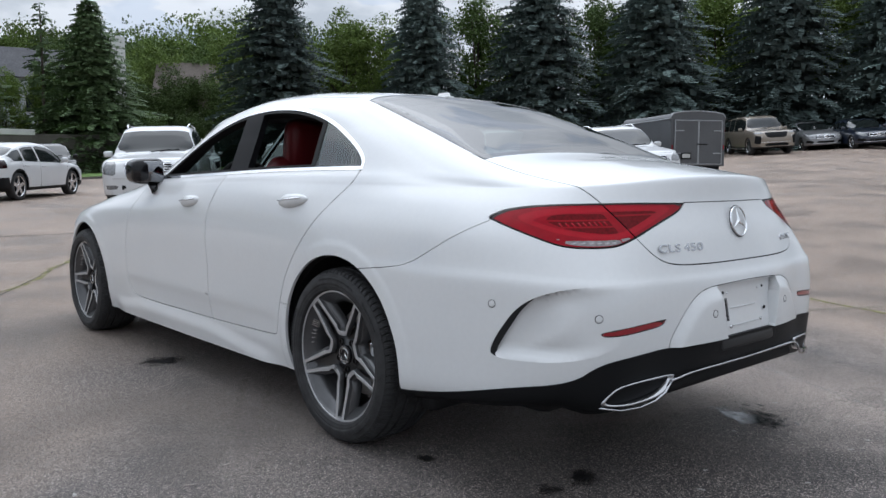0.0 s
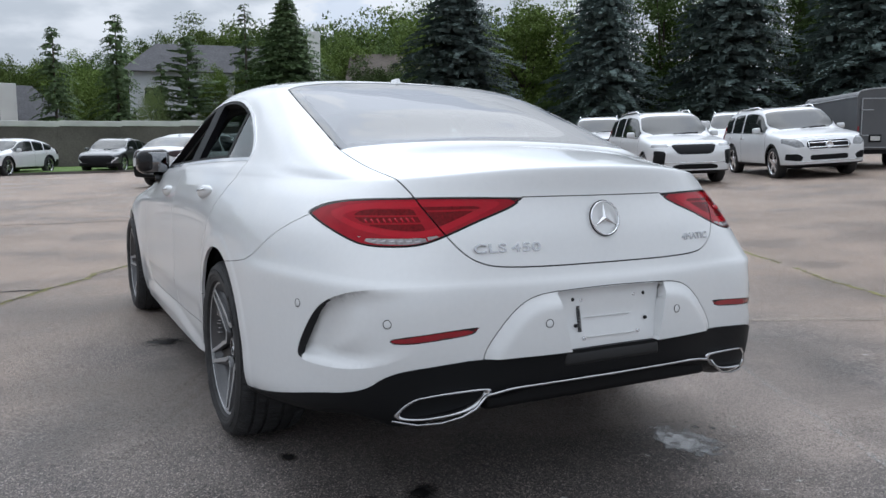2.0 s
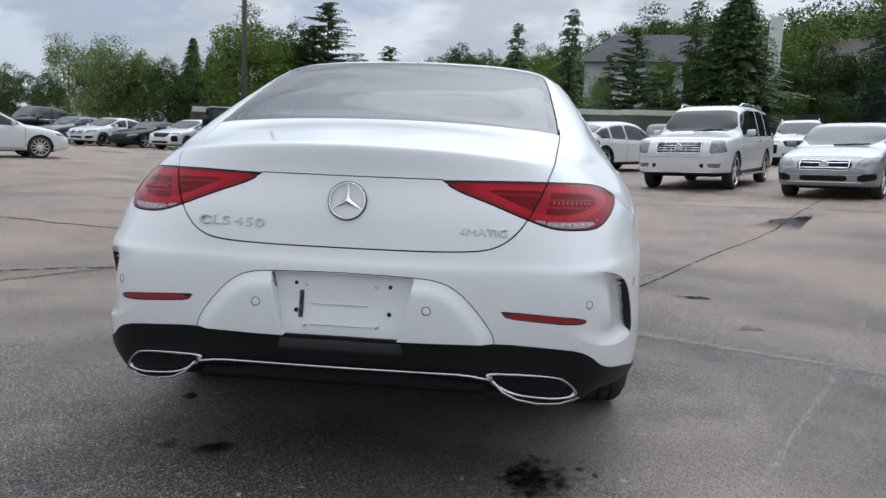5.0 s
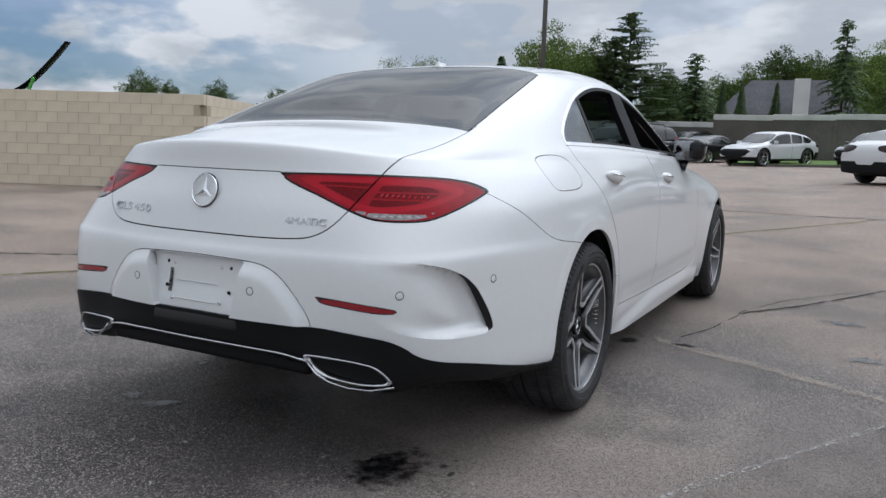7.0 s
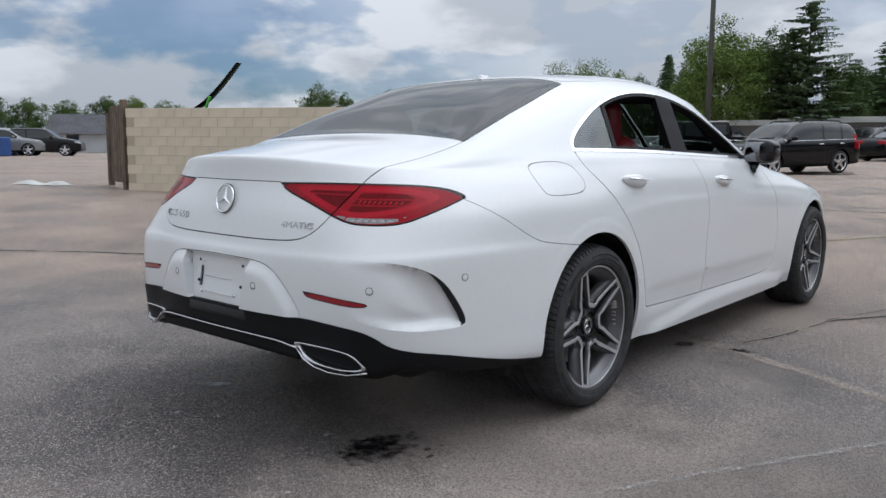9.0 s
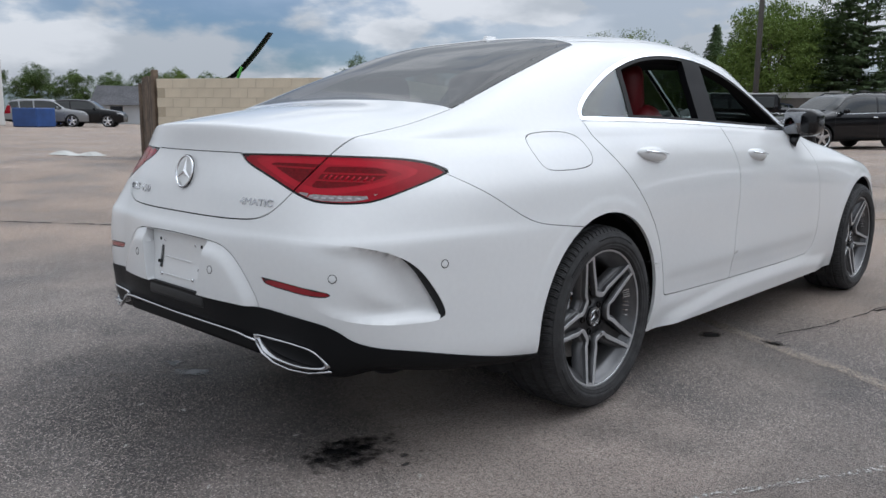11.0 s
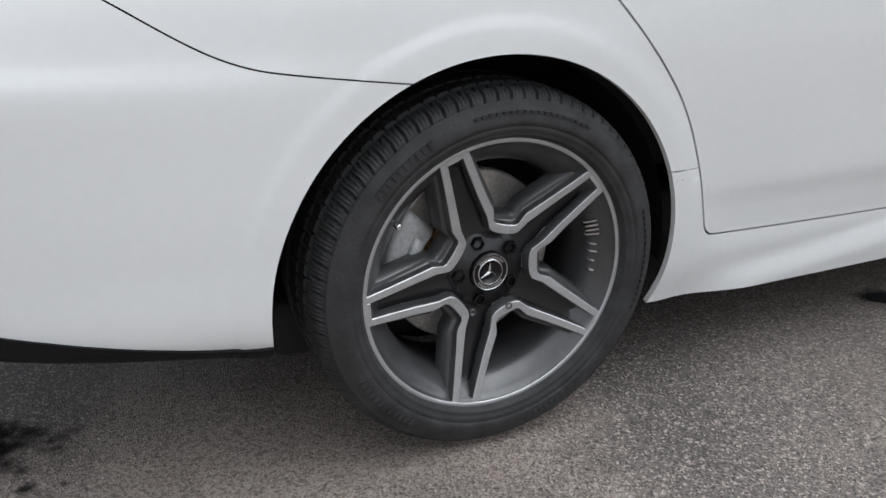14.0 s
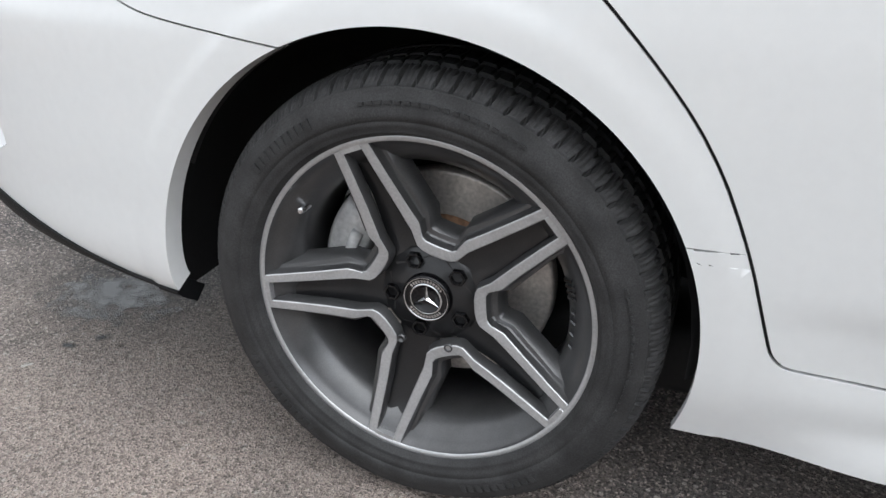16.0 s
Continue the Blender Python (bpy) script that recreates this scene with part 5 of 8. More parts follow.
def build_main_car():
    car = tagged(new("car"), "white four-door coupe with red lamps, parked on wet asphalt", "car")
    body, trunk, bumper, front_doors, rear_doors = build_car_body(car)
    first_wheel = None
    for sgn, fd, rd in ((1, front_doors[0], rear_doors[0]), (-1, front_doors[1], rear_doors[1])):
        for y in (0, WHEELBASE):
            if first_wheel is None:
                first_wheel = build_wheel(car, sgn, y)
            else:
                hub = copy_thing(first_wheel, Matrix.Identity(4))
                hub.parent = car
                hub.matrix_basis = Matrix.Translation((0, y, HUB_Z)) @ Matrix.Rotation(radians(WHEEL_TURNS[sgn, y]), 4, "X") @ Matrix.Diagonal((sgn, 1, 1, 1))
        build_exhaust(bumper, sgn)
        build_mirror(fd, sgn)
        build_handle(rd, sgn, .34, .893, .918)
        build_handle(fd, sgn, 1.33, .893, .892)
        # wheel wells
        for y in (-.022, WHEELBASE):
            bm = bmesh.new()
            prev = None
            for k in range(25):
                a = math.pi * (-.03 + (1.08 if y < 0 else 1.06) * k / 24)
                now = [bm.verts.new((sgn * x, y + r * math.cos(a), .336 + r * math.sin(a))) for x, r in ((.60, .30), (.62, .41), (.86, .41), (.90, .388))]
                if prev:
                    for j in range(3):
                        bm.faces.new((prev[j], prev[j + 1], now[j + 1], now[j]))
                prev = now
            part("wheel_well", bm, CABIN, car, "black wheel arch liner")
        build_seat(car, sgn * .38, 1.41 if sgn < 0 else 1.27, True)
        build_seat(car, sgn * .29, .42, False)
        # roof edge beading at the sills
    # under-tray and cabin floor
    bm = rounded_box(1.50, 3.7, .12, .03)
    bmesh.ops.transform(bm, matrix=Matrix.Translation((0, 1.48, .225)), verts=bm.verts)
    part("under_tray", bm, CABIN, car, "black under-tray")
    bm = rounded_box(1.66, .9, .06, .02)
    bmesh.ops.transform(bm, matrix=Matrix.Translation((0, 1.46, .245)), verts=bm.verts)
    part("side_tray", bm, CABIN, car)
    bm = rounded_box(1.30, .34, .16, .04)
    bmesh.ops.transform(bm, matrix=Matrix.Translation((0, -.80, .40)), verts=bm.verts)
    part("rear_muffler", bm, CABIN, car)
    # unseen tray, added to keep light off the ground below the boot
    bm = rounded_box(1.26, .40, .12, .05, 3)
    bmesh.ops.transform(bm, matrix=Matrix.Translation((0, -.60, .285)), verts=bm.verts)
    part("rear_tray", bm, CABIN, car, "black tray added under the boot to deepen the shade there")
    bm = rounded_box(1.45, .42, .26, .06)
    bmesh.ops.transform(bm, matrix=Matrix.Translation((0, 1.95, .86)), verts=bm.verts)
    part("dashboard", bm, CABIN, car, "black dashboard")
    bm = rounded_box(1.20, .50, .05, .02)
    bmesh.ops.transform(bm, matrix=pose(0, -.22, 1.04), verts=bm.verts)
    part("parcel_shelf", bm, CABIN, car, "dark parcel shelf")
    wheel_pts = [(-.38 + .185 * math.cos(t), 1.68 + .07 * math.sin(t), .93 + .17 * math.sin(t)) for t in (2 * math.pi * k / 24 for k in range(25))]
    part("steering_wheel", tube(wheel_pts, .016, 8), CABIN, car, "black steering wheel")
    # badge, ring and letters on the boot lid
    ring = revolve([(0, .0482), (.004, .0490), (.006, .0508), (.004, .0528), (0, .0536)], 48)
    lean = Matrix.Translation((0, -1.116, .868)) @ Matrix.Rotation(radians(-13), 4, "X") @ Matrix.Rotation(radians(-90), 4, "Z")
    bmesh.ops.transform(ring, matrix=lean, verts=ring.verts)
    badge = part("badge_ring", ring, CHROME, trunk, "round chrome badge")
    edge = revolve([(-.001, .0558), (.0015, .0555), (.0015, .0530), (-.001, .0527)], 48)
    bmesh.ops.transform(edge, matrix=lean, verts=edge.verts)
    part("badge_edge", edge, GAP, badge)
    st = star_emblem(.002, .049, .006)
    bmesh.ops.transform(st, matrix=lean, verts=st.verts)
    part("badge_star", st, CHROME, badge, smooth_shade=False)
    for word, x, y in (("CLS", -.441, -1.092), ("450", -.327, -1.110)):
        lettering("model_lettering", word, .036, Matrix.Translation((x, y, .783)) @ Matrix.Rotation(radians(-9), 4, "Z") @ pose(0, 0, 0, 78), LETTER, trunk, .003, 1.08, 1.62)
    lettering("drive_lettering", "4MATIC", .030, Matrix.Translation((.318, -1.112, .785)) @ Matrix.Rotation(radians(11), 4, "Z") @ pose(0, 0, 0, 78), LETTER, trunk, .003, 1.0, 1.3)
    # plate bed: screws, raised lines and a bar-code strip
    for x, z in ((-.134, .633), (.134, .633), (-.131, .557), (.134, .558), (-.105, .630), (.095, .632), (-.105, .518), (.100, .522)):
        ob = part("plate_screw", revolve([(0, .0062), (.004, .0055), (.0045, .003), (.002, 0)], 10), GAP if abs(x) > .12 else SATIN, bumper)
        ob.matrix_basis = Matrix.Translation((x, -1.1395 - .18 * (.633 - z), z)) @ Matrix.Rotation(radians(-90), 4, "Z")
    for z, x0, x1 in ((.630, -.09, .085), (.578, -.095, .075), (.520, -.09, .085)):
        bm = rounded_box(x1 - x0, .004, .003, .001, 1)
        bmesh.ops.transform(bm, matrix=Matrix.Translation(((x0 + x1) / 2, -1.1405 - .18 * (.633 - z), z)), verts=bm.verts)
        part("raised_line", bm, PAINT, bumper)
    for k in range(18):
        bm = rounded_box(.013, .003, .0028, .0005, 1)
        bmesh.ops.transform(bm, matrix=Matrix.Translation((-.117, -1.1445 - .18 * (.61 - (.611 - .0042 * k)), .611 - .0042 * k)), verts=bm.verts)
        part("code_bar", bm, GAP, bumper)
    # bright line along the valance between the exhausts
    pts = [(-.43, -1.142, .385), (-.40, -1.150, .391), (-.37, -1.155, .397), (-.33, -1.158, .400)] + [(x, -1.165 + .02 * abs(x), .400) for x in (-.2, -.1, 0, .1, .2)] + [(.33, -1.158, .400), (.37, -1.155, .397), (.40, -1.150, .391), (.43, -1.142, .385)]
    part("valance_trim", tube(pts, .0058, 8, .7), TRIM_CHROME, bumper, "thin bright valance trim")
    for sgn in (1, -1):
        pts = [(sgn * x, y, z) for x, y, z in ((.43, -1.142, .385), (.46, -1.140, .352), (.50, -1.130, .331), (.556, -1.114, .318), (.62, -1.090, .315), (.680, -1.055, .326))]
        part("valance_trim", tube(pts, .0058, 8, .7), TRIM_CHROME, bumper)
    bm = rounded_box(.36, .03, .048, .012)
    bmesh.ops.transform(bm, matrix=pose(0, -1.157, .465, -6), verts=bm.verts)
    part("tow_cover", bm, material("grey_plastic", (.012, .0125, .0135), .5, grain=.15, grain_size=500), bumper, "dark grey valance insert")
    # lower diffuser behind the bright line, 
    bm = rounded_box(.84, .05, .075, .015)
    bmesh.ops.transform(bm, matrix=pose(0, -1.10, .370, -14), verts=bm.verts)
    part("diffuser", bm, FRAME, bumper, "black lower diffuser")
    # aerial fin
    bm = rounded_box(.05, .13, .035, .015)
    for v in bm.verts:
        if v.co.z > 0:
            v.co.x *= .4
            v.co.y = v.co.y * .6 - .01
    bmesh.ops.transform(bm, matrix=Matrix.Translation((0, .43, 1.403)), verts=bm.verts)
    part("aerial_fin", bm, PAINT, car, "white aerial fin")
    return car


build_main_car()




# ---- parked cars ----
KINDS = {
    # half length, half width, wheel radius, rear axle, front axle, sill height; crown line and shoulder line as (y, z) from tail to nose; windscreen foot and top, rear window foot and top
    "sedan": (2.37, .91, .335, -1.36, 1.54, .22,
              [(-2.37, .84), (-2.31, 1.0), (-1.72, 1.07), (-1.45, 1.11), (-.72, 1.37), (-.2, 1.44), (.2, 1.425), (.5, 1.36), (1.22, .985), (1.55, .955), (2.12, .83), (2.3, .72), (2.37, .60)],
              [(-2.37, .78), (-2.2, .93), (-1.4, .97), (.6, .935), (1.22, .90), (1.9, .80), (2.2, .70), (2.37, .56)], 1.19, .46, -1.52, -.70),
    "coupe": (2.2, .91, .335, -1.25, 1.35, .20,
              [(-2.2, .80), (-2.14, .97), (-1.75, 1.03), (-.75, 1.26), (-.15, 1.32), (.2, 1.29), (1.0, .93), (1.5, .88), (1.98, .76), (2.14, .66), (2.2, .55)],
              [(-2.2, .74), (-2.0, .93), (-1.2, .96), (.5, .90), (1.0, .86), (1.8, .74), (2.2, .52)], .97, .24, -1.70, -.70),
    "suv": (2.37, .95, .37, -1.38, 1.46, .27,
            [(-2.37, .92), (-2.34, 1.08), (-2.16, 1.44), (-1.98, 1.61), (-1.2, 1.68), (-.3, 1.70), (.22, 1.665), (.48, 1.59), (1.12, 1.13), (1.5, 1.09), (2.08, 1.0), (2.28, .90), (2.37, .74)],
            [(-2.37, .88), (-2.2, 1.08), (.5, 1.05), (1.12, 1.045), (1.9, .97), (2.25, .84), (2.37, .70)], 1.09, .44, -2.33, -2.02),
    "big_suv": (2.56, 1.0, .41, -1.47, 1.52, .33,
                [(-2.56, 1.0), (-2.53, 1.2), (-2.40, 1.64), (-2.24, 1.81), (-1.2, 1.88), (.0, 1.885), (.35, 1.84), (.60, 1.76), (1.10, 1.25), (1.5, 1.22), (2.28, 1.15), (2.48, 1.04), (2.56, .86)],
                [(-2.56, .95), (-2.4, 1.14), (.6, 1.14), (1.10, 1.165), (2.2, 1.09), (2.46, .98), (2.56, .82)], 1.07, .58, -2.52, -2.26),
    "crossover": (2.47, .96, .385, -1.50, 1.56, .27,
                  [(-2.47, .90), (-2.43, 1.08), (-2.1, 1.21), (-1.6, 1.45), (-.85, 1.58), (-.15, 1.61), (.3, 1.57), (.58, 1.49), (1.32, 1.05), (1.7, 1.01), (2.22, .92), (2.40, .82), (2.47, .68)],
                  [(-2.47, .86), (-2.3, 1.04), (-1.4, 1.06), (.6, 1.0), (1.32, .975), (2.0, .89), (2.35, .76), (2.47, .64)], 1.28, .54, -2.12, -1.50),
    "pickup": (2.85, 1.0, .42, -1.78, 1.80, .38,
               [(-2.85, .95), (-2.82, 1.16), (-1.03, 1.20), (-.98, 1.46), (-.88, 1.78), (-.4, 1.88), (.35, 1.875), (.62, 1.80), (1.20, 1.30), (1.6, 1.27), (2.55, 1.20), (2.76, 1.08), (2.85, .90)],
               [(-2.85, .93), (-2.75, 1.12), (-1.1, 1.16), (.6, 1.17), (1.20, 1.21), (2.5, 1.13), (2.74, 1.0), (2.85, .86)], 1.17, .60, -.99, -.87),
}
CAR_PAINT = {
    "white": material("white_car_paint", (.60, .61, .62), .4, coat=.8, spec=.2, stain=.03, stain_size=2),
    "black": material("black_car_paint", (.006, .006, .007), .3, coat=.6, spec=.05, stain=.1, stain_size=2),
    "silver": material("silver_car_paint", (.25, .255, .265), .35, metal=.5, coat=.9, stain=.04, stain_size=2),
    "grey": material("grey_car_paint", (.07, .074, .08), .3, metal=.5, coat=1.0, stain=.06, stain_size=2),
    "red": material("red_car_paint", (.16, .008, .014), .3, coat=1.0, stain=.06, stain_size=2),
    "tan": material("tan_car_paint", (.24, .205, .165), .4, metal=.3, coat=1.0, stain=.05, stain_size=2),
    "blue": material("dark_blue_car_paint", (.012, .018, .035), .28, coat=1.0, stain=.06, stain_size=2),
}
CAR_GLASS = material("dark_car_glass", (.012, .015, .015), .04, spec=.75)
HEADLAMP = material("headlamp_glass", (.15, .155, .16), .10, coat=.9, grain=.35, grain_size=14)
DAYLAMP = material("clear_light_strip", (.62, .63, .64), .15, coat=.8)
# outlines on the nose: x as a share of the half width, z as a share of the height of the bonnet's front edge
FACES = {
    "plain": {"grille": [(-.1, .85), (.50, .85), (.46, .70), (-.1, .70)], "headlamp": [(.56, .74), (.60, .90), (.96, .93), (.97, .82)], "lower_intake": [(-.1, .50), (.50, .50), (.56, .40), (-.1, .40)]},
    "star": {"grille": [(-.1, .89), (.46, .89), (.53, .79), (.46, .68), (-.1, .68)], "headlamp": [(.56, .76), (.60, .86), (.72, .95), (.96, .97), (.98, .86), (.76, .74)], "lower_intake": [(-.1, .56), (.52, .56), (.46, .44), (-.1, .44)], "side_intake": [(.60, .52), (.72, .60), (.94, .60), (.94, .46), (.66, .42)]},
    "chrome": {"grille": [(-.1, .93), (.50, .93), (.47, .71), (-.1, .71)], "headlamp": [(.66, .70), (.66, .96), (.90, .97), (.97, .74)], "side_intake": [(.40, .44), (.40, .53), (.55, .53), (.55, .44)], "fog_lamp": [(.60, .45), (.60, .53), (.90, .53), (.86, .45)]},
    "mesh": {"grille": [(-.1, .95), (.53, .95), (.54, .92), (.44, .76), (.36, .72), (-.1, .72)], "headlamp": [(.58, .90), (.60, .95), (.93, .97), (.97, .89)], "lower_intake": [(-.1, .50), (.52, .50), (.56, .38), (-.1, .38)], "side_intake": [(.70, .80), (.93, .82), (.95, .50), (.74, .46)], "light_strip": [(.66, .80), (.70, .80), (.73, .50), (.69, .50)]},
    "slim": {"grille": [(-.1, .86), (.66, .86), (.92, .74), (.66, .52), (.30, .46), (-.1, .46)], "light_strip": [(.80, .78), (.97, .76), (.72, .50), (.68, .54), (.88, .73)], "headlamp": [(.62, .88), (.64, .93), (.98, .92), (.98, .88)], "lower_intake": [(-.1, .42), (.60, .42), (.56, .30), (-.1, .30)]},
}
BARS = {"star": (2, .020), "chrome": (5, .013)}


def line_of(points, y):
    """A profile line, its corners rounded over a hand's width."""
    p = np.array(points)
    near = np.linspace(-.10, .10, 9)
    w = np.exp(-(near / .05) ** 2)
    return (np.interp(y[:, None] + near, p[:, 0], p[:, 1]) * w).sum(1) / w.sum()


def car_grid(kind):
    """The right half of a car as cross-sections from tail to nose, closed at both ends; two more columns carry the place round the section and the height of the cabin."""
    half, wide, r, y_rear, y_front, sill, crown, shoulder = KINDS[kind][:8]
    y = np.concatenate([np.linspace(-half, -half + .3, 8)[:-1], np.linspace(-half + .3, half - .45, 58)[:-1], np.linspace(half - .45, half, 12)])
    zt, zs = line_of(crown, y), line_of(shoulder, y)
    zs = np.minimum(zs, zt - .004)
    h = zt - zs
    k = np.clip((h - .10) / .22, 0, 1)
    k = k * k * (3 - 2 * k)
    ends = np.maximum(np.clip((y - half + .60) / .60, 0, 1) ** 2.6 * .20, np.clip((-y - half + .45) / .45, 0, 1) ** 2.6 * .15)
    w = wide * (1 - ends)
    zb = sill + .06 * np.clip((np.abs(y) - half + .7) / .7, 0, 1) ** 2
    top_w = .955 - .20 * np.clip(h / .6, 0, 1)
    mix = lambda a, b: a * k + b * (1 - k)
    ctrl = [(w * 0, zb - .01), (w * .72, zb - .005), (w * .95, zb + .015), (w * .985, zb + .16), (w, .5 * (zb + zs) + .06), (w * .992, zs - .09), (w * .955, zs),
            (w * mix(.952, .90), zs + mix(.012, h * .45)), (w * mix(top_w, .70), mix(zt - .085, zs + h * .80)), (w * mix(top_w - .09, .42), mix(zt - .028, zs + h * .95)), (w * 0, zt)]
    net = np.stack([np.stack([x + 0 * y, y, z], -1) for x, z in ctrl])
    counts = [1, 1, 2, 3, 3, 3, 1, 6, 3, 5]
    flip = np.array([-1, 1, 1])
    rows = catmull(net, counts, (net[1] * flip, net[-2] * flip))
    v = np.concatenate([i + np.arange(n) / n for i, n in enumerate(counts)] + [[len(counts)]]) - 1
    grid = np.concatenate([rows, np.broadcast_to(v[:, None, None], rows.shape[:2] + (1,)), np.broadcast_to(h[None, :, None], rows.shape[:2] + (1,))], -1)
    caps = []
    for col, way in ((grid[:, :1], -1), (grid[:, -1:], 1)):
        zc = (col[0, 0, 2] + col[-1, 0, 2]) / 2
        shut = []
        for f in (.94, .84, .68, .48, .25, 0):
            c = col.copy()
            c[..., 0] *= f
            c[..., 2] = zc + (c[..., 2] - zc) * f
            c[..., 1] += way * .035 * (1 - f ** 2)
            shut.append(c)
        caps.append(np.concatenate(shut if way > 0 else shut[::-1], 1))
    return np.concatenate([caps[0], grid, caps[1]], 1)


def simple_wheel(parent, sgn, y, r, half, spokes=5):
    hub = new("wheel")
    hub.parent = parent
    hub.matrix_basis = Matrix.Translation((0, y, r)) @ Matrix.Diagonal((sgn, 1, 1, 1))
    part("tyre", revolve([(half - .22, r * .72), (half - .22, r * .95), (half - .19, r), (half - .05, r), (half - .012, r * .96), (half, r * .85), (half - .008, r * .74)], 32), RUBBER, hub)
    part("rim", revolve([(half - .006, r * .745), (half - .004, r * .72), (half - .02, r * .70), (half - .06, r * .66), (half - .10, r * .6), (half - .10, 0)], 28, lambda j: 1 if j < 2 else 0), [WHEEL_DARK, SATIN], hub)
    bm = bmesh.new()
    for k in range(spokes):
        a = 2 * math.pi * k / spokes + .3
        c, s_ = math.cos(a), math.sin(a)
        w0, w1 = r * .80 / spokes, r * (.50 if spokes < 8 else .40) / spokes
        join(bm, prism([(-s_ * w0, c * w0), (c * r * .72 - s_ * w1, s_ * r * .72 + c * w1), (c * r * .72 + s_ * w1, s_ * r * .72 - c * w1), (s_ * w0, -c * w0)], half - .07, half - .022, .004))
    join(bm, prism(disc(0, 0, r * .2, 12), half - .06, half - .015, .004))
    part("spokes", bm, SATIN, hub, smooth_shade=False)


def build_parked(kind, colour, label, x, y, az, face="plain", roof_rails=False, group="parked cars", spokes=5):
    """A parked car at (x, y) whose nose points along the compass angle az (0: +y, 90: +x)."""
    half, wide, r, y_rear, y_front, sill, crown, shoulder, ws_foot, ws_top, rw_foot, rw_top = KINDS[kind]
    car = tagged(new("parked_car"), label, "car", group)
    grid = car_grid(kind)
    s = Shell(np.ascontiguousarray(grid[..., :3]))
    s.v = grid.reshape(-1, 5).copy()
    paint = CAR_PAINT[colour]
    tall = kind not in ("sedan", "coupe")
    crown_at = lambda q: float(line_of(crown, np.array([q]))[0])
    within = lambda a, lo, hi: np.maximum(lo - a, a - hi)
    Y, Z, V, H = (lambda: s.v[:, 1]), (lambda: s.v[:, 2]), (lambda: s.v[:, 3]), (lambda: s.v[:, 4])
    # glass: side windows between leaning pillars, windscreen and rear window between the pillars' edges
    side = lambda: np.maximum(within(V(), 6.06, 6.90), .16 - H())
    mid = (ws_top + rw_top) / 2 + .12
    s.claim(np.maximum(np.maximum(7.22 - V(), ws_top - Y()), Y() - ws_foot), "windscreen")
    s.claim(np.maximum(np.maximum(7.22 - V(), rw_foot - Y()), Y() - rw_top), "rear_window")
    rear_edge = {"suv": -2.02, "big_suv": -2.30, "crossover": -1.80, "pickup": -.86, "sedan": -1.22, "coupe": -1.15}[kind]
    cuts = [rear_edge, mid - .82, mid - .03, ws_foot - .20] if tall and kind != "pickup" else [rear_edge, mid - .03, mid - .03, ws_foot - .20]
    lean = lambda: .10 * (V() - 6.5)
    for name, lo, hi in (("quarter_window", cuts[0], cuts[1] - .05), ("side_window", cuts[1] + (.03 if cuts[1] < cuts[2] else 9), cuts[2] - .03), ("front_window", cuts[2] + .05, cuts[3])):
        s.claim(np.maximum(side(), np.maximum(lo + lean() * (-3 if lo == cuts[0] else -1) - Y(), Y() - hi + lean() * (1 if hi != cuts[3] else 0))), name)
    s.claim(np.maximum(within(V(), 5.90, 6.06), np.maximum(rear_edge - .1 - Y(), Y() - ws_foot + .1)), "belt_trim")
    s.claim(np.maximum(np.minimum(np.hypot(Y() - y_rear, Z() - r), np.hypot(Y() - y_front, Z() - r)) - r * 1.10, .3 - s.v[:, 0]), "hole")
    if kind == "crossover" or face == "star" and tall:
        s.claim(np.maximum(np.minimum(np.hypot(Y() - y_rear, Z() - r), np.hypot(Y() - y_front, Z() - r)) - r * 1.25, .3 - s.v[:, 0]), "arch_trim")
    # nose and tail
    zh = crown_at(half - .25)
    nose = lambda pts: (lambda v: np.maximum(away(np.stack([v[:, 0] / wide, v[:, 2] / zh], 1), np.array(pts, float)) * wide, half - .62 - v[:, 1]))
    for name, pts in FACES[face].items():
        s.claim(nose(pts)(s.v), name, ("shell",) if name != "light_strip" else ("shell", "grille", "side_intake"))
    zd = crown_at(-half + .12)
    lamp = [(.74, .60), (.72, .98), (1.1, 1.02), (1.1, .62)] if kind in ("suv", "big_suv", "pickup") else [(.34, .86), (.34, .97), (1.1, 1.0), (1.1, .80), (.7, .78)]
    s.claim(np.maximum(away(np.stack([s.v[:, 0] / wide, Z() / zd], 1), smooth(lamp, 1)) * wide, Y() + half - .40), "tail_lamp")
    s.claim(np.maximum(np.maximum(within(Z(), zd * .50, zd * .72), s.v[:, 0] - .32), Y() + half - .3), "plate_recess")
    # doors and bonnet
    zb = sill + .07
    doors = (("rear_door", cuts[0] + .45 if not tall or kind == "pickup" else cuts[1] - .08, mid), ("front_door", mid, ws_foot - .05)) if kind != "coupe" else (("front_door", mid - .25, ws_foot - .05),)
    for tag, lo, hi in doors:
        s.panel(lambda v: np.maximum(np.maximum(lo - .20 * (v[:, 2] - .8) * (1 if tag == "rear_door" else 0) - v[:, 1], v[:, 1] - hi), np.maximum(zb - v[:, 2], np.maximum(v[:, 3] - 5.88, .45 * wide - v[:, 0]))), tag, gap=.005)
    s.panel(lambda v: np.maximum(np.maximum(ws_foot + .06 - v[:, 1], v[:, 1] - half + .20), np.maximum(5.6 - v[:, 3], .02 - v[:, 2])), "bonnet", gap=.004)
    dark_sill = sill + (.17 if kind == "crossover" else .07 if tall else .0)
    s.claim(np.where(Y() < -half + .5, Z() - dark_sill - (.20 if kind == "crossover" else .08), Z() - dark_sill), "sill")
    v3 = np.ascontiguousarray(s.v[:, :3])
    v3[:, 0] = np.maximum(v3[:, 0], 0)
    flip = np.array([-1, 1, 1])

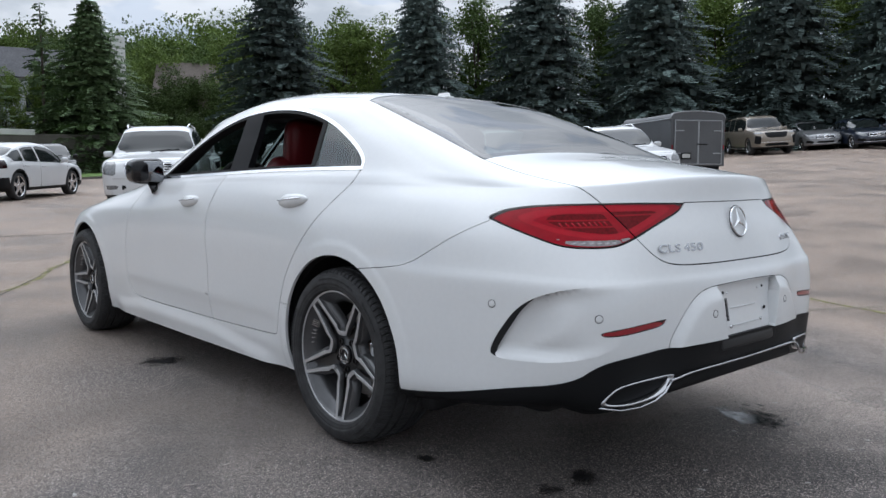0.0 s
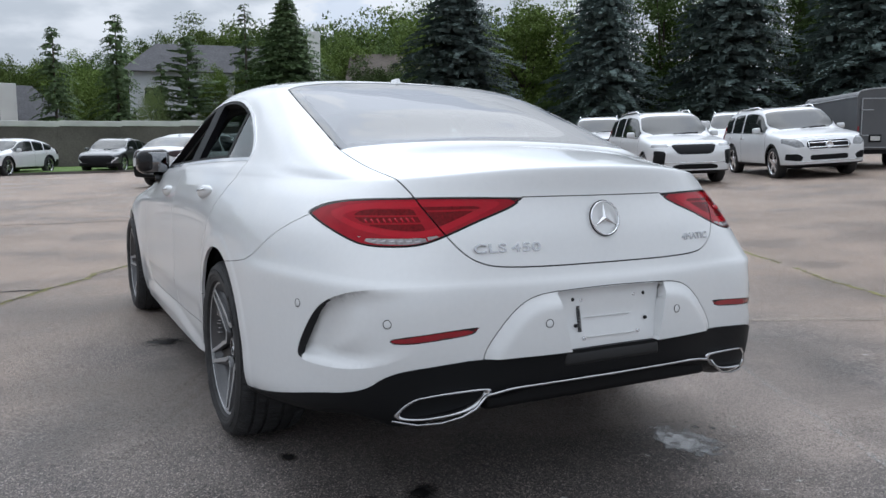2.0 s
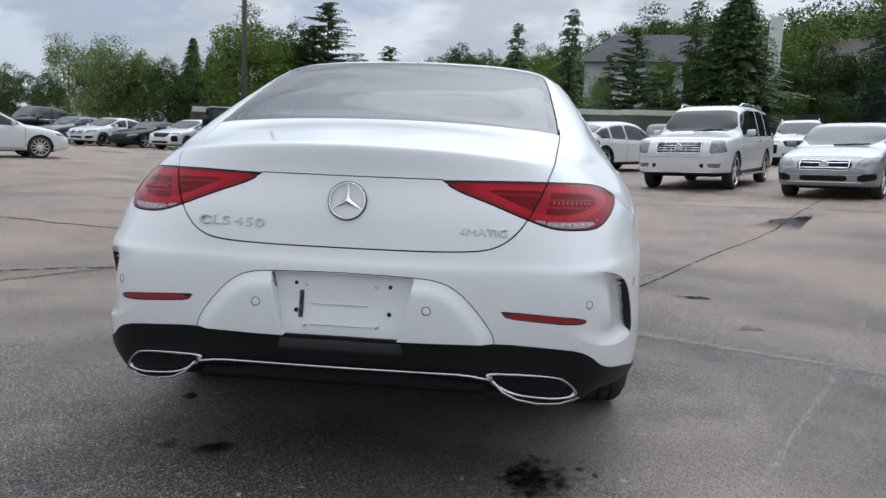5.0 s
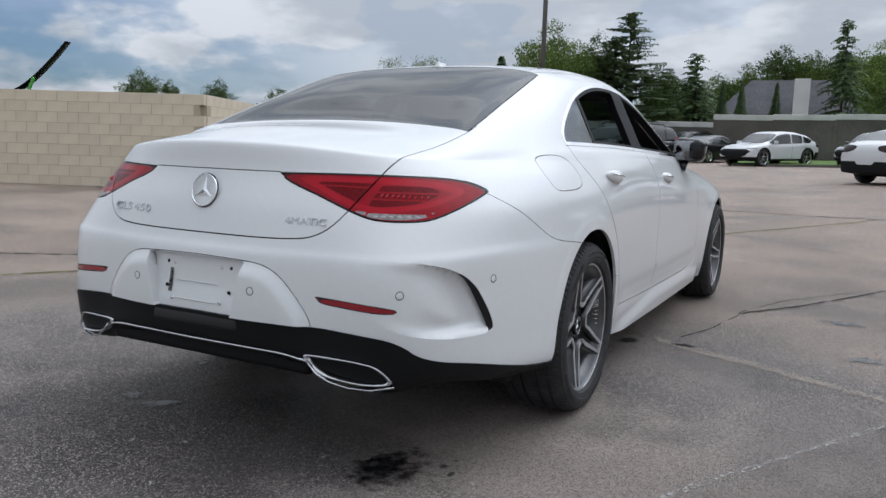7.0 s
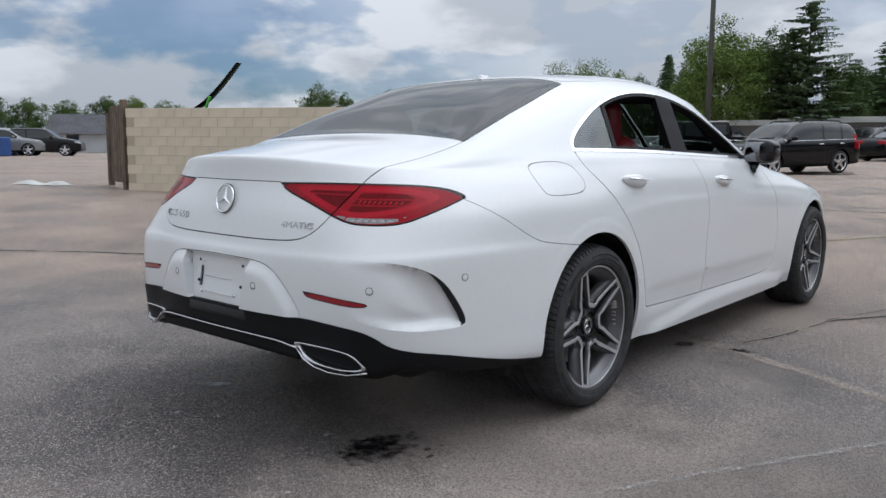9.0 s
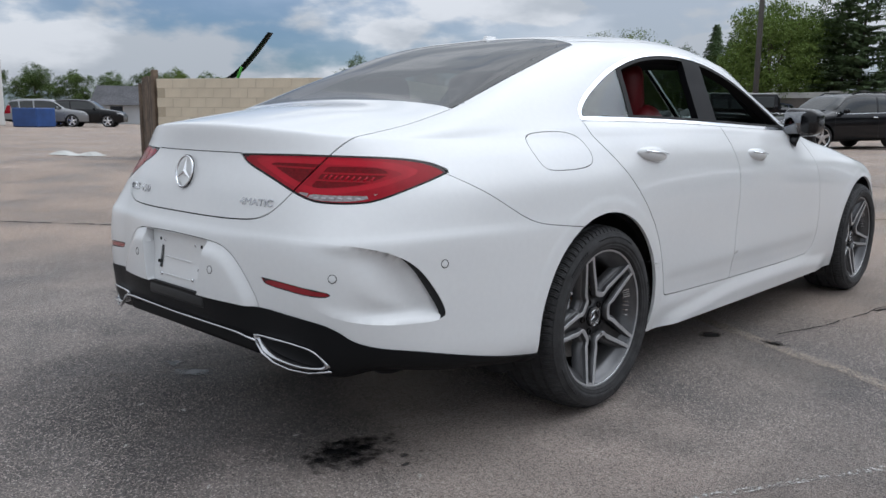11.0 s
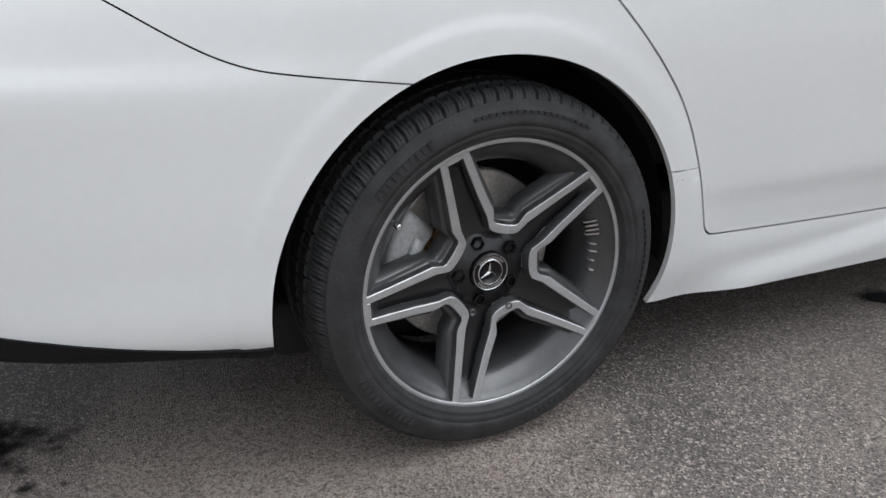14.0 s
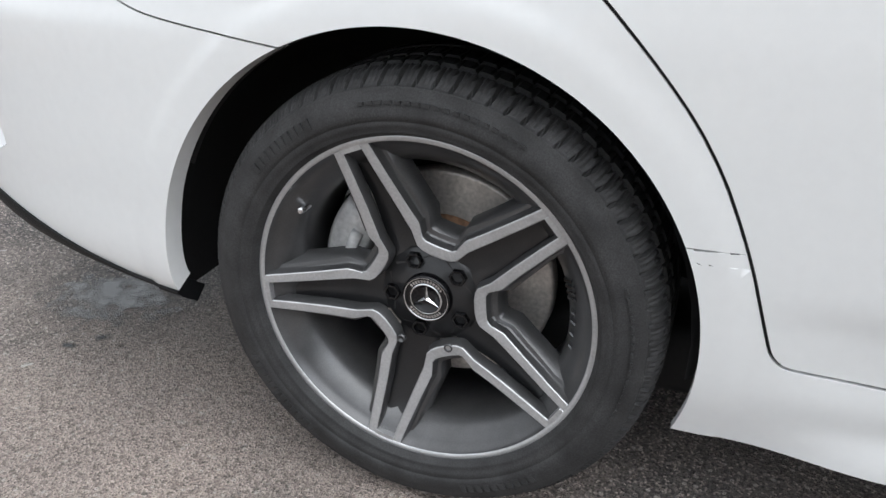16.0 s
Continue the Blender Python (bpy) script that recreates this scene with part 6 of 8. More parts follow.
    def both(name, tags, mat, rim=.02, label=""):
        t = s.t[np.isin(s.tag, tags)]
        if len(t):
            v2, t2 = weld(np.concatenate([v3, v3 * flip]), np.concatenate([t, t[:, ::-1] + len(v3)]))
            return part(name, sheet(name, v2, t2, rim), mat, car, label)

    def sided(name, tags, mat, rim=.015):
        t = s.t[np.isin(s.tag, tags)]
        return [part(name, sheet(name, v3 if g > 0 else v3 * flip, t if g > 0 else t[:, ::-1], rim), mat, car) for g in (1, -1)] if len(t) else []

    both("body", ["shell"], paint)
    both("bonnet", ["bonnet"], paint)
    for tag, lo, hi in doors:
        for g, door in zip((1, -1), sided(tag, [tag], paint)):
            ids = np.unique(s.t[s.tag == tag])
            yc, zc = lo + .16, float(np.interp((lo + hi) / 2, *np.array(shoulder).T)) - .10
            near = v3[ids][np.hypot(v3[ids][:, 1] - yc, v3[ids][:, 2] - zc).argmin()]
            grip = rounded_box(.035, .20, .03, .012, 2)
            bmesh.ops.transform(grip, matrix=Matrix.Translation((g * (near[0] + .012), yc, zc)), verts=grip.verts)
            part("door_handle", grip, SATIN if face in ("star", "chrome") else paint, door)
    for name in ("windscreen", "rear_window"):
        both(name, [name], CAR_GLASS, .01)
    for name in ("quarter_window", "side_window", "front_window"):
        sided("side_window" if name == "front_window" else name, [name], CAR_GLASS, .01)
    sided("belt_trim", ["belt_trim"], SATIN if face in ("star", "chrome") else BLACK, .006)
    rear_half = s.v[s.t][:, :, 1].mean(1) < 0
    s.tag[(s.tag == "arch_trim") & rear_half] = "arch_trim_rear"
    sided("arch_trim", ["arch_trim"], BLACK)
    sided("arch_trim", ["arch_trim_rear"], BLACK)
    both("grille", ["grille"], BLACK, .01)
    both("lower_intake", ["lower_intake"], BLACK, .01)
    both("plate_recess", ["plate_recess"], BLACK if colour == "black" else paint, .01)
    both("shut_line", ["gap"], GAP, 0)
    sided("side_intake", ["side_intake"], BLACK, .01)
    sided("headlamp", ["headlamp"], HEADLAMP, .01)
    sided("fog_lamp", ["fog_lamp"], HEADLAMP, .01)
    sided("light_strip", ["light_strip"], DAYLAMP, .006)
    sided("tail_lamp", ["tail_lamp"], LENS if kind != "crossover" else LENS_EDGE, .01)
    both("lower_skirt", ["sill"], BLACK if tall else paint)
    for g in (1, -1):
        for wy in (y_rear, y_front):
            simple_wheel(car, g, wy, r, wide - .02, spokes)
        zm = float(np.interp(ws_foot - .4, *np.array(shoulder).T)) + .10
        bm = rounded_box(.20, .10, .14, .04, 2)
        bmesh.ops.transform(bm, matrix=Matrix.Translation((g * (wide + .08), ws_foot - .38, zm)), verts=bm.verts)
        join(bm, tube([(g * (wide - .06), ws_foot - .36, zm - .07), (g * (wide + .05), ws_foot - .37, zm - .05)], .025, 6))
        part("door_mirror", bm, paint, car)
        part("wiper", tube([(g * .10, ws_foot + .02, crown_at(ws_foot + .02) + .012), (g * .10 - .42, ws_foot - .05, crown_at(ws_foot - .05) - .005)], .010, 5), BLACK, car)
        if roof_rails:
            q = [rw_top + .35, rw_top + .5, ws_top - .55, ws_top - .3]
            part("roof_rail", tube([(g * wide * .70, q[0], crown_at(q[0]) - .03), (g * wide * .71, q[1], crown_at(q[1]) + .035), (g * wide * .70, q[2], crown_at(q[2]) + .035), (g * wide * .66, q[3], crown_at(q[3]) - .03)], .018, 6), SATIN if colour != "black" else BLACK, car)
    if tall and kind != "pickup":
        part("aerial_fin", rounded_box(.05, .14, .05, .02, 2), paint, car).matrix_basis = Matrix.Translation((0, rw_top + .25, crown_at(rw_top + .25) + .015))
    skin = v3[v3[:, 1] > half - .7]
    at_skin = lambda px, pz: skin[((skin[:, 0] - abs(px)) ** 2 + (skin[:, 2] - pz) ** 2).argmin()][1]
    g_pts = np.array(FACES[face]["grille"])
    g_lo, g_hi, g_half = g_pts[:, 1].min() * zh, g_pts[:, 1].max() * zh, np.sort(g_pts[:, 0])[-2] * wide
    bars, thick = BARS.get(face, (0, 0))
    for k in range(bars):
        zc = g_lo + (g_hi - g_lo) * (k + .5) / bars
        part("grille_bar", tube([(g_half * q, at_skin(g_half * q, zc) + .012, zc) for q in (-.97, -.6, -.3, 0, .3, .6, .97)], thick, 6, .8), CHROME, car)
    if face == "chrome":
        for q in (-.66, -.33, .33, .66):
            part("grille_post", tube([(g_half * q, at_skin(g_half * q, z) + .012, z) for z in (g_lo + .01, (g_lo + g_hi) / 2, g_hi - .01)], .010, 6), CHROME, car)
    if face in BARS:
        rim_pts = [(g_half * 1.02 * a, b) for a, b in ((-.96, g_lo), (-1, (g_lo + g_hi) / 2), (-.97, g_hi), (0, g_hi), (.97, g_hi), (1, (g_lo + g_hi) / 2), (.96, g_lo), (0, g_lo), (-.96, g_lo))]
        part("grille_surround", tube([(px, at_skin(px, pz) + .006, pz) for px, pz in rim_pts], .012, 6), CHROME, car)
        zc = (g_lo + g_hi) / 2
        bm = revolve([(0, .085), (.02, .082), (.02, .066), (.008, .060), (.008, 0)], 24)
        m = Matrix.Translation((0, at_skin(0, zc) + .02, zc)) @ Matrix.Rotation(radians(90), 4, "Z")
        bmesh.ops.transform(bm, matrix=m, verts=bm.verts)
        badge = part("badge", bm, [CHROME], car)
        if face == "star":
            st = star_emblem(.012, .075, .010)
            bmesh.ops.transform(st, matrix=m, verts=st.verts)
            part("badge_star", st, CHROME, badge, smooth_shade=False)
    if face in ("chrome", "mesh", "star"):
        zc = {"chrome": .66, "mesh": .535, "star": .41}[face] * zh
        part("bumper_trim", tube([(.72 * wide * q, at_skin(.72 * wide * q, zc) + .006, zc) for q in (-1, -.75, -.5, 0, .5, .75, 1)], .010, 6), SATIN if face != "chrome" else paint, car)
    bm = rounded_box(wide * 2 - .42, half * 2 - .7, .22, .05, 1)
    bmesh.ops.transform(bm, matrix=Matrix.Translation((0, 0, sill + .08)), verts=bm.verts)
    part("under_tray", bm, CABIN, car)
    if kind in ("big_suv", "pickup"):
        for g in (1, -1):
            box_at("running_board", (.16, 1.9, .05), Matrix.Translation((g * (wide - .02), .1, sill - .02)), SATIN, car, .02)
    slope_x = (ground_z(x + .5, y) - ground_z(x - .5, y))
    slope_y = (ground_z(x, y + .5) - ground_z(x, y - .5))
    up = Vector((-slope_x, -slope_y, 1)).normalized()
    fwd = Vector((math.sin(radians(az)), math.cos(radians(az)), 0))
    right = fwd.cross(up).normalized()
    fwd = up.cross(right)
    car.matrix_basis = Matrix.Translation((x, y, ground_z(x, y) - .004)) @ Matrix((right, fwd, up)).transposed().to_4x4()
    return car


def build_off_roader(x, y, az):
    """A boxy off-roader of flat panels, with its spare wheel on the rear door."""
    car = tagged(new("off_roader"), "black boxy four-wheel-drive off-roader with a spare wheel", "car", "parked cars")
    paint = CAR_PAINT["black"]
    at = lambda dx, dy, dz: Matrix.Translation((dx, dy, dz))
    box_at("lower_body", (1.76, 4.2, .62), at(0, 0, .86), paint, car, .05, "", 2)
    box_at("bonnet", (1.50, 1.35, .16), at(0, 1.38, 1.22), paint, car, .05, "", 2)
    bm = rounded_box(1.70, 2.85, .80, .07, 3)
    for v in bm.verts:
        if v.co.z > 0:
            v.co.x *= .92
            v.co.y = v.co.y * .96 - .06
    bmesh.ops.transform(bm, matrix=at(0, -.68, 1.53), verts=bm.verts)
    part("cabin", bm, paint, car)
    box_at("roof", (1.50, 2.66, .05), at(0, -.74, 1.945), CAP_WHITE, car, .02, "pale flat roof")
    for sx in (-1, 1):
        for yy, ln in ((-1.66, .66), (-.82, .74), (.10, .78)):
            bm = rounded_box(.03, ln, .46, .012, 1)
            bmesh.ops.transform(bm, matrix=at(sx * .828, yy, 1.58) @ Matrix.Rotation(radians(-sx * 9), 4, "Y"), verts=bm.verts)
            part("side_window", bm, CAR_GLASS, car, "", False)
        box_at("side_trim", (.02, 3.5, .035), at(sx * .885, -.1, 1.10), SATIN, car, .006)
        box_at("running_board", (.22, 1.9, .05), at(sx * .90, -.05, .46), SATIN, car, .015)
        for yy in (-1.40, 1.42):
            simple_wheel(car, sx, yy, .40, .93)
            box_at("wheel_flare", (.12, 1.02, .10), at(sx * .90, yy, .86), paint, car, .03)
        box_at("rear_lamp", (.16, .03, .10), at(sx * .70, -2.11, .70), REFLECTOR, car, .01)
        box_at("door_mirror", (.18, .10, .15), at(sx * .98, .52, 1.36), paint, car, .03)
        box_at("headlamp", (.24, .06, .22), at(sx * .60, 2.10, 1.0), HEADLAMP, car, .06)
    box_at("windscreen", (1.36, .03, .50), at(0, .735, 1.56) @ Matrix.Rotation(radians(14), 4, "X"), CAR_GLASS, car, .01)
    box_at("rear_window", (1.20, .03, .46), at(0, -2.10, 1.60), CAR_GLASS, car, .01)
    box_at("rear_bumper", (1.70, .16, .20), at(0, -2.16, .56), BLACK, car, .04)
    box_at("front_bumper", (1.74, .20, .26), at(0, 2.16, .62), paint, car, .05)
    box_at("grille", (.80, .04, .22), at(0, 2.11, 1.0), BLACK, car, .01)
    bm = revolve([(.0, .36), (.20, .36), (.23, .32), (.235, .12), (.22, .0)], 32)
    bmesh.ops.transform(bm, matrix=at(0, -2.10, 1.18) @ Matrix.Rotation(radians(-90), 4, "Z"), verts=bm.verts)
    part("spare_wheel", bm, BLACK, car, "black spare wheel cover")
    car.matrix_basis = Matrix.Translation((x, y, ground_z(x, y) - .004)) @ Matrix.Rotation(radians(-az), 4, "Z")


def build_parked_cars():
    build_parked("big_suv", "white", "white full-size SUV with a chrome bar grille, facing the lane", 5.1, 16.5, 208, "chrome", True)
    build_parked("sedan", "silver", "silver sedan with a round badge in its grille", 7.4, 14.0, 213, "star")
    build_parked("suv", "white", "white SUV with a black mesh grille", 12.9, 12.5, 206, "mesh", True)
    build_parked("suv", "white", "white SUV with a badge grille beside the trailer", 15.8, 11.1, 209, "star", True)
    build_parked("suv", "white", "white SUV parked just behind another", 17.1, 20.4, 218, "mesh", True)
    build_parked("sedan", "white", "white sedan between two rows of SUVs", 23.2, 21.8, 224)
    build_parked("suv", "white", "white SUV with roof rails in the second row", 19.5, 16.2, 226, "plain", True)
    build_parked("suv", "white", "white SUV with roof rails behind the trailer", 23.4, 17.4, 230, "plain", True)
    build_parked("suv", "grey", "dark grey SUV in the middle of the lot", 13.4, 23.9, 208, "mesh", True)
    build_parked("suv", "white", "white SUV behind the chrome-grille one", 11.3, 28.8, 200, "mesh", True)
    build_parked("suv", "red", "dark red SUV parked on its own by the grass", 20.4, 31.4, 208, "mesh")
    build_parked("big_suv", "tan", "tan full-size SUV in the far row", 35.7, 17.0, 224, "mesh")
    build_parked("sedan", "silver", "silver sedan in the far row", 39.5, 16.2, 226, "star")
    build_parked("sedan", "blue", "dark blue sedan in the far row", 39.6, 13.8, 226, "star")
    build_parked("suv", "grey", "dark grey SUV at the end of the far row", 42.2, 12.4, 228, "plain", True)
    build_parked("pickup", "silver", "silver pickup half hidden by the trailer", 33.6, 19.8, 222, "chrome")
    build_parked("crossover", "white", "white crossover seen from behind", 3.4, 23.2, 42, "slim")
    build_parked("suv", "black", "black SUV near the grass edge", 6.9, 33.0, 190, "plain")
    build_parked("crossover", "grey", "grey crossover by the wall", 2.2, 38.6, 206, "slim")
    build_parked("crossover", "white", "white crossover with a black front by the wall", -2.35, 37.4, 212, "slim")
    build_parked("sedan", "black", "black sedan seen from behind, by the wall", -5.7, 40.9, 22)
    build_parked("suv", "black", "black SUV by the wall", -7.9, 45.0, 202, "plain", True)
    build_parked("suv", "black", "black SUV with bright side trim and roof rails", -5.9, 24.3, 207, "star", True)
    build_off_roader(-11.9, 33.0, 62)
    build_parked("sedan", "white", "white sedan with silver wheels standing across the lane", -15.35, 18.5, 42, spokes=12)
    build_parked("pickup", "black", "black crew-cab pickup in the far row", -25.5, 37.8, 200, "chrome")
    build_parked("sedan", "blue", "dark blue sedan in the far row", -22.8, 36.9, 200, "star", spokes=10)
    build_parked("sedan", "white", "white sedan with silver wheels in the far row", -20.3, 36.0, 200, "star", spokes=12)
    build_parked("coupe", "black", "black coupe in the far row", -17.8, 35.1, 200)
    build_parked("sedan", "white", "white sedan with a black grille in the far row", -15.2, 34.2, 200, "mesh", spokes=10)
    build_parked("suv", "red", "red car behind the far row", -26.5, 55.6, 178)
    build_parked("suv", "blue", "dark blue SUV behind the far row", -14.6, 39.6, 190)
    build_parked("suv", "silver", "silver SUV by the blue skip", -49.5, 16.8, 35)
    build_parked("suv", "black", "dark SUV at the far side of the lot", -48.6, 18.6, 35)


# ---- trailer, block enclosure, pole, walls, houses ----
TRAILER_GREY = material("trailer_grey_sheet", (.085, .088, .093), .5, grain=.05, grain_size=40, stain=.12, stain_size=1.2)
TRAILER_TRIM = material("trailer_pale_trim", (.30, .31, .32), .45, metal=.4, stain=.1, stain_size=2)
BLOCK = material("painted_block", (.58, .51, .395), .85, grain=.12, grain_size=60, bump=.003, stain=.12, stain_size=1.5, random_tint=.035)
MORTAR = material("mortar_joint", (.42, .36, .27), .95, grain=.15, grain_size=80)
OLD_WOOD = material("weathered_wood", (.115, .085, .062), .85, grain=.25, grain_size=30, bump=.003, stain=.35, stain_size=3, random_tint=.25)
WALL_CONC = material("stained_concrete_wall", (.105, .095, .085), .9, grain=.15, grain_size=12, stain=.28, stain_size=.5)
CAP_WHITE = material("white_wall_cap", (.52, .52, .50), .8, stain=.15, stain_size=1)
ROOF_GREY = material("grey_shingle_roof", (.075, .075, .082), .9, grain=.3, grain_size=9, stain=.2, stain_size=.8)
ROOF_BROWN = material("brown_shingle_roof", (.105, .088, .075), .9, grain=.3, grain_size=9, stain=.2, stain_size=.8)
SIDING = material("pale_siding", (.46, .48, .50), .7, grain=.05, grain_size=20, stain=.08, stain_size=.7)
WHITE_SIDING = material("white_painted_wall", (.66, .66, .64), .75, stain=.08, stain_size=.5)
DARK_PANE = material("house_window", (.02, .024, .028), .08, spec=.8)
POLE_METAL = material("dark_pole_metal", (.11, .105, .10), .55, metal=.3, grain=.2, grain_size=30)
GREEN_STEEL = material("green_painted_steel", (.10, .42, .06), .5, stain=.2, stain_size=2)
BLUE_STEEL = material("blue_painted_steel", (.02, .06, .20), .5, stain=.2, stain_size=2)


def box_at(name, size, m, mat, parent, bevel=.01, label="", seg=1):
    bm = rounded_box(*size, min(bevel, min(size) * .45), seg)
    bmesh.ops.transform(bm, matrix=m, verts=bm.verts)
    return part(name, bm, mat, parent, label, False)


def build_trailer(x, y, az):
    t = tagged(new("cargo_trailer"), "grey enclosed cargo trailer with rear double doors", "trailer")
    z0, half, low, high = .52, .98, .0, 1.80
    arch = [(-half, low), (half, low)] + [(half - .20 + .20 * math.cos(a), high - .26 + .20 * math.sin(a)) for a in (0, .4, .8, 1.15)]
    arch += [(q, high - .055 * (q / .78) ** 2) for q in (.6, .3, 0, -.3, -.6)] + [(-half + .20 - .20 * math.cos(a), high - .26 + .20 * math.sin(a)) for a in (1.15, .8, .4, 0)]
    turned = Matrix.Translation((0, 0, z0)) @ Matrix.Rotation(radians(90), 4, "Z")
    bm = prism([(-p, q) for p, q in arch], -1.86, 1.86, .02)
    bmesh.ops.transform(bm, matrix=turned, verts=bm.verts)
    part("body", bm, TRAILER_GREY, t, "", False)
    rail = [(p * 1.012, 0, z0 + q * 1.006) for p, q in arch[2:]]
    for yy in (-1.86, 1.86):
        part("roof_rail", tube([(p, yy, q) for p, _, q in rail], .022, 6), TRAILER_TRIM, t)
    for sx in (-1, 1):
        part("side_rail", tube([(sx * .985, -1.86, z0 + 1.56), (sx * .985, 1.86, z0 + 1.56)], .025, 6), TRAILER_TRIM, t)
        door = box_at("rear_door", (.80, .05, 1.42), Matrix.Translation((sx * .43, -1.89, z0 + .78)), TRAILER_GREY, t)
        for dx, dz, sw, sh in ((0, .72, .86, .035), (0, -.72, .86, .035), (.42, 0, .035, 1.42), (-.42, 0, .035, 1.42)):
            box_at("door_edge", (sw, .03, sh), Matrix.Translation((sx * .43 + dx, -1.91, z0 + .78 + dz)), TRAILER_TRIM, door, .008)
        for k in range(2):
            box_at("hinge", (.34, .03, .035), Matrix.Translation((sx * .70, -1.925, z0 + .42 + .74 * k)), TRAILER_TRIM, door)
        box_at("marker_lamp", (.04, .02, .14), Matrix.Translation((sx * .93, -1.885, z0 + .62)), REFLECTOR, t, .005)
        simple_wheel(t, sx, -.2, .33, 1.0)
        box_at("mudguard", (.24, 1.0, .05), Matrix.Translation((sx * 1.0, -.2, .74)), BLACK, t, .02)
    box_at("lock_bar", (.40, .03, .03), Matrix.Translation((.12, -1.935, z0 + .72)), BLACK, t)
    box_at("roof_vent", (.42, .50, .08), Matrix.Translation((0, -.6, z0 + 1.82)), TRAILER_TRIM, t, .03)
    box_at("chassis", (1.7, 3.6, .12), Matrix.Translation((0, 0, .46)), BLACK, t)
    box_at("drawbar", (.12, 1.3, .10), Matrix.Translation((0, 2.4, .44)), BLACK, t)
    box_at("jack_leg", (.08, .08, .46), Matrix.Translation((0, 2.9, .23)), BLACK, t)
    box_at("plate_frame", (.36, .02, .22), Matrix.Translation((-.45, -1.935, z0 + .33)), BLACK, t, .005)
    box_at("plate_bar", (.28, .02, .13), Matrix.Translation((-.45, -1.945, z0 + .33)), CAP_WHITE, t, .005)
    t.matrix_basis = Matrix.Translation((x, y, ground_z(x, y) - .004)) @ Matrix.Rotation(radians(-az), 4, "Z") @ Matrix.Scale(.83, 4)


def along(a, b):
    """A frame whose x axis runs on the ground from a to b."""
    d = Vector((b[0] - a[0], b[1] - a[1], 0))
    return Matrix.Translation((a[0], a[1], 0)) @ Matrix.Rotation(math.atan2(d.y, d.x), 4, "Z"), d.length


def block_mesh(w, h, dpt):
    bm = rounded_box(w - .006, dpt, h - .006, .003, 1)
    me = bpy.data.meshes.new("block")
    bm.to_mesh(me)
    bm.free()
    me.materials.append(BLOCK)
    return me


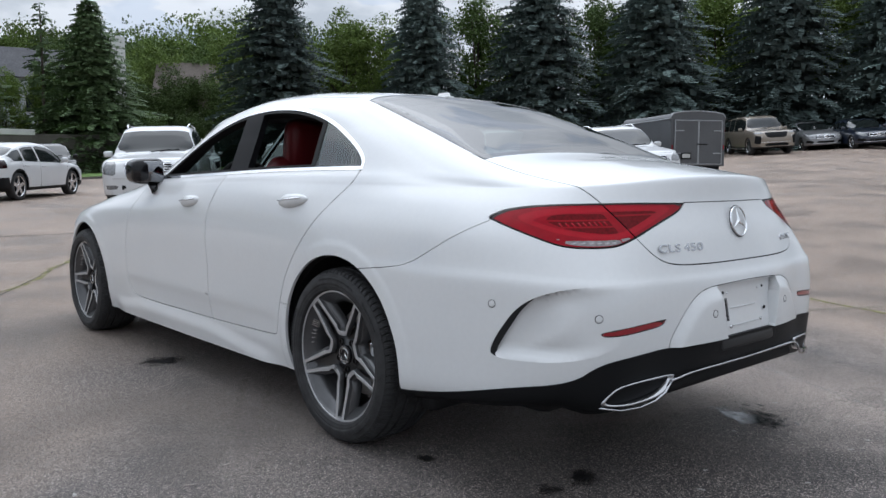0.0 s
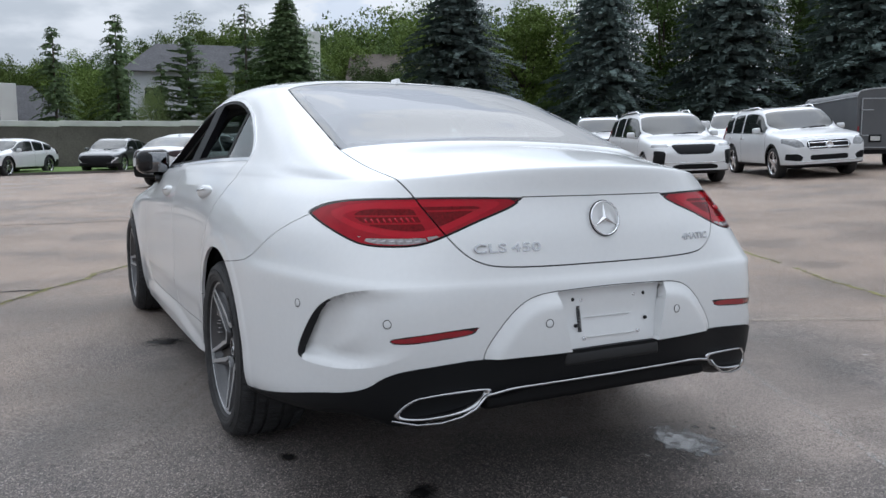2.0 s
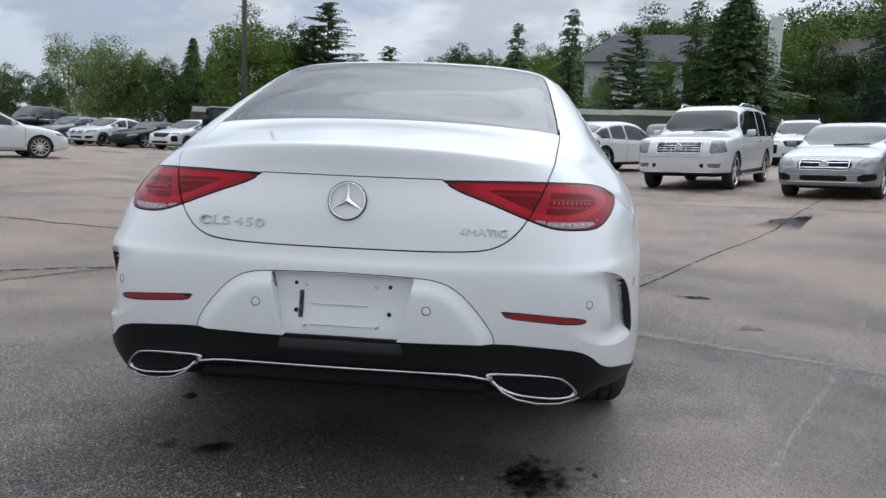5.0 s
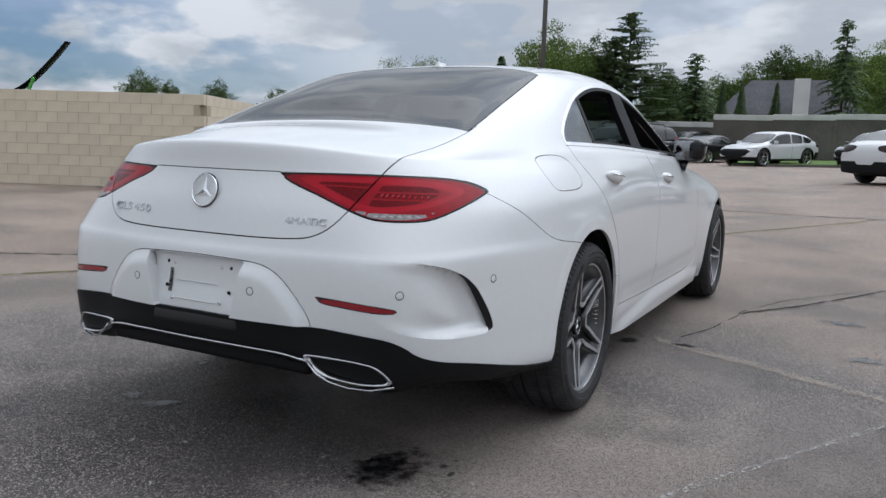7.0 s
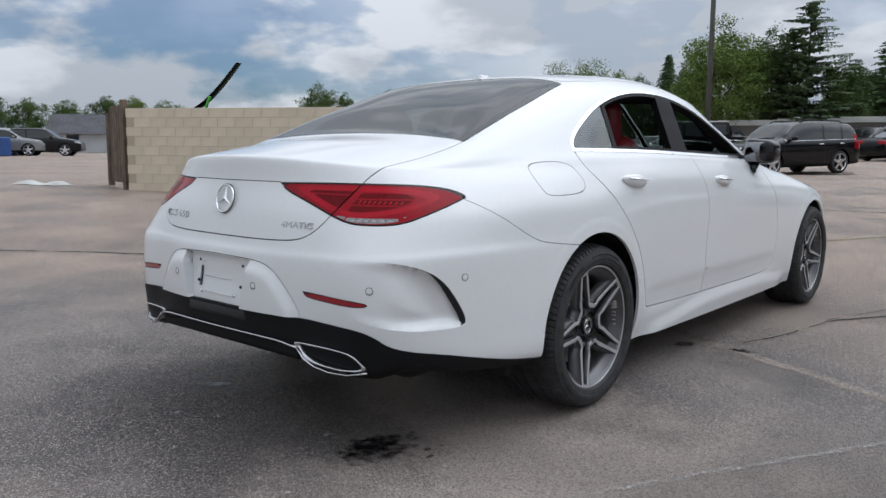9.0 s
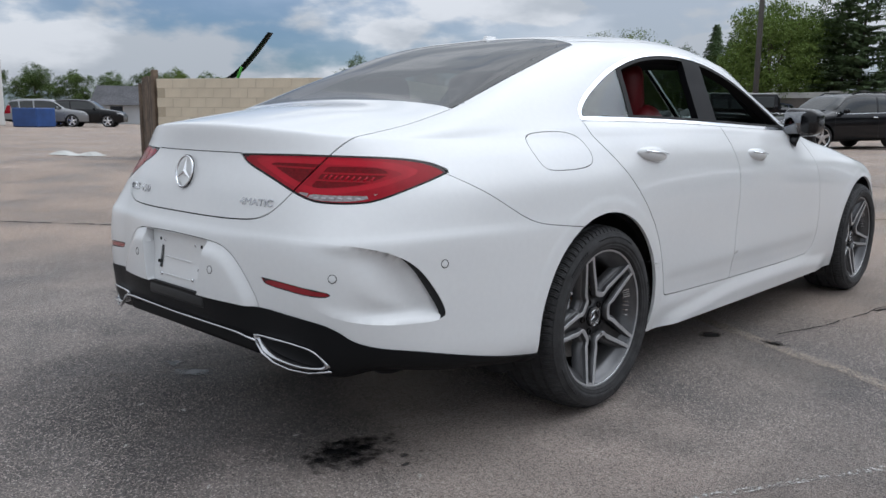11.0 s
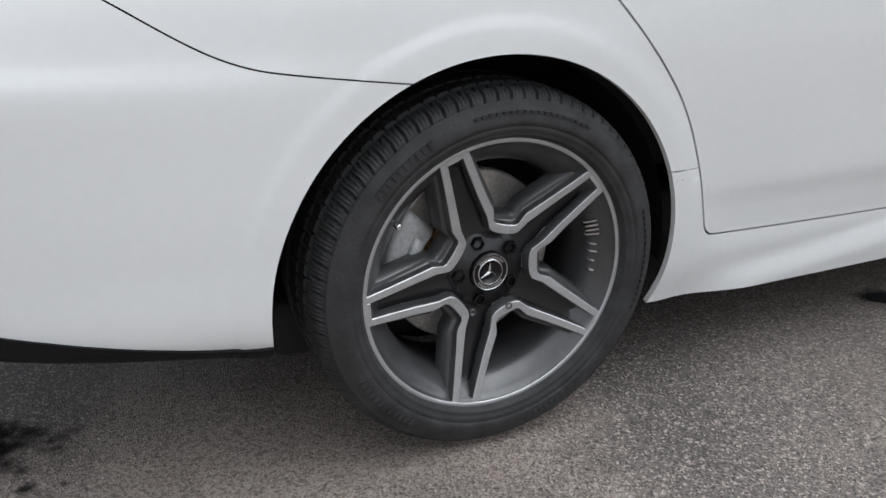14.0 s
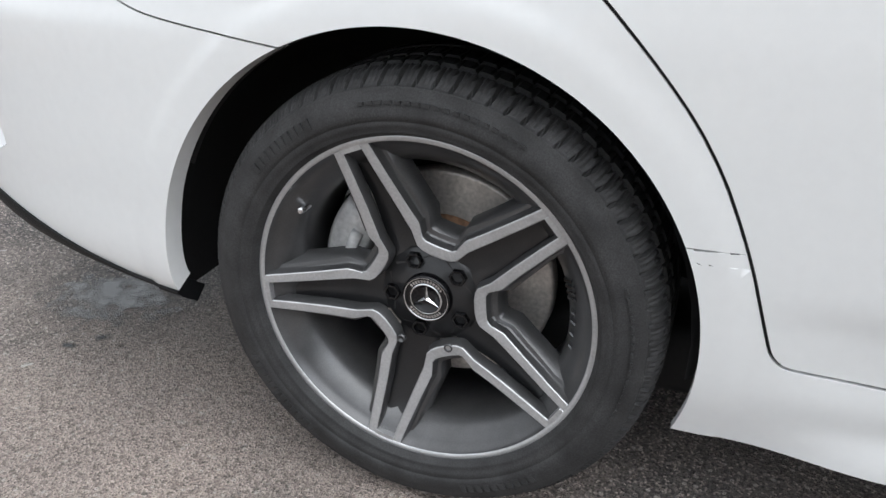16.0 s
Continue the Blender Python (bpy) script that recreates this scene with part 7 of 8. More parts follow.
def build_enclosure():
    whole = block_mesh(.40, .20, .20)
    runs = [((-13.9, 5.9), (-9.3, 8.15), 9), ((-9.3, 8.15), (-11.4, 12.3), 9), ((-16.0, 10.05), (-11.4, 12.3), 8)]
    count = 0
    for n, (a, b, courses) in enumerate(runs):
        m, ln = along(a, b)
        z0 = min(ground_z(*a), ground_z(*b)) - .02
        wall = tagged(new("wall_enclosure_%d" % (n + 1)), "tan painted concrete-block enclosure wall", "wall", kind="structure")
        bm = rounded_box(ln - .02, .190, .20 * courses - .02, .004, 1)
        bmesh.ops.transform(bm, matrix=m @ Matrix.Translation((ln / 2, 0, z0 + .10 * courses)), verts=bm.verts)
        part("mortar_core", bm, MORTAR, wall, "", False)
        for c in range(courses):
            off = .2 if c % 2 else 0
            for k in range(int((ln - off) / .40) + 1):
                cx = off + .2 + .4 * k
                if cx > ln:
                    continue
                if n > 0 and (c * 40 + k) % 1 == 0 and count > 330:
                    continue
                count += 1
                ob = new("block", whole)
                ob.parent = wall
                ob.matrix_basis = m @ Matrix.Translation((cx, random.uniform(-.002, .002), z0 + .1 + .2 * c))
    # wooden gate, swung open, with its posts
    gate = tagged(new("wooden_gate"), "weathered brown wooden gate leaf standing open", "gate")
    m, ln = along((-14.12, 5.95), (-15.75, 6.42))
    z0 = ground_z(-15, 6.8)
    for k in range(14):
        box_at("board", (ln / 14 - .012, .03, 1.72 + random.uniform(-.03, .03)), m @ Matrix.Translation(((k + .5) * ln / 14, 0, z0 + .98)), OLD_WOOD, gate, .005)
    for zz in (.35, 1.0, 1.65):
        box_at("rail", (ln, .05, .12), m @ Matrix.Translation((ln / 2, -.04, z0 + zz)), OLD_WOOD, gate)
    box_at("brace", (ln * 1.15, .04, .10), m @ Matrix.Translation((ln / 2, -.05, z0 + .68)) @ Matrix.Rotation(radians(-14), 4, "Y"), OLD_WOOD, gate)
    for k, (px, py) in enumerate(((-14.02, 5.86), (-15.85, 6.45))):
        box_at("post", (.12, .12, 1.95 - .25 * k), Matrix.Translation((px, py, ground_z(px, py) + .97 - .12 * k)), OLD_WOOD, gate)
    # skip inside with its lid thrown open
    skip = tagged(new("waste_skip"), "green steel waste skip with black lids, one thrown open", "skip")
    mm, _ = along((-15.0, 7.9), (-12.4, 9.2))
    z0 = ground_z(-13.7, 8.6)
    box_at("bin", (2.2, 1.5, 1.74), mm @ Matrix.Translation((1.0, .2, z0 + .87)), GREEN_STEEL, skip, .03)
    box_at("closed_lid", (1.5, 1.56, .06), mm @ Matrix.Translation((.62, .2, z0 + 1.77)), BLACK, skip, .02)
    bm = bmesh.new()
    prev = None
    for k in range(9):
        f = k / 8
        c = Vector((.42 + 1.05 * f + .08 * f * f, -.1, z0 + 1.86 + .38 * f + .66 * f ** 1.6))
        w = .14 * (1 - .35 * f)
        now = [bm.verts.new(mm @ (c + Vector((dx, sy * w, 0)))) for dx in (0, .05) for sy in (-1, 1)]
        if prev:
            for i, j in ((0, 1), (1, 3), (3, 2), (2, 0)):
                bm.faces.new((prev[i], prev[j], now[j], now[i]))
        prev = now
    part("open_lid", bm, BLACK, skip, "black plastic lid bent upright")
    box_at("lid_arm", (.06, .06, .40), mm @ Matrix.Translation((.80, -.25, z0 + 1.94)) @ Matrix.Rotation(radians(25), 4, "Y"), GREEN_STEEL, skip)
    # a torn sheet of plastic on the lot
    bm = bmesh.new()
    prev = None
    for k in range(10):
        f = k / 9
        x = -17.4 + 1.1 * f
        now = [bm.verts.new((x, 5.0 + .5 * f + dy, ground_z(x, 5) + .01 + (.05 + .05 * math.sin(9 * f + 3 * dy)) * (1 if 0 < f < 1 else 0) * (1 if abs(dy) < .2 else .1))) for dy in (-.22, -.08, .08, .22)]
        if prev:
            for j in range(3):
                bm.faces.new((prev[j], prev[j + 1], now[j + 1], now[j]))
        prev = now
    me = bpy.data.meshes.new("plastic_sheet")
    bm.to_mesh(me)
    bm.free()
    me.materials.append(CAP_WHITE)
    tagged(new("plastic_sheet", me), "crumpled white plastic sheet lying on the asphalt", "litter")


def polar(az, r):
    return r * math.sin(radians(az)), r * math.cos(radians(az))


def build_back_wall():
    """A long concrete wall round the far side of the lot, in bays, with a pale cap."""
    wall = tagged(new("wall_boundary"), "stained grey-brown concrete boundary wall with a pale cap", "wall", kind="structure")
    stops = list(range(-24, 74, 4))
    for k, az in enumerate(stops):
        r = 47 if az < 20 else 49
        a, b = polar(az, r), polar(az + 4, r)
        m, ln = along(a, b)
        z0 = min(ground_z(*a), ground_z(*b))
        hgt = 2.1 if az < -8 else 2.5
        box_at("wall_panel", (ln + .02, .18, hgt), m @ Matrix.Translation((ln / 2, 0, z0 + hgt / 2 - .1)), WALL_CONC, wall, .01)
        if az < 12:
            box_at("wall_cap", (ln + .03, .26, .32), m @ Matrix.Translation((ln / 2, 0, z0 + hgt + .05)), CAP_WHITE, wall, .02)
        box_at("wall_post", (.25, .25, hgt + .1), m @ Matrix.Translation((0, 0, z0 + hgt / 2 - .1)), WALL_CONC, wall, .01)
    # grass strip in front, with its kerb
    for name, r0, r1, dz, mat, label, kind in (("grass_verge", 39.0, 47.5, .12, GRASS, "mown green grass verge before the wall", "structure"), ("kerb", 38.75, 39.0, .10, WALL_CONC, "concrete kerb along the grass", "structure")):
        verts, faces = [], []
        az_list = np.linspace(-6, 62, 60)
        for az in az_list:
            near = float(np.interp(az, [-6, 4, 30], [-3.2, -2.2, .6]))
            for r in (r0 + near, r0 + near + .02, r1 if r1 > r0 + 1 else r1 + near):
                x, y = polar(az, r)
                verts.append((x, y, ground_z(x, y) + (dz if r > r0 + near else -.05)))
        for i in range(len(az_list) - 1):
            for j in range(2):
                a = i * 3 + j
                faces.append((a, a + 1, a + 4, a + 3))
        me = bpy.data.meshes.new(name)
        me.from_pydata(verts, [], faces)
        me.update()
        me.materials.append(mat)
        tagged(new(name, me), label, name.split("_")[0], kind=kind)


def build_house(x, y, az, w, d, h, roof_h, wall_mat, roof_mat, label, chimney=None, z0=0, hip=-.15):
    hs = tagged(new("house"), label, "house")
    box_at("wall", (w, d, h), Matrix.Translation((0, 0, h / 2)), wall_mat, hs, .02)
    bm = bmesh.new()
    e = .5
    lo = [bm.verts.new(p) for p in ((-w / 2 - e, -d / 2 - e, h - .1), (w / 2 + e, -d / 2 - e, h - .1), (w / 2 + e, d / 2 + e, h - .1), (-w / 2 - e, d / 2 + e, h - .1))]
    hi = [bm.verts.new(p) for p in ((-w / 2 + hip, 0, h + roof_h), (w / 2 - hip, 0, h + roof_h))]
    bm.faces.new((lo[0], lo[1], hi[1], hi[0]))
    bm.faces.new((lo[2], lo[3], hi[0], hi[1]))
    bm.faces.new((lo[1], lo[2], hi[1]))
    bm.faces.new((lo[3], lo[0], hi[0]))
    bm.faces.new(lo)
    part("roof", bm, roof_mat, hs, "shingled gable roof", False)
    for k in range(max(1, int(w / 3))):
        for zz in ((h * .3, h * .72) if h > 4 else (h * .55,)):
            cx = -w / 2 + (k + .5) * w / max(1, int(w / 3))
            win = box_at("window", (1.15, .10, 1.3), Matrix.Translation((cx, -d / 2 - .03, zz)), CAP_WHITE, hs, .02)
            box_at("pane", (1.0, .04, 1.14), Matrix.Translation((cx, -d / 2 - .085, zz)), DARK_PANE, win, .005)
    if chimney:
        box_at("chimney", (chimney[2], .8, chimney[1]), Matrix.Translation((chimney[0], -d / 2 - .3, chimney[1] / 2)), WHITE_SIDING, hs, .02, "white chimney stack")
    hs.matrix_basis = Matrix.Translation((x, y, ground_z(x, y) + z0)) @ Matrix.Rotation(radians(-az), 4, "Z")


def build_pole(x, y, h):
    p = tagged(new("light_pole"), "tall dark metal light pole on a concrete foot", "light pole")
    z = ground_z(x, y)
    part("shaft", tube([(x, y, z), (x, y, z + h * .5), (x, y, z + h)], [.14, .125, .10], 12), POLE_METAL, p)
    part("foot", tube([(x, y, z - .05), (x, y, z + .55)], .28, 16), WALL_CONC, p)
    box_at("lamp_head", (.5, .9, .18), Matrix.Translation((x, y + .5, z + h)), POLE_METAL, p, .05)


# ---- plants ----
def leaf_material(name, colour, spread):
    m = bpy.data.materials.new(name)
    m.use_nodes = True
    nt = m.node_tree
    b = nt.nodes["Principled BSDF"]
    geo_n = nt.nodes.new("ShaderNodeNewGeometry")
    info = nt.nodes.new("ShaderNodeObjectInfo")
    ramp = nt.nodes.new("ShaderNodeMapRange")
    ramp.inputs["To Min"].default_value, ramp.inputs["To Max"].default_value = 1 - spread, 1 + spread
    nt.links.new(geo_n.outputs["Random Per Island"], ramp.inputs["Value"])
    ramp2 = nt.nodes.new("ShaderNodeMapRange")
    ramp2.inputs["To Min"].default_value, ramp2.inputs["To Max"].default_value = .75, 1.3
    nt.links.new(info.outputs["Random"], ramp2.inputs["Value"])
    mul = nt.nodes.new("ShaderNodeMath")
    mul.operation = "MULTIPLY"
    nt.links.new(ramp.outputs["Result"], mul.inputs[0])
    nt.links.new(ramp2.outputs["Result"], mul.inputs[1])
    v = nt.nodes.new("ShaderNodeVectorMath")
    v.operation = "SCALE"
    v.inputs[0].default_value = colour
    nt.links.new(mul.outputs[0], v.inputs["Scale"])
    nt.links.new(v.outputs["Vector"], b.inputs["Base Color"])
    b.inputs["Roughness"].default_value = .65
    b.inputs["Specular IOR Level"].default_value = .12
    return m


NEEDLES = leaf_material("blue_green_needles", (.122, .160, .150), .35)
PINE = leaf_material("green_needles", (.098, .142, .068), .4)
LEAVES = leaf_material("fresh_green_leaves", (.120, .172, .042), .28)
LEAVES_DARK = leaf_material("dark_green_leaves", (.082, .124, .038), .28)
LEAVES_PALE = leaf_material("pale_green_leaves", (.17, .22, .085), .4)
BARK = material("grey_brown_bark", (.075, .060, .048), .9, grain=.3, grain_size=15, bump=.01)
GRASS = material("mown_grass", (.10, .17, .036), .9, grain=.35, grain_size=35, bump=.02, stain=.2, stain_size=.7)


def mesh_from(name, verts, faces, mat):
    me = bpy.data.meshes.new(name)
    me.from_pydata(verts, [], faces)
    me.update()
    me.materials.append(mat)
    return me


def trunk_mesh(h, r0, lean, rng):
    pts = [(lean * math.sin(3 * k / 6) * .3, lean * math.cos(2 * k / 6) * .2 - lean * .2, h * k / 6) for k in range(7)]
    bm = tube(pts, [r0 * (1 - .85 * k / 6) for k in range(7)], 8)
    me = bpy.data.meshes.new("trunk")
    bm.to_mesh(me)
    bm.free()
    me.materials.append(BARK)
    return me


def conifer(h, base_r, whorls, per, mat, gap_chance, seed, droop=.35, taper=.82, start=.06, step_len=.15):
    """A conifer of drooping branches, each a spray of fine needle twigs."""
    rng = random.Random(seed)
    verts, faces = [], []
    for i in range(whorls):
        f = (i + .5) / whorls
        z = h * (start + (.99 - start) * f)
        reach = base_r * (1 - f) ** taper * rng.uniform(.80, 1.14) + .10
        turn = rng.uniform(0, 6.28)
        for k in range(per):
            if rng.random() < gap_chance:
                continue
            a = turn + 6.283 * (k + rng.uniform(-.3, .3)) / per
            ln = reach * rng.uniform(.65, 1.15)
            zb = z + rng.uniform(-.35, .35) * h / whorls
            rise = rng.uniform(.0, .25)
            n = max(4, int(ln / step_len))
            for s in range(n):
                t = (s + .7) / n
                px, py = math.cos(a) * ln * t, math.sin(a) * ln * t
                pz = zb + ln * (rise * t - droop * t * t)
                w = ln * .13 * (1.2 - t) + .11
                for side in (-1, 1):
                    b = a + side * rng.uniform(.4, 1.0)
                    tx, ty, tz = px + math.cos(b) * w * 1.6, py + math.sin(b) * w * 1.6, pz - rng.uniform(-.03, .10)
                    wd = .026 + .028 * rng.random()
                    q = len(verts)
                    nx, ny = -math.sin(b) * wd, math.cos(b) * wd
                    verts += [(px - nx, py - ny, pz), (px + nx, py + ny, pz + .02), (tx + nx * .6, ty + ny * .6, tz + .015), (tx - nx * .6, ty - ny * .6, tz - .02)]
                    faces.append((q, q + 1, q + 2, q + 3))
                    if rng.random() < .55:
                        q = len(verts)
                        c = rng.uniform(.3, 1.0)
                        hx, hy = px + (tx - px) * c, py + (ty - py) * c
                        dr = rng.uniform(.06, .17)
                        verts += [(hx - .03 * math.cos(b), hy - .03 * math.sin(b), pz), (hx + .05 * math.cos(b), hy + .05 * math.sin(b), pz), (hx + .03 * math.cos(b), hy + .03 * math.sin(b), pz - dr), (hx, hy, pz - dr * .8)]
                        faces.append((q, q + 1, q + 2, q + 3))
            # hanging curtains of shoots close the heart of the tree
            for t in (.22, .42, .62):
                if ln < .5:
                    break
                px, py, pz = math.cos(a) * ln * t, math.sin(a) * ln * t, zb + ln * (rise * t - droop * t * t)
                b = a + rng.uniform(.9, 2.2)
                wd, dr = rng.uniform(.10, .20), rng.uniform(.14, .30)
                q = len(verts)
                verts += [(px - math.cos(b) * wd, py - math.sin(b) * wd, pz), (px + math.cos(b) * wd, py + math.sin(b) * wd, pz), (px + math.cos(b) * wd * .8, py + math.sin(b) * wd * .8, pz - dr), (px - math.cos(b) * wd * .8, py - math.sin(b) * wd * .8, pz - dr * .8)]
                faces.append((q, q + 1, q + 2, q + 3))
    return mesh_from("crown", verts, faces, mat), trunk_mesh(h * .97, .016 * h, .1, rng)


def broadleaf(h, width, blobs, sprigs, mat, seed, base=.25, leaves=13, size=.085, loose=1.0):
    """A broad-leaved crown: sprigs of small leaves over uneven masses, with gaps."""
    rng = random.Random(seed)
    masses = []
    for _ in range(blobs):
        a, r = rng.uniform(0, 6.283), width * .42 * math.sqrt(rng.random())
        zc = h * rng.uniform(base + .10, .86)
        fall = 1 - abs(zc / h - .48) * 1.0
        masses.append((math.cos(a) * r * fall, math.sin(a) * r * fall, zc, width * rng.uniform(.10, .21), h * rng.uniform(.06, .13)))
    masses.append((rng.uniform(-.3, .3), rng.uniform(-.3, .3), h * .88, width * .14, h * .11))
    g = np.random.default_rng(seed)
    m = np.array(masses)[g.integers(0, len(masses), sprigs)]
    way = g.normal(size=(sprigs, 3))
    way /= np.linalg.norm(way, axis=1, keepdims=True)
    heart = m[:, :3] + way * np.stack([m[:, 3], m[:, 3], m[:, 4]], 1) * g.uniform(.55, 1.15, (sprigs, 1)) ** .7
    p = np.repeat(heart, leaves, 0) + g.normal(size=(sprigs * leaves, 3)) * np.array([.20, .20, .13]) * loose
    n = len(p)
    e = g.normal(size=(n, 3)) * (1, 1, .7)
    e /= np.linalg.norm(e, axis=1, keepdims=True)
    q = np.cross(e, g.normal(size=(n, 3)))
    q /= np.linalg.norm(q, axis=1, keepdims=True)
    sz = size * g.uniform(.6, 1.3, (n, 1))
    verts = np.stack([p + e * sz, p + q * sz * .62, p - e * sz, p - q * sz * .62], 1).reshape(-1, 3)
    faces = np.arange(4 * n).reshape(-1, 4)
    rngt = random.Random(seed + 1)
    bm = tube([(0, 0, 0), (.05, .02, h * .25), (-.03, .06, h * .5), (.02, 0, h * .8)], [.020 * h, .016 * h, .011 * h, .004 * h], 8)
    for m_ in masses[:min(12, blobs)]:
        z = h * .18 + rngt.random() * h * .25
        join(bm, tube([(0, 0, z), (m_[0] * .5, m_[1] * .5, (z + m_[2]) / 2 + .1), (m_[0], m_[1], m_[2])], [.009 * h, .006 * h, .002 * h], 6))
    me = bpy.data.meshes.new("trunk")
    bm.to_mesh(me)
    bm.free()
    me.materials.append(BARK)
    return mesh_from("crown", verts.tolist(), faces.tolist(), mat), me


def plant(meshes, x, y, scale, turn, label, category="tree", group="", wide=1.0):
    crown, trunk = meshes
    t = tagged(new("tree"), label, category, group)
    for name, me in (("trunk", trunk), ("crown", crown)):
        ob = new(name, me)
        ob.parent = t
    t.matrix_basis = Matrix.Translation((x, y, ground_z(x, y) - .05)) @ Matrix.Rotation(turn, 4, "Z") @ Matrix.Diagonal((scale * wide, scale * wide, scale, 1))


def build_plants():
    kinds = {
        "green_spruce": [conifer(10, 3.3, 48, 15, PINE, .05, 12, .32, .76, .04)],
        "spruce": [conifer(10, 3.5, 50, 15, NEEDLES, .05, 3, .30, .74, .04), conifer(10, 3.4, 46, 15, NEEDLES, .08, 8, .30, .78, .04)],
        "sparse": [conifer(10, 2.2, 30, 8, PINE, .28, 21, .40, .55, .06), conifer(10, 2.0, 28, 8, PINE, .32, 22, .42, .5, .08)],
        "spindly": [conifer(10, 1.3, 34, 5, PINE, .52, 23, .30, .6, .15, .2)],
        "layered": [conifer(10, 3.0, 24, 9, PINE, .22, 31, .06, .45, .10, .12)],
        "broad": [broadleaf(10, 7.0, 34, 1900, LEAVES, 41), broadleaf(10, 6.2, 28, 1700, LEAVES, 43, .12), broadleaf(10, 7.6, 36, 2000, LEAVES, 45, .18)],
        "dark": [broadleaf(10, 7.6, 34, 2000, LEAVES_DARK, 42, .12), broadleaf(10, 6.6, 30, 1800, LEAVES_DARK, 46, .05)],
        "birch": [broadleaf(10, 7.4, 40, 1500, LEAVES_PALE, 47, .08, 11, .075, 1.5)],
        "woods": [broadleaf(10, 13, 46, 2200, LEAVES, 44, -.05, 12, .12, 1.3), broadleaf(10, 13, 46, 2200, LEAVES_DARK, 48, -.05, 12, .12, 1.3)],
    }
    names = {
        "spruce": "tall blue-green spruce with drooping boughs", "green_spruce": "dense dark green spruce with drooping boughs", "sparse": "ragged narrow conifer with bare gaps", "spindly": "nearly bare spindly conifer",
        "layered": "green pine with flat layered boughs", "broad": "leafy broad-leaved tree in bright summer green", "dark": "dense dark green broad-leaved tree",
        "birch": "airy pale green birch with several stems", "woods": "wooded slope of green trees behind the houses",
    }
    # compass angle, distance, height, kind, breadth
    spots = [
        (15.8, 49, 10.4, "green_spruce", 1.3), (28.6, 45, 12.3, "spruce", 1.15), (39.6, 46, 12.2, "spruce", .95), (48.4, 45, 13.1, "spruce", 1.1), (57.2, 45.5, 12.7, "spruce", 1.15), (65.8, 46, 12.9, "spruce", 1.1), (73, 47, 12.2, "spruce", 1.1),
        (-23.8, 54, 7.2, "green_spruce", .8), (-6.3, 49, 5.0, "green_spruce", .42), (-4.0, 49, 4.8, "green_spruce", .45), (-7.6, 49.4, 5.0, "green_spruce", .4),
        (0, 51.5, 8.7, "sparse", 1.0), (4.0, 51, 9.6, "sparse", .95), (-9.6, 52, 7.0, "sparse", 1.7), (-11.6, 53, 6.2, "sparse", 1.6), (6.9, 51, 6.6, "sparse", 1.1),
        (12.8, 51, 10.6, "spindly", 1.0), (8.7, 50, 8.3, "layered", .95), (-14.3, 48, 9.2, "layered", 1.05), (-15.4, 48.6, 7.6, "layered", 1.0),
        (6.0, 48.2, 5.2, "birch", .55), (10.6, 52, 6.8, "broad", .6), (13.4, 54, 7.4, "broad", .8),
        (-4.2, 70, 9.6, "dark", .75), (-2.3, 70, 9.2, "broad", .7), (-.4, 71, 9.0, "broad", .8), (1.8, 68, 9.4, "broad", .8), (3.2, 70, 9.6, "dark", .8), (5.3, 70, 10.4, "broad", .8), (-6.5, 72, 8.4, "broad", .9), (-8.6, 72, 7.6, "dark", 1.0), (-11, 72, 7.0, "dark", 1.1),
        (9.3, 76, 14.2, "broad", .85), (7.4, 78, 12.6, "dark", .8), (12.0, 77, 13.6, "broad", .8), (14.6, 78, 13.2, "dark", .9),
        (20.0, 70, 11.6, "broad", .9), (18.2, 66, 9.6, "broad", .8), (21.2, 55, 7.4, "dark", .9), (23.8, 55, 6.8, "dark", 1.0), (19.0, 54, 6.2, "dark", .9), (26.4, 60, 12.4, "broad", .7), (24.8, 72, 12.6, "dark", .9),
        (33.6, 51, 10.6, "broad", .95), (36.6, 52, 10.4, "broad", .9), (43.8, 50, 11.2, "dark", .95), (46, 53, 10.2, "broad", .9), (52.8, 51, 11.4, "dark", .9), (54.6, 54, 10.6, "dark", .9), (61.4, 51, 11.4, "broad", .95), (63.6, 52, 11.0, "broad", .9), (69.4, 51, 11.4, "broad", .95), (71.4, 52, 11, "broad", .9), (31, 53, 9.8, "broad", .9), (76, 50, 11.5, "broad", 1), (79, 50, 11.5, "dark", 1), (83, 50, 11, "broad", 1),
        (-35.6, 54, 4.7, "dark", 1.2), (-33.4, 54, 4.4, "dark", .9), (-37.8, 55, 4.6, "dark", 1.2), (-40.5, 56, 4.6, "dark", 1.2), (-30.0, 52, 7.0, "birch", 1.0), (-28.6, 53, 5.8, "broad", .8), (-27.2, 53, 6.2, "broad", .7), (-25.6, 49, 5.5, "dark", .9),
        (-20.0, 48, 8.7, "broad", .85), (-22.0, 50, 7.0, "dark", .7), (-18.2, 49, 7.4, "broad", .8), (-16.6, 49.5, 8.2, "dark", .65), (-12.2, 49, 6.0, "dark", .8), (-31.6, 70, 8.8, "birch", .7), (-29.8, 72, 7.6, "broad", .7),
        (-49.9, 78, 7.2, "dark", .95), (-47.8, 79, 6.3, "dark", .6), (-44.5, 66, 5.8, "dark", .8), (-62.6, 82, 5.7, "broad", .9),
    ]
    rng = random.Random(5)
    for k, (az, r, h, kind, wide) in enumerate(spots):
        x, y = polar(az, r)
        meshes = kinds[kind][k % len(kinds[kind])]
        plant(meshes, x, y, h / 10, rng.uniform(0, 6.28), names[kind], group=kind + " trees", wide=wide)
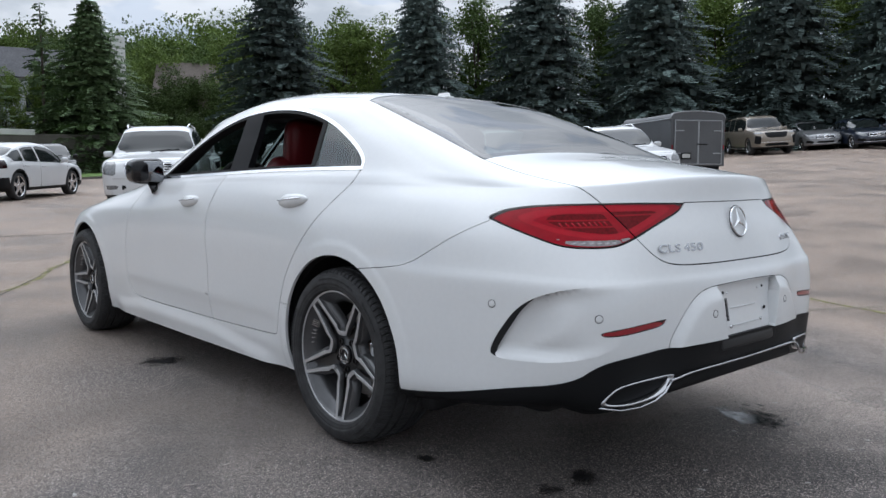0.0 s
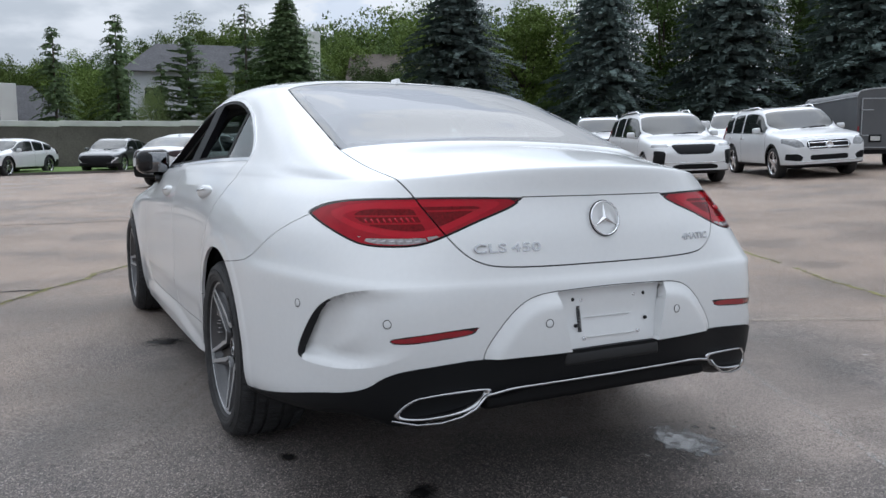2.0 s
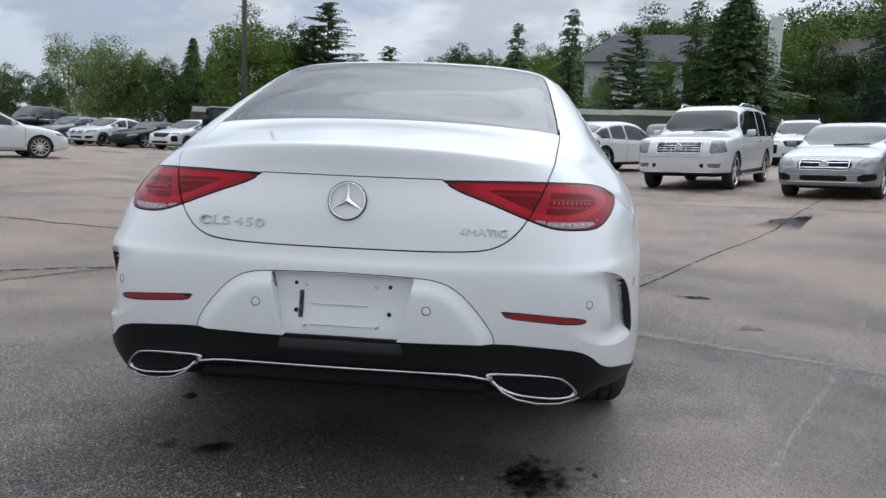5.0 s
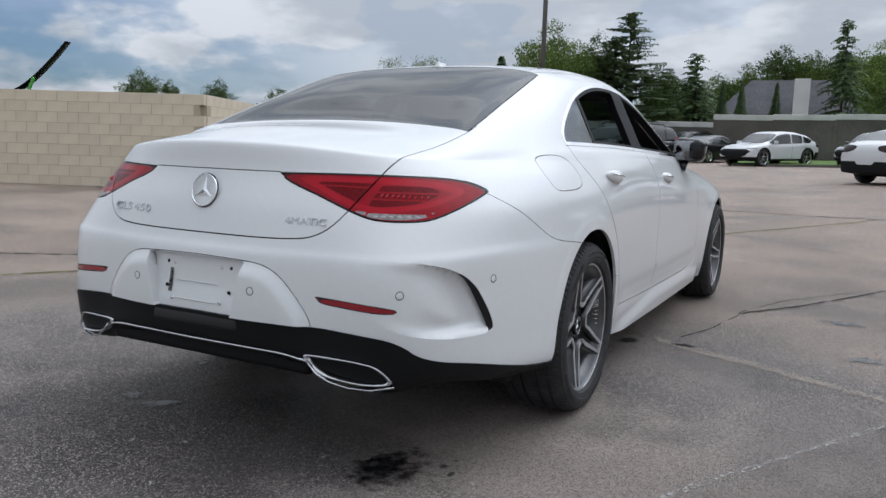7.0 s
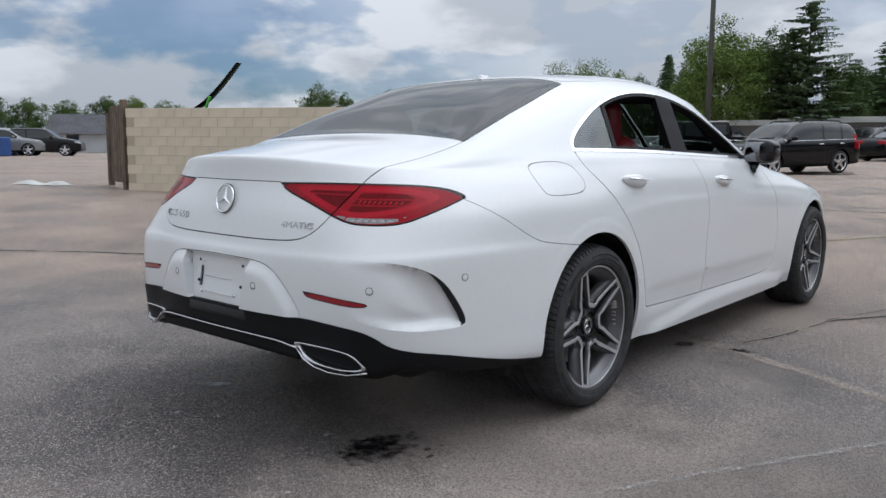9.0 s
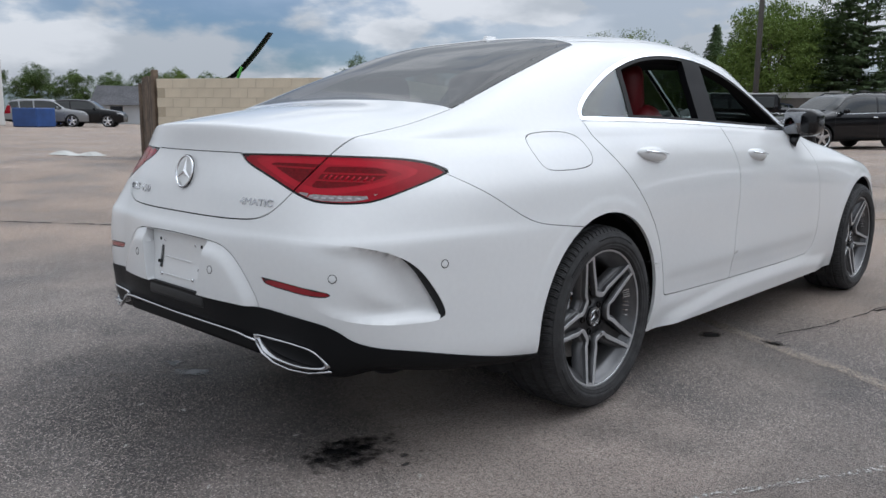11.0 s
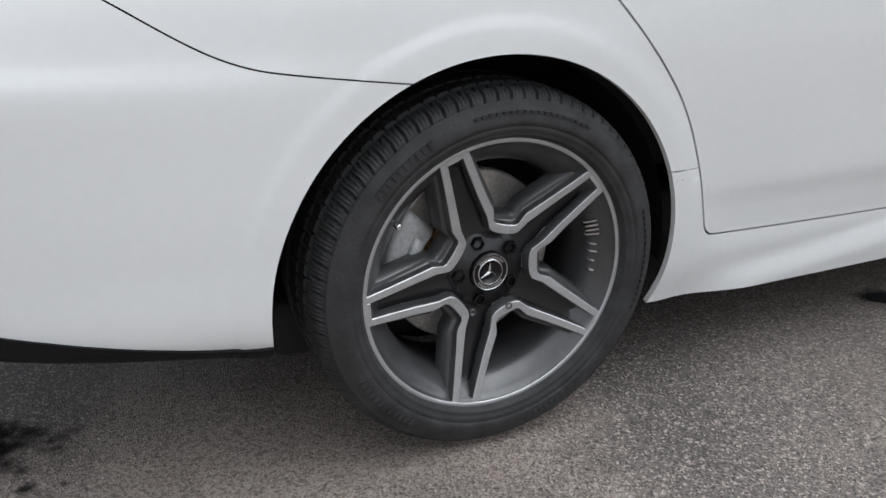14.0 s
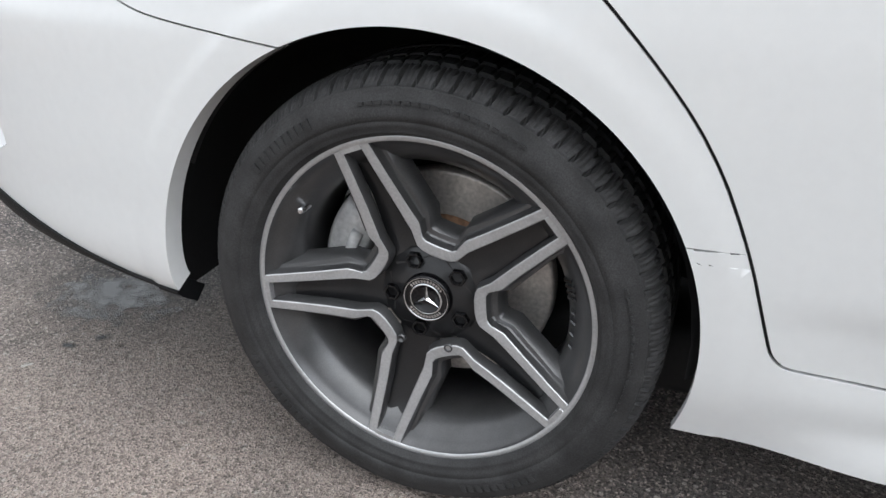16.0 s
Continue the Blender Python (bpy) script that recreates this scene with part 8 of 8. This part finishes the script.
    # tree line behind the enclosure
    for k, az in enumerate((-77, -74, -71.4, -69, -66.6, -64.2, -60.5)):
        x, y = polar(az, 92)
        plant(kinds["dark"][k % 2], x, y, .56 + .08 * rng.random(), rng.uniform(0, 6), "dense green tree behind the far fence", group="far tree line", wide=1.3)
    # far woods on the slope
    for k in range(22):
        az = -12 + 2.1 * k
        x, y = polar(az, 86 + 5 * (k % 3))
        h = float(np.interp(az, [-12, -4, 6, 12, 22, 34], [.75, .95, 1.15, 1.45, 1.6, 1.6]))
        plant(kinds["woods"][k % 2], x, y, h + .12 * rng.random(), rng.uniform(0, 6), names["woods"], group="far woods", wide=.8)
    # low shrubs along the wall
    for az in (19.5, 22.5, 26, 32, 35.5, 43, 52, 62):
        x, y = polar(az, 47.8)
        plant(kinds["dark"][1], x, y, .36, rng.uniform(0, 6), "low green shrub beside the boundary wall", "shrub", "shrubs by the wall", 1.2)


# ---- marks on the asphalt ----
def ribbon(name, pts, width, mat, label, category, seed, ragged=.22, lift=.004, kind="structure", wander=.16):
    """A ragged flat strip on the ground along points."""
    rng = random.Random(seed)
    dense = []
    for a, b in zip(pts, pts[1:]):
        n = max(2, int(math.dist(a, b) / .03))
        dense += [(a[0] + (b[0] - a[0]) * k / n, a[1] + (b[1] - a[1]) * k / n) for k in range(n)]
    dense.append(pts[-1])
    verts, faces = [], []
    drift = 0
    for i, p in enumerate(dense):
        q = dense[min(i + 1, len(dense) - 1)]
        o = dense[max(i - 1, 0)]
        d = Vector((q[0] - o[0], q[1] - o[1])).normalized()
        nrm = Vector((-d.y, d.x))
        drift = drift * .95 + rng.gauss(0, wander) * width
        for s in (-.5, .5):
            w = width * s * (1 + rng.uniform(-ragged, ragged))
            x, y = p[0] + nrm.x * (w + drift), p[1] + nrm.y * (w + drift)
            verts.append((x, y, ground_z(x, y) + lift))
    for i in range(len(dense) - 1):
        faces.append((2 * i, 2 * i + 1, 2 * i + 3, 2 * i + 2))
    return tagged(new(name, mesh_from(name, verts, faces, mat)), label, category, kind=kind)


def blotch(name, x, y, rx, ry, turn, mat, label, category, seed, lift=.004):
    rng = random.Random(seed)
    n = 40
    ph = [rng.uniform(0, 6.28) for _ in range(5)]
    verts, faces = [(x, y, ground_z(x, y) + lift)], []
    for k in range(n):
        a = 6.283 * k / n
        w = 1 + .22 * math.sin(2 * a + ph[0]) + .18 * math.sin(3 * a + ph[1]) + .12 * math.sin(5 * a + ph[2]) + .10 * math.sin(9 * a + ph[3])
        px, py = rx * w * math.cos(a), ry * w * math.sin(a)
        c, s = math.cos(turn), math.sin(turn)
        verts.append((x + c * px - s * py, y + s * px + c * py, ground_z(x + px, y + py) + lift))
    for k in range(n):
        faces.append((0, 1 + k, 1 + (k + 1) % n))
    return tagged(new(name, mesh_from(name, verts, faces, mat)), label, category, kind="structure")


def worn_material(name, colour, rough, keep, size, spec=.5, soft=.10, fade=0.0):
    """A surface that is worn through in places, so that the asphalt below shows."""
    m = material(name, colour, rough, spec=spec, grain=.2, grain_size=150)
    nt = m.node_tree
    n = nt.nodes.new("ShaderNodeTexNoise")
    n.inputs["Scale"].default_value, n.inputs["Detail"].default_value = size, 6
    nt.links.new(nt.nodes.new("ShaderNodeTexCoord").outputs["Object"], n.inputs["Vector"])
    fac = n.outputs["Fac"]
    if fade:
        # thins out from the middle to the rim of the patch
        gen = nt.nodes.new("ShaderNodeTexCoord").outputs["Generated"]
        mid = nt.nodes.new("ShaderNodeVectorMath")
        mid.operation = "DISTANCE"
        flat = nt.nodes.new("ShaderNodeVectorMath")
        flat.operation = "MULTIPLY"
        flat.inputs[1].default_value = (1, 1, 0)
        nt.links.new(gen, flat.inputs[0])
        nt.links.new(flat.outputs["Vector"], mid.inputs[0])
        mid.inputs[1].default_value = (.5, .5, 0)
        rim = nt.nodes.new("ShaderNodeMapRange")
        rim.inputs["From Min"].default_value, rim.inputs["From Max"].default_value = .08, .46
        rim.inputs["To Min"].default_value, rim.inputs["To Max"].default_value = fade * .35, -fade
        nt.links.new(mid.outputs["Value"], rim.inputs["Value"])
        add = nt.nodes.new("ShaderNodeMath")
        nt.links.new(fac, add.inputs[0])
        nt.links.new(rim.outputs["Result"], add.inputs[1])
        fac = add.outputs[0]
    r = nt.nodes.new("ShaderNodeMapRange")
    r.interpolation_type = "SMOOTHSTEP"
    r.inputs["From Min"].default_value, r.inputs["From Max"].default_value = 1 - keep - soft, 1 - keep + soft
    nt.links.new(fac, r.inputs["Value"])
    nt.links.new(r.outputs["Result"], nt.nodes["Principled BSDF"].inputs["Alpha"])
    return m


def build_marks():
    line = worn_material("worn_white_line", (.37, .36, .345), .8, .43, 80)
    tar = worn_material("old_crack_filler", (.29, .245, .205), .85, .50, 110)
    crack = worn_material("open_crack", (.020, .019, .018), .95, .54, 10)
    moss = worn_material("moss_in_crack", (.19, .175, .072), .95, .56, 9)
    wet = worn_material("wet_patch", (.012, .012, .013), .07, .56, 22, 1.0, .22, .30)
    oil = worn_material("dark_stain", (.012, .012, .013), .35, .54, 14, .5, .22, .30)
    ribbon("parking_line", [(.75, -1.9), (1.33, -.75), (2.11, .70), (3.6, 3.6), (5.2, 6.6)], .028, line, "worn white parking line on the asphalt", "line", 1, wander=.03)
    ribbon("crack_filler", [(.45, 1.62), (.73, 1.45), (1.79, .93), (3.4, .15), (4.4, -.4)], .085, tar, "tan strip of old crack filler", "crack", 2, .12, wander=.03)
    ribbon("crack", [(1.2, 2.4), (1.55, 3.08), (2.4, 4.8), (3.39, 6.52), (5.2, 10.2), (7.2, 14.1)], .028, crack, "long open crack in the asphalt", "crack", 3)
    ribbon("mossy_crack", [(-3.6, .5), (-2.39, 2.65), (-1.47, 4.19), (-.93, 5.1), (.26, 7.29), (2.0, 10.6)], .06, moss, "mossy crack running across the lot", "crack", 4)
    ribbon("crack", [(-3.6, .5), (-2.39, 2.66), (-1.47, 4.20), (-.93, 5.12), (.26, 7.31), (2.0, 10.6)], .012, crack, "open crack beside the moss", "crack", 5, lift=.006)
    ribbon("crack", [(3.0, -1.6), (3.7, -.3), (4.0, .33), (5.4, 3.2), (8, 7.6)], .05, moss, "mossy crack beyond the drain", "crack", 6)
    ribbon("crack", [(-6, 11.5), (-1, 10.9), (3.4, 10.6), (8, 9.4)], .07, crack, "crack across the lane", "crack", 7)
    ribbon("crack", [(-12, 7.5), (-7, 5.6), (-3.5, 4.6), (-1.5, 4.2)], .05, crack, "crack towards the enclosure", "crack", 8)
    ribbon("crack", [(-8, -1.2), (-5, .9), (-2.4, 2.5)], .05, crack, "crack beside the parked car", "crack", 9)
    ribbon("crack", [(.5, 19), (-2.5, 13.0), (-8, 12.2), (-15, 14)], .10, tar, "sealed seam across the lot", "crack", 12)
    scuff = worn_material("pale_scuff", (.30, .26, .235), .85, .40, 60)
    ribbon("seam", [(-1.5, -2.6), (-.93, -1.59), (-.72, -1.22), (-.59, -.95), (-.45, -.5)], .045, scuff, "faint old seam in the asphalt", "crack", 13, .3, wander=.06)
    for k, (a, b) in enumerate((((-1.42, -.07), (-.66, 1.2)), ((-1.30, -.10), (-.60, 1.1)), ((-1.62, -.02), (-.86, -.16)), ((-1.62, -.36), (-1.1, .10)))):
        ribbon("scuff_mark", [a, ((a[0] + b[0]) / 2 - .02, (a[1] + b[1]) / 2), b], .035, scuff, "faint pale scuff on the asphalt", "scuff", 14 + k, .3, wander=.05)
    ribbon("crack", [(1.0, 1.5), (1.12, 1.93), (1.21, 2.52), (1.39, 3.03), (1.9, 3.9)], .010, crack, "hairline crack beside the car", "crack", 18, wander=.3)
    blotch("gravel_patch", 1.26, -1.08, .16, .11, .3, scuff, "tan patch of worn gravel", "patch", 60)
    blotch("wet_patch", .57, -.93, .17, .15, .9, wet, "small wet patch under the tail", "puddle", 1)
    for k, (x, y, rx, ry) in enumerate(((-.66, -.85, .07, .05), (-.49, -.86, .10, .055), (.76, 1.25, .10, .05), (-.79, -.37, .07, .04), (.72, -.80, .032, .020), (.77, -.84, .025, .018), (.73, -.74, .018, .015), (-.90, 1.74, .22, .10), (1.06, 1.32, .08, .05))):
        blotch("dark_stain", x, y, rx, ry, .4 * k, oil, "dark damp stain on the asphalt", "stain", 20 + k)
    for k, (x, y, rx, ry, turn) in enumerate(((-3.4, 16.0, 2.2, .35, -.7), (4.5, 8.3, 1.6, .38, .98), (1.8, 2.49, .16, .08, .4), (1.92, 1.53, .13, .08, .2), (-4.5, 24, 1.6, .35, .3), (-15, 27, 2, .4, .2))):
        blotch("puddle", x, y, rx, ry, turn, wet, "shallow puddle on the asphalt", "puddle", 40 + k)
    chip = worn_material("pale_chip", (.50, .48, .45), .85, .62, 160)
    rng = random.Random(77)
    for k in range(22):
        a, far = rng.uniform(0, 6.28), rng.uniform(.2, 2.6)
        blotch("paint_chip", .2 + far * 1.1 * math.cos(a), -1.1 + far * .7 * math.sin(a), rng.uniform(.006, .017), rng.uniform(.004, .008), rng.uniform(0, 3), chip, "small pale chip of paint on the asphalt", "chip", 100 + k)
    cover = tagged(new("manhole_cover"), "round iron manhole cover set in the asphalt", "manhole")
    bm = revolve([(0, .34), (.006, .33), (.006, .30), (.002, .295), (.004, .10), (.004, 0)], 40)
    bmesh.ops.transform(bm, matrix=Matrix.Translation((3.39, 1.97, .0)) @ Matrix.Rotation(radians(-90), 4, "Y"), verts=bm.verts)
    part("lid", bm, material("rusty_cover", (.17, .145, .125), .7, metal=.3, grain=.3, grain_size=40), cover)


build_back_wall()
build_house(12.0, 61.5, 12, 12.6, 7, 6.6, 2.4, SIDING, ROOF_GREY, "pale two-storey house with a grey roof", (7.1, 9.7, .85), .3, 1.7)
build_house(30.6, 62.5, 24, 13, 8, 5.8, 3.2, ROOF_BROWN, ROOF_BROWN, "brown-roofed house among the trees", None, .2)
build_house(-3.8, 60.5, -4, 8.4, 6, 3.0, 2.5, SIDING, ROOF_GREY, "low house with a dark grey roof and white chimney", (.9, 5.3, 1), .3, 1.6)
build_house(-66, 30.5, -60, 6.5, 5, 1.7, 1.6, SIDING, ROOF_GREY, "low grey outbuilding behind a fence")
build_house(-63, 12.0, -74, 12, 14, 9.5, 1.2, WHITE_SIDING, ROOF_GREY, "tall white commercial building")
build_trailer(18.05, 10.7, 30)
build_enclosure()
build_pole(-14.2, 38.0, 17.0)
fence = tagged(new("low_fence"), "low grey-brown panel fence on the far side", "fence")
for k in range(16):
    a, b = polar(-72.5 + k * .75, 74), polar(-72.5 + (k + 1) * .75, 74)
    fm, fl = along(a, b)
    box_at("fence_panel", (fl - .06, .05, 1.15), fm @ Matrix.Translation((fl / 2, 0, ground_z(*a) + .6)), WALL_CONC, fence)
    box_at("fence_post", (.10, .10, 1.3), fm @ Matrix.Translation((0, 0, ground_z(*a) + .62)), WALL_CONC, fence)
bin_ob = tagged(new("blue_skip"), "blue steel skip beside parked cars", "skip")
bx, by = -47.4, 15.1
box_at("bin", (1.9, 1.4, 1.1), Matrix.Translation((bx, by, ground_z(bx, by) + .56)) @ Matrix.Rotation(.4, 4, "Z"), BLUE_STEEL, bin_ob, .05)
build_parked_cars()
build_plants()
build_marks()
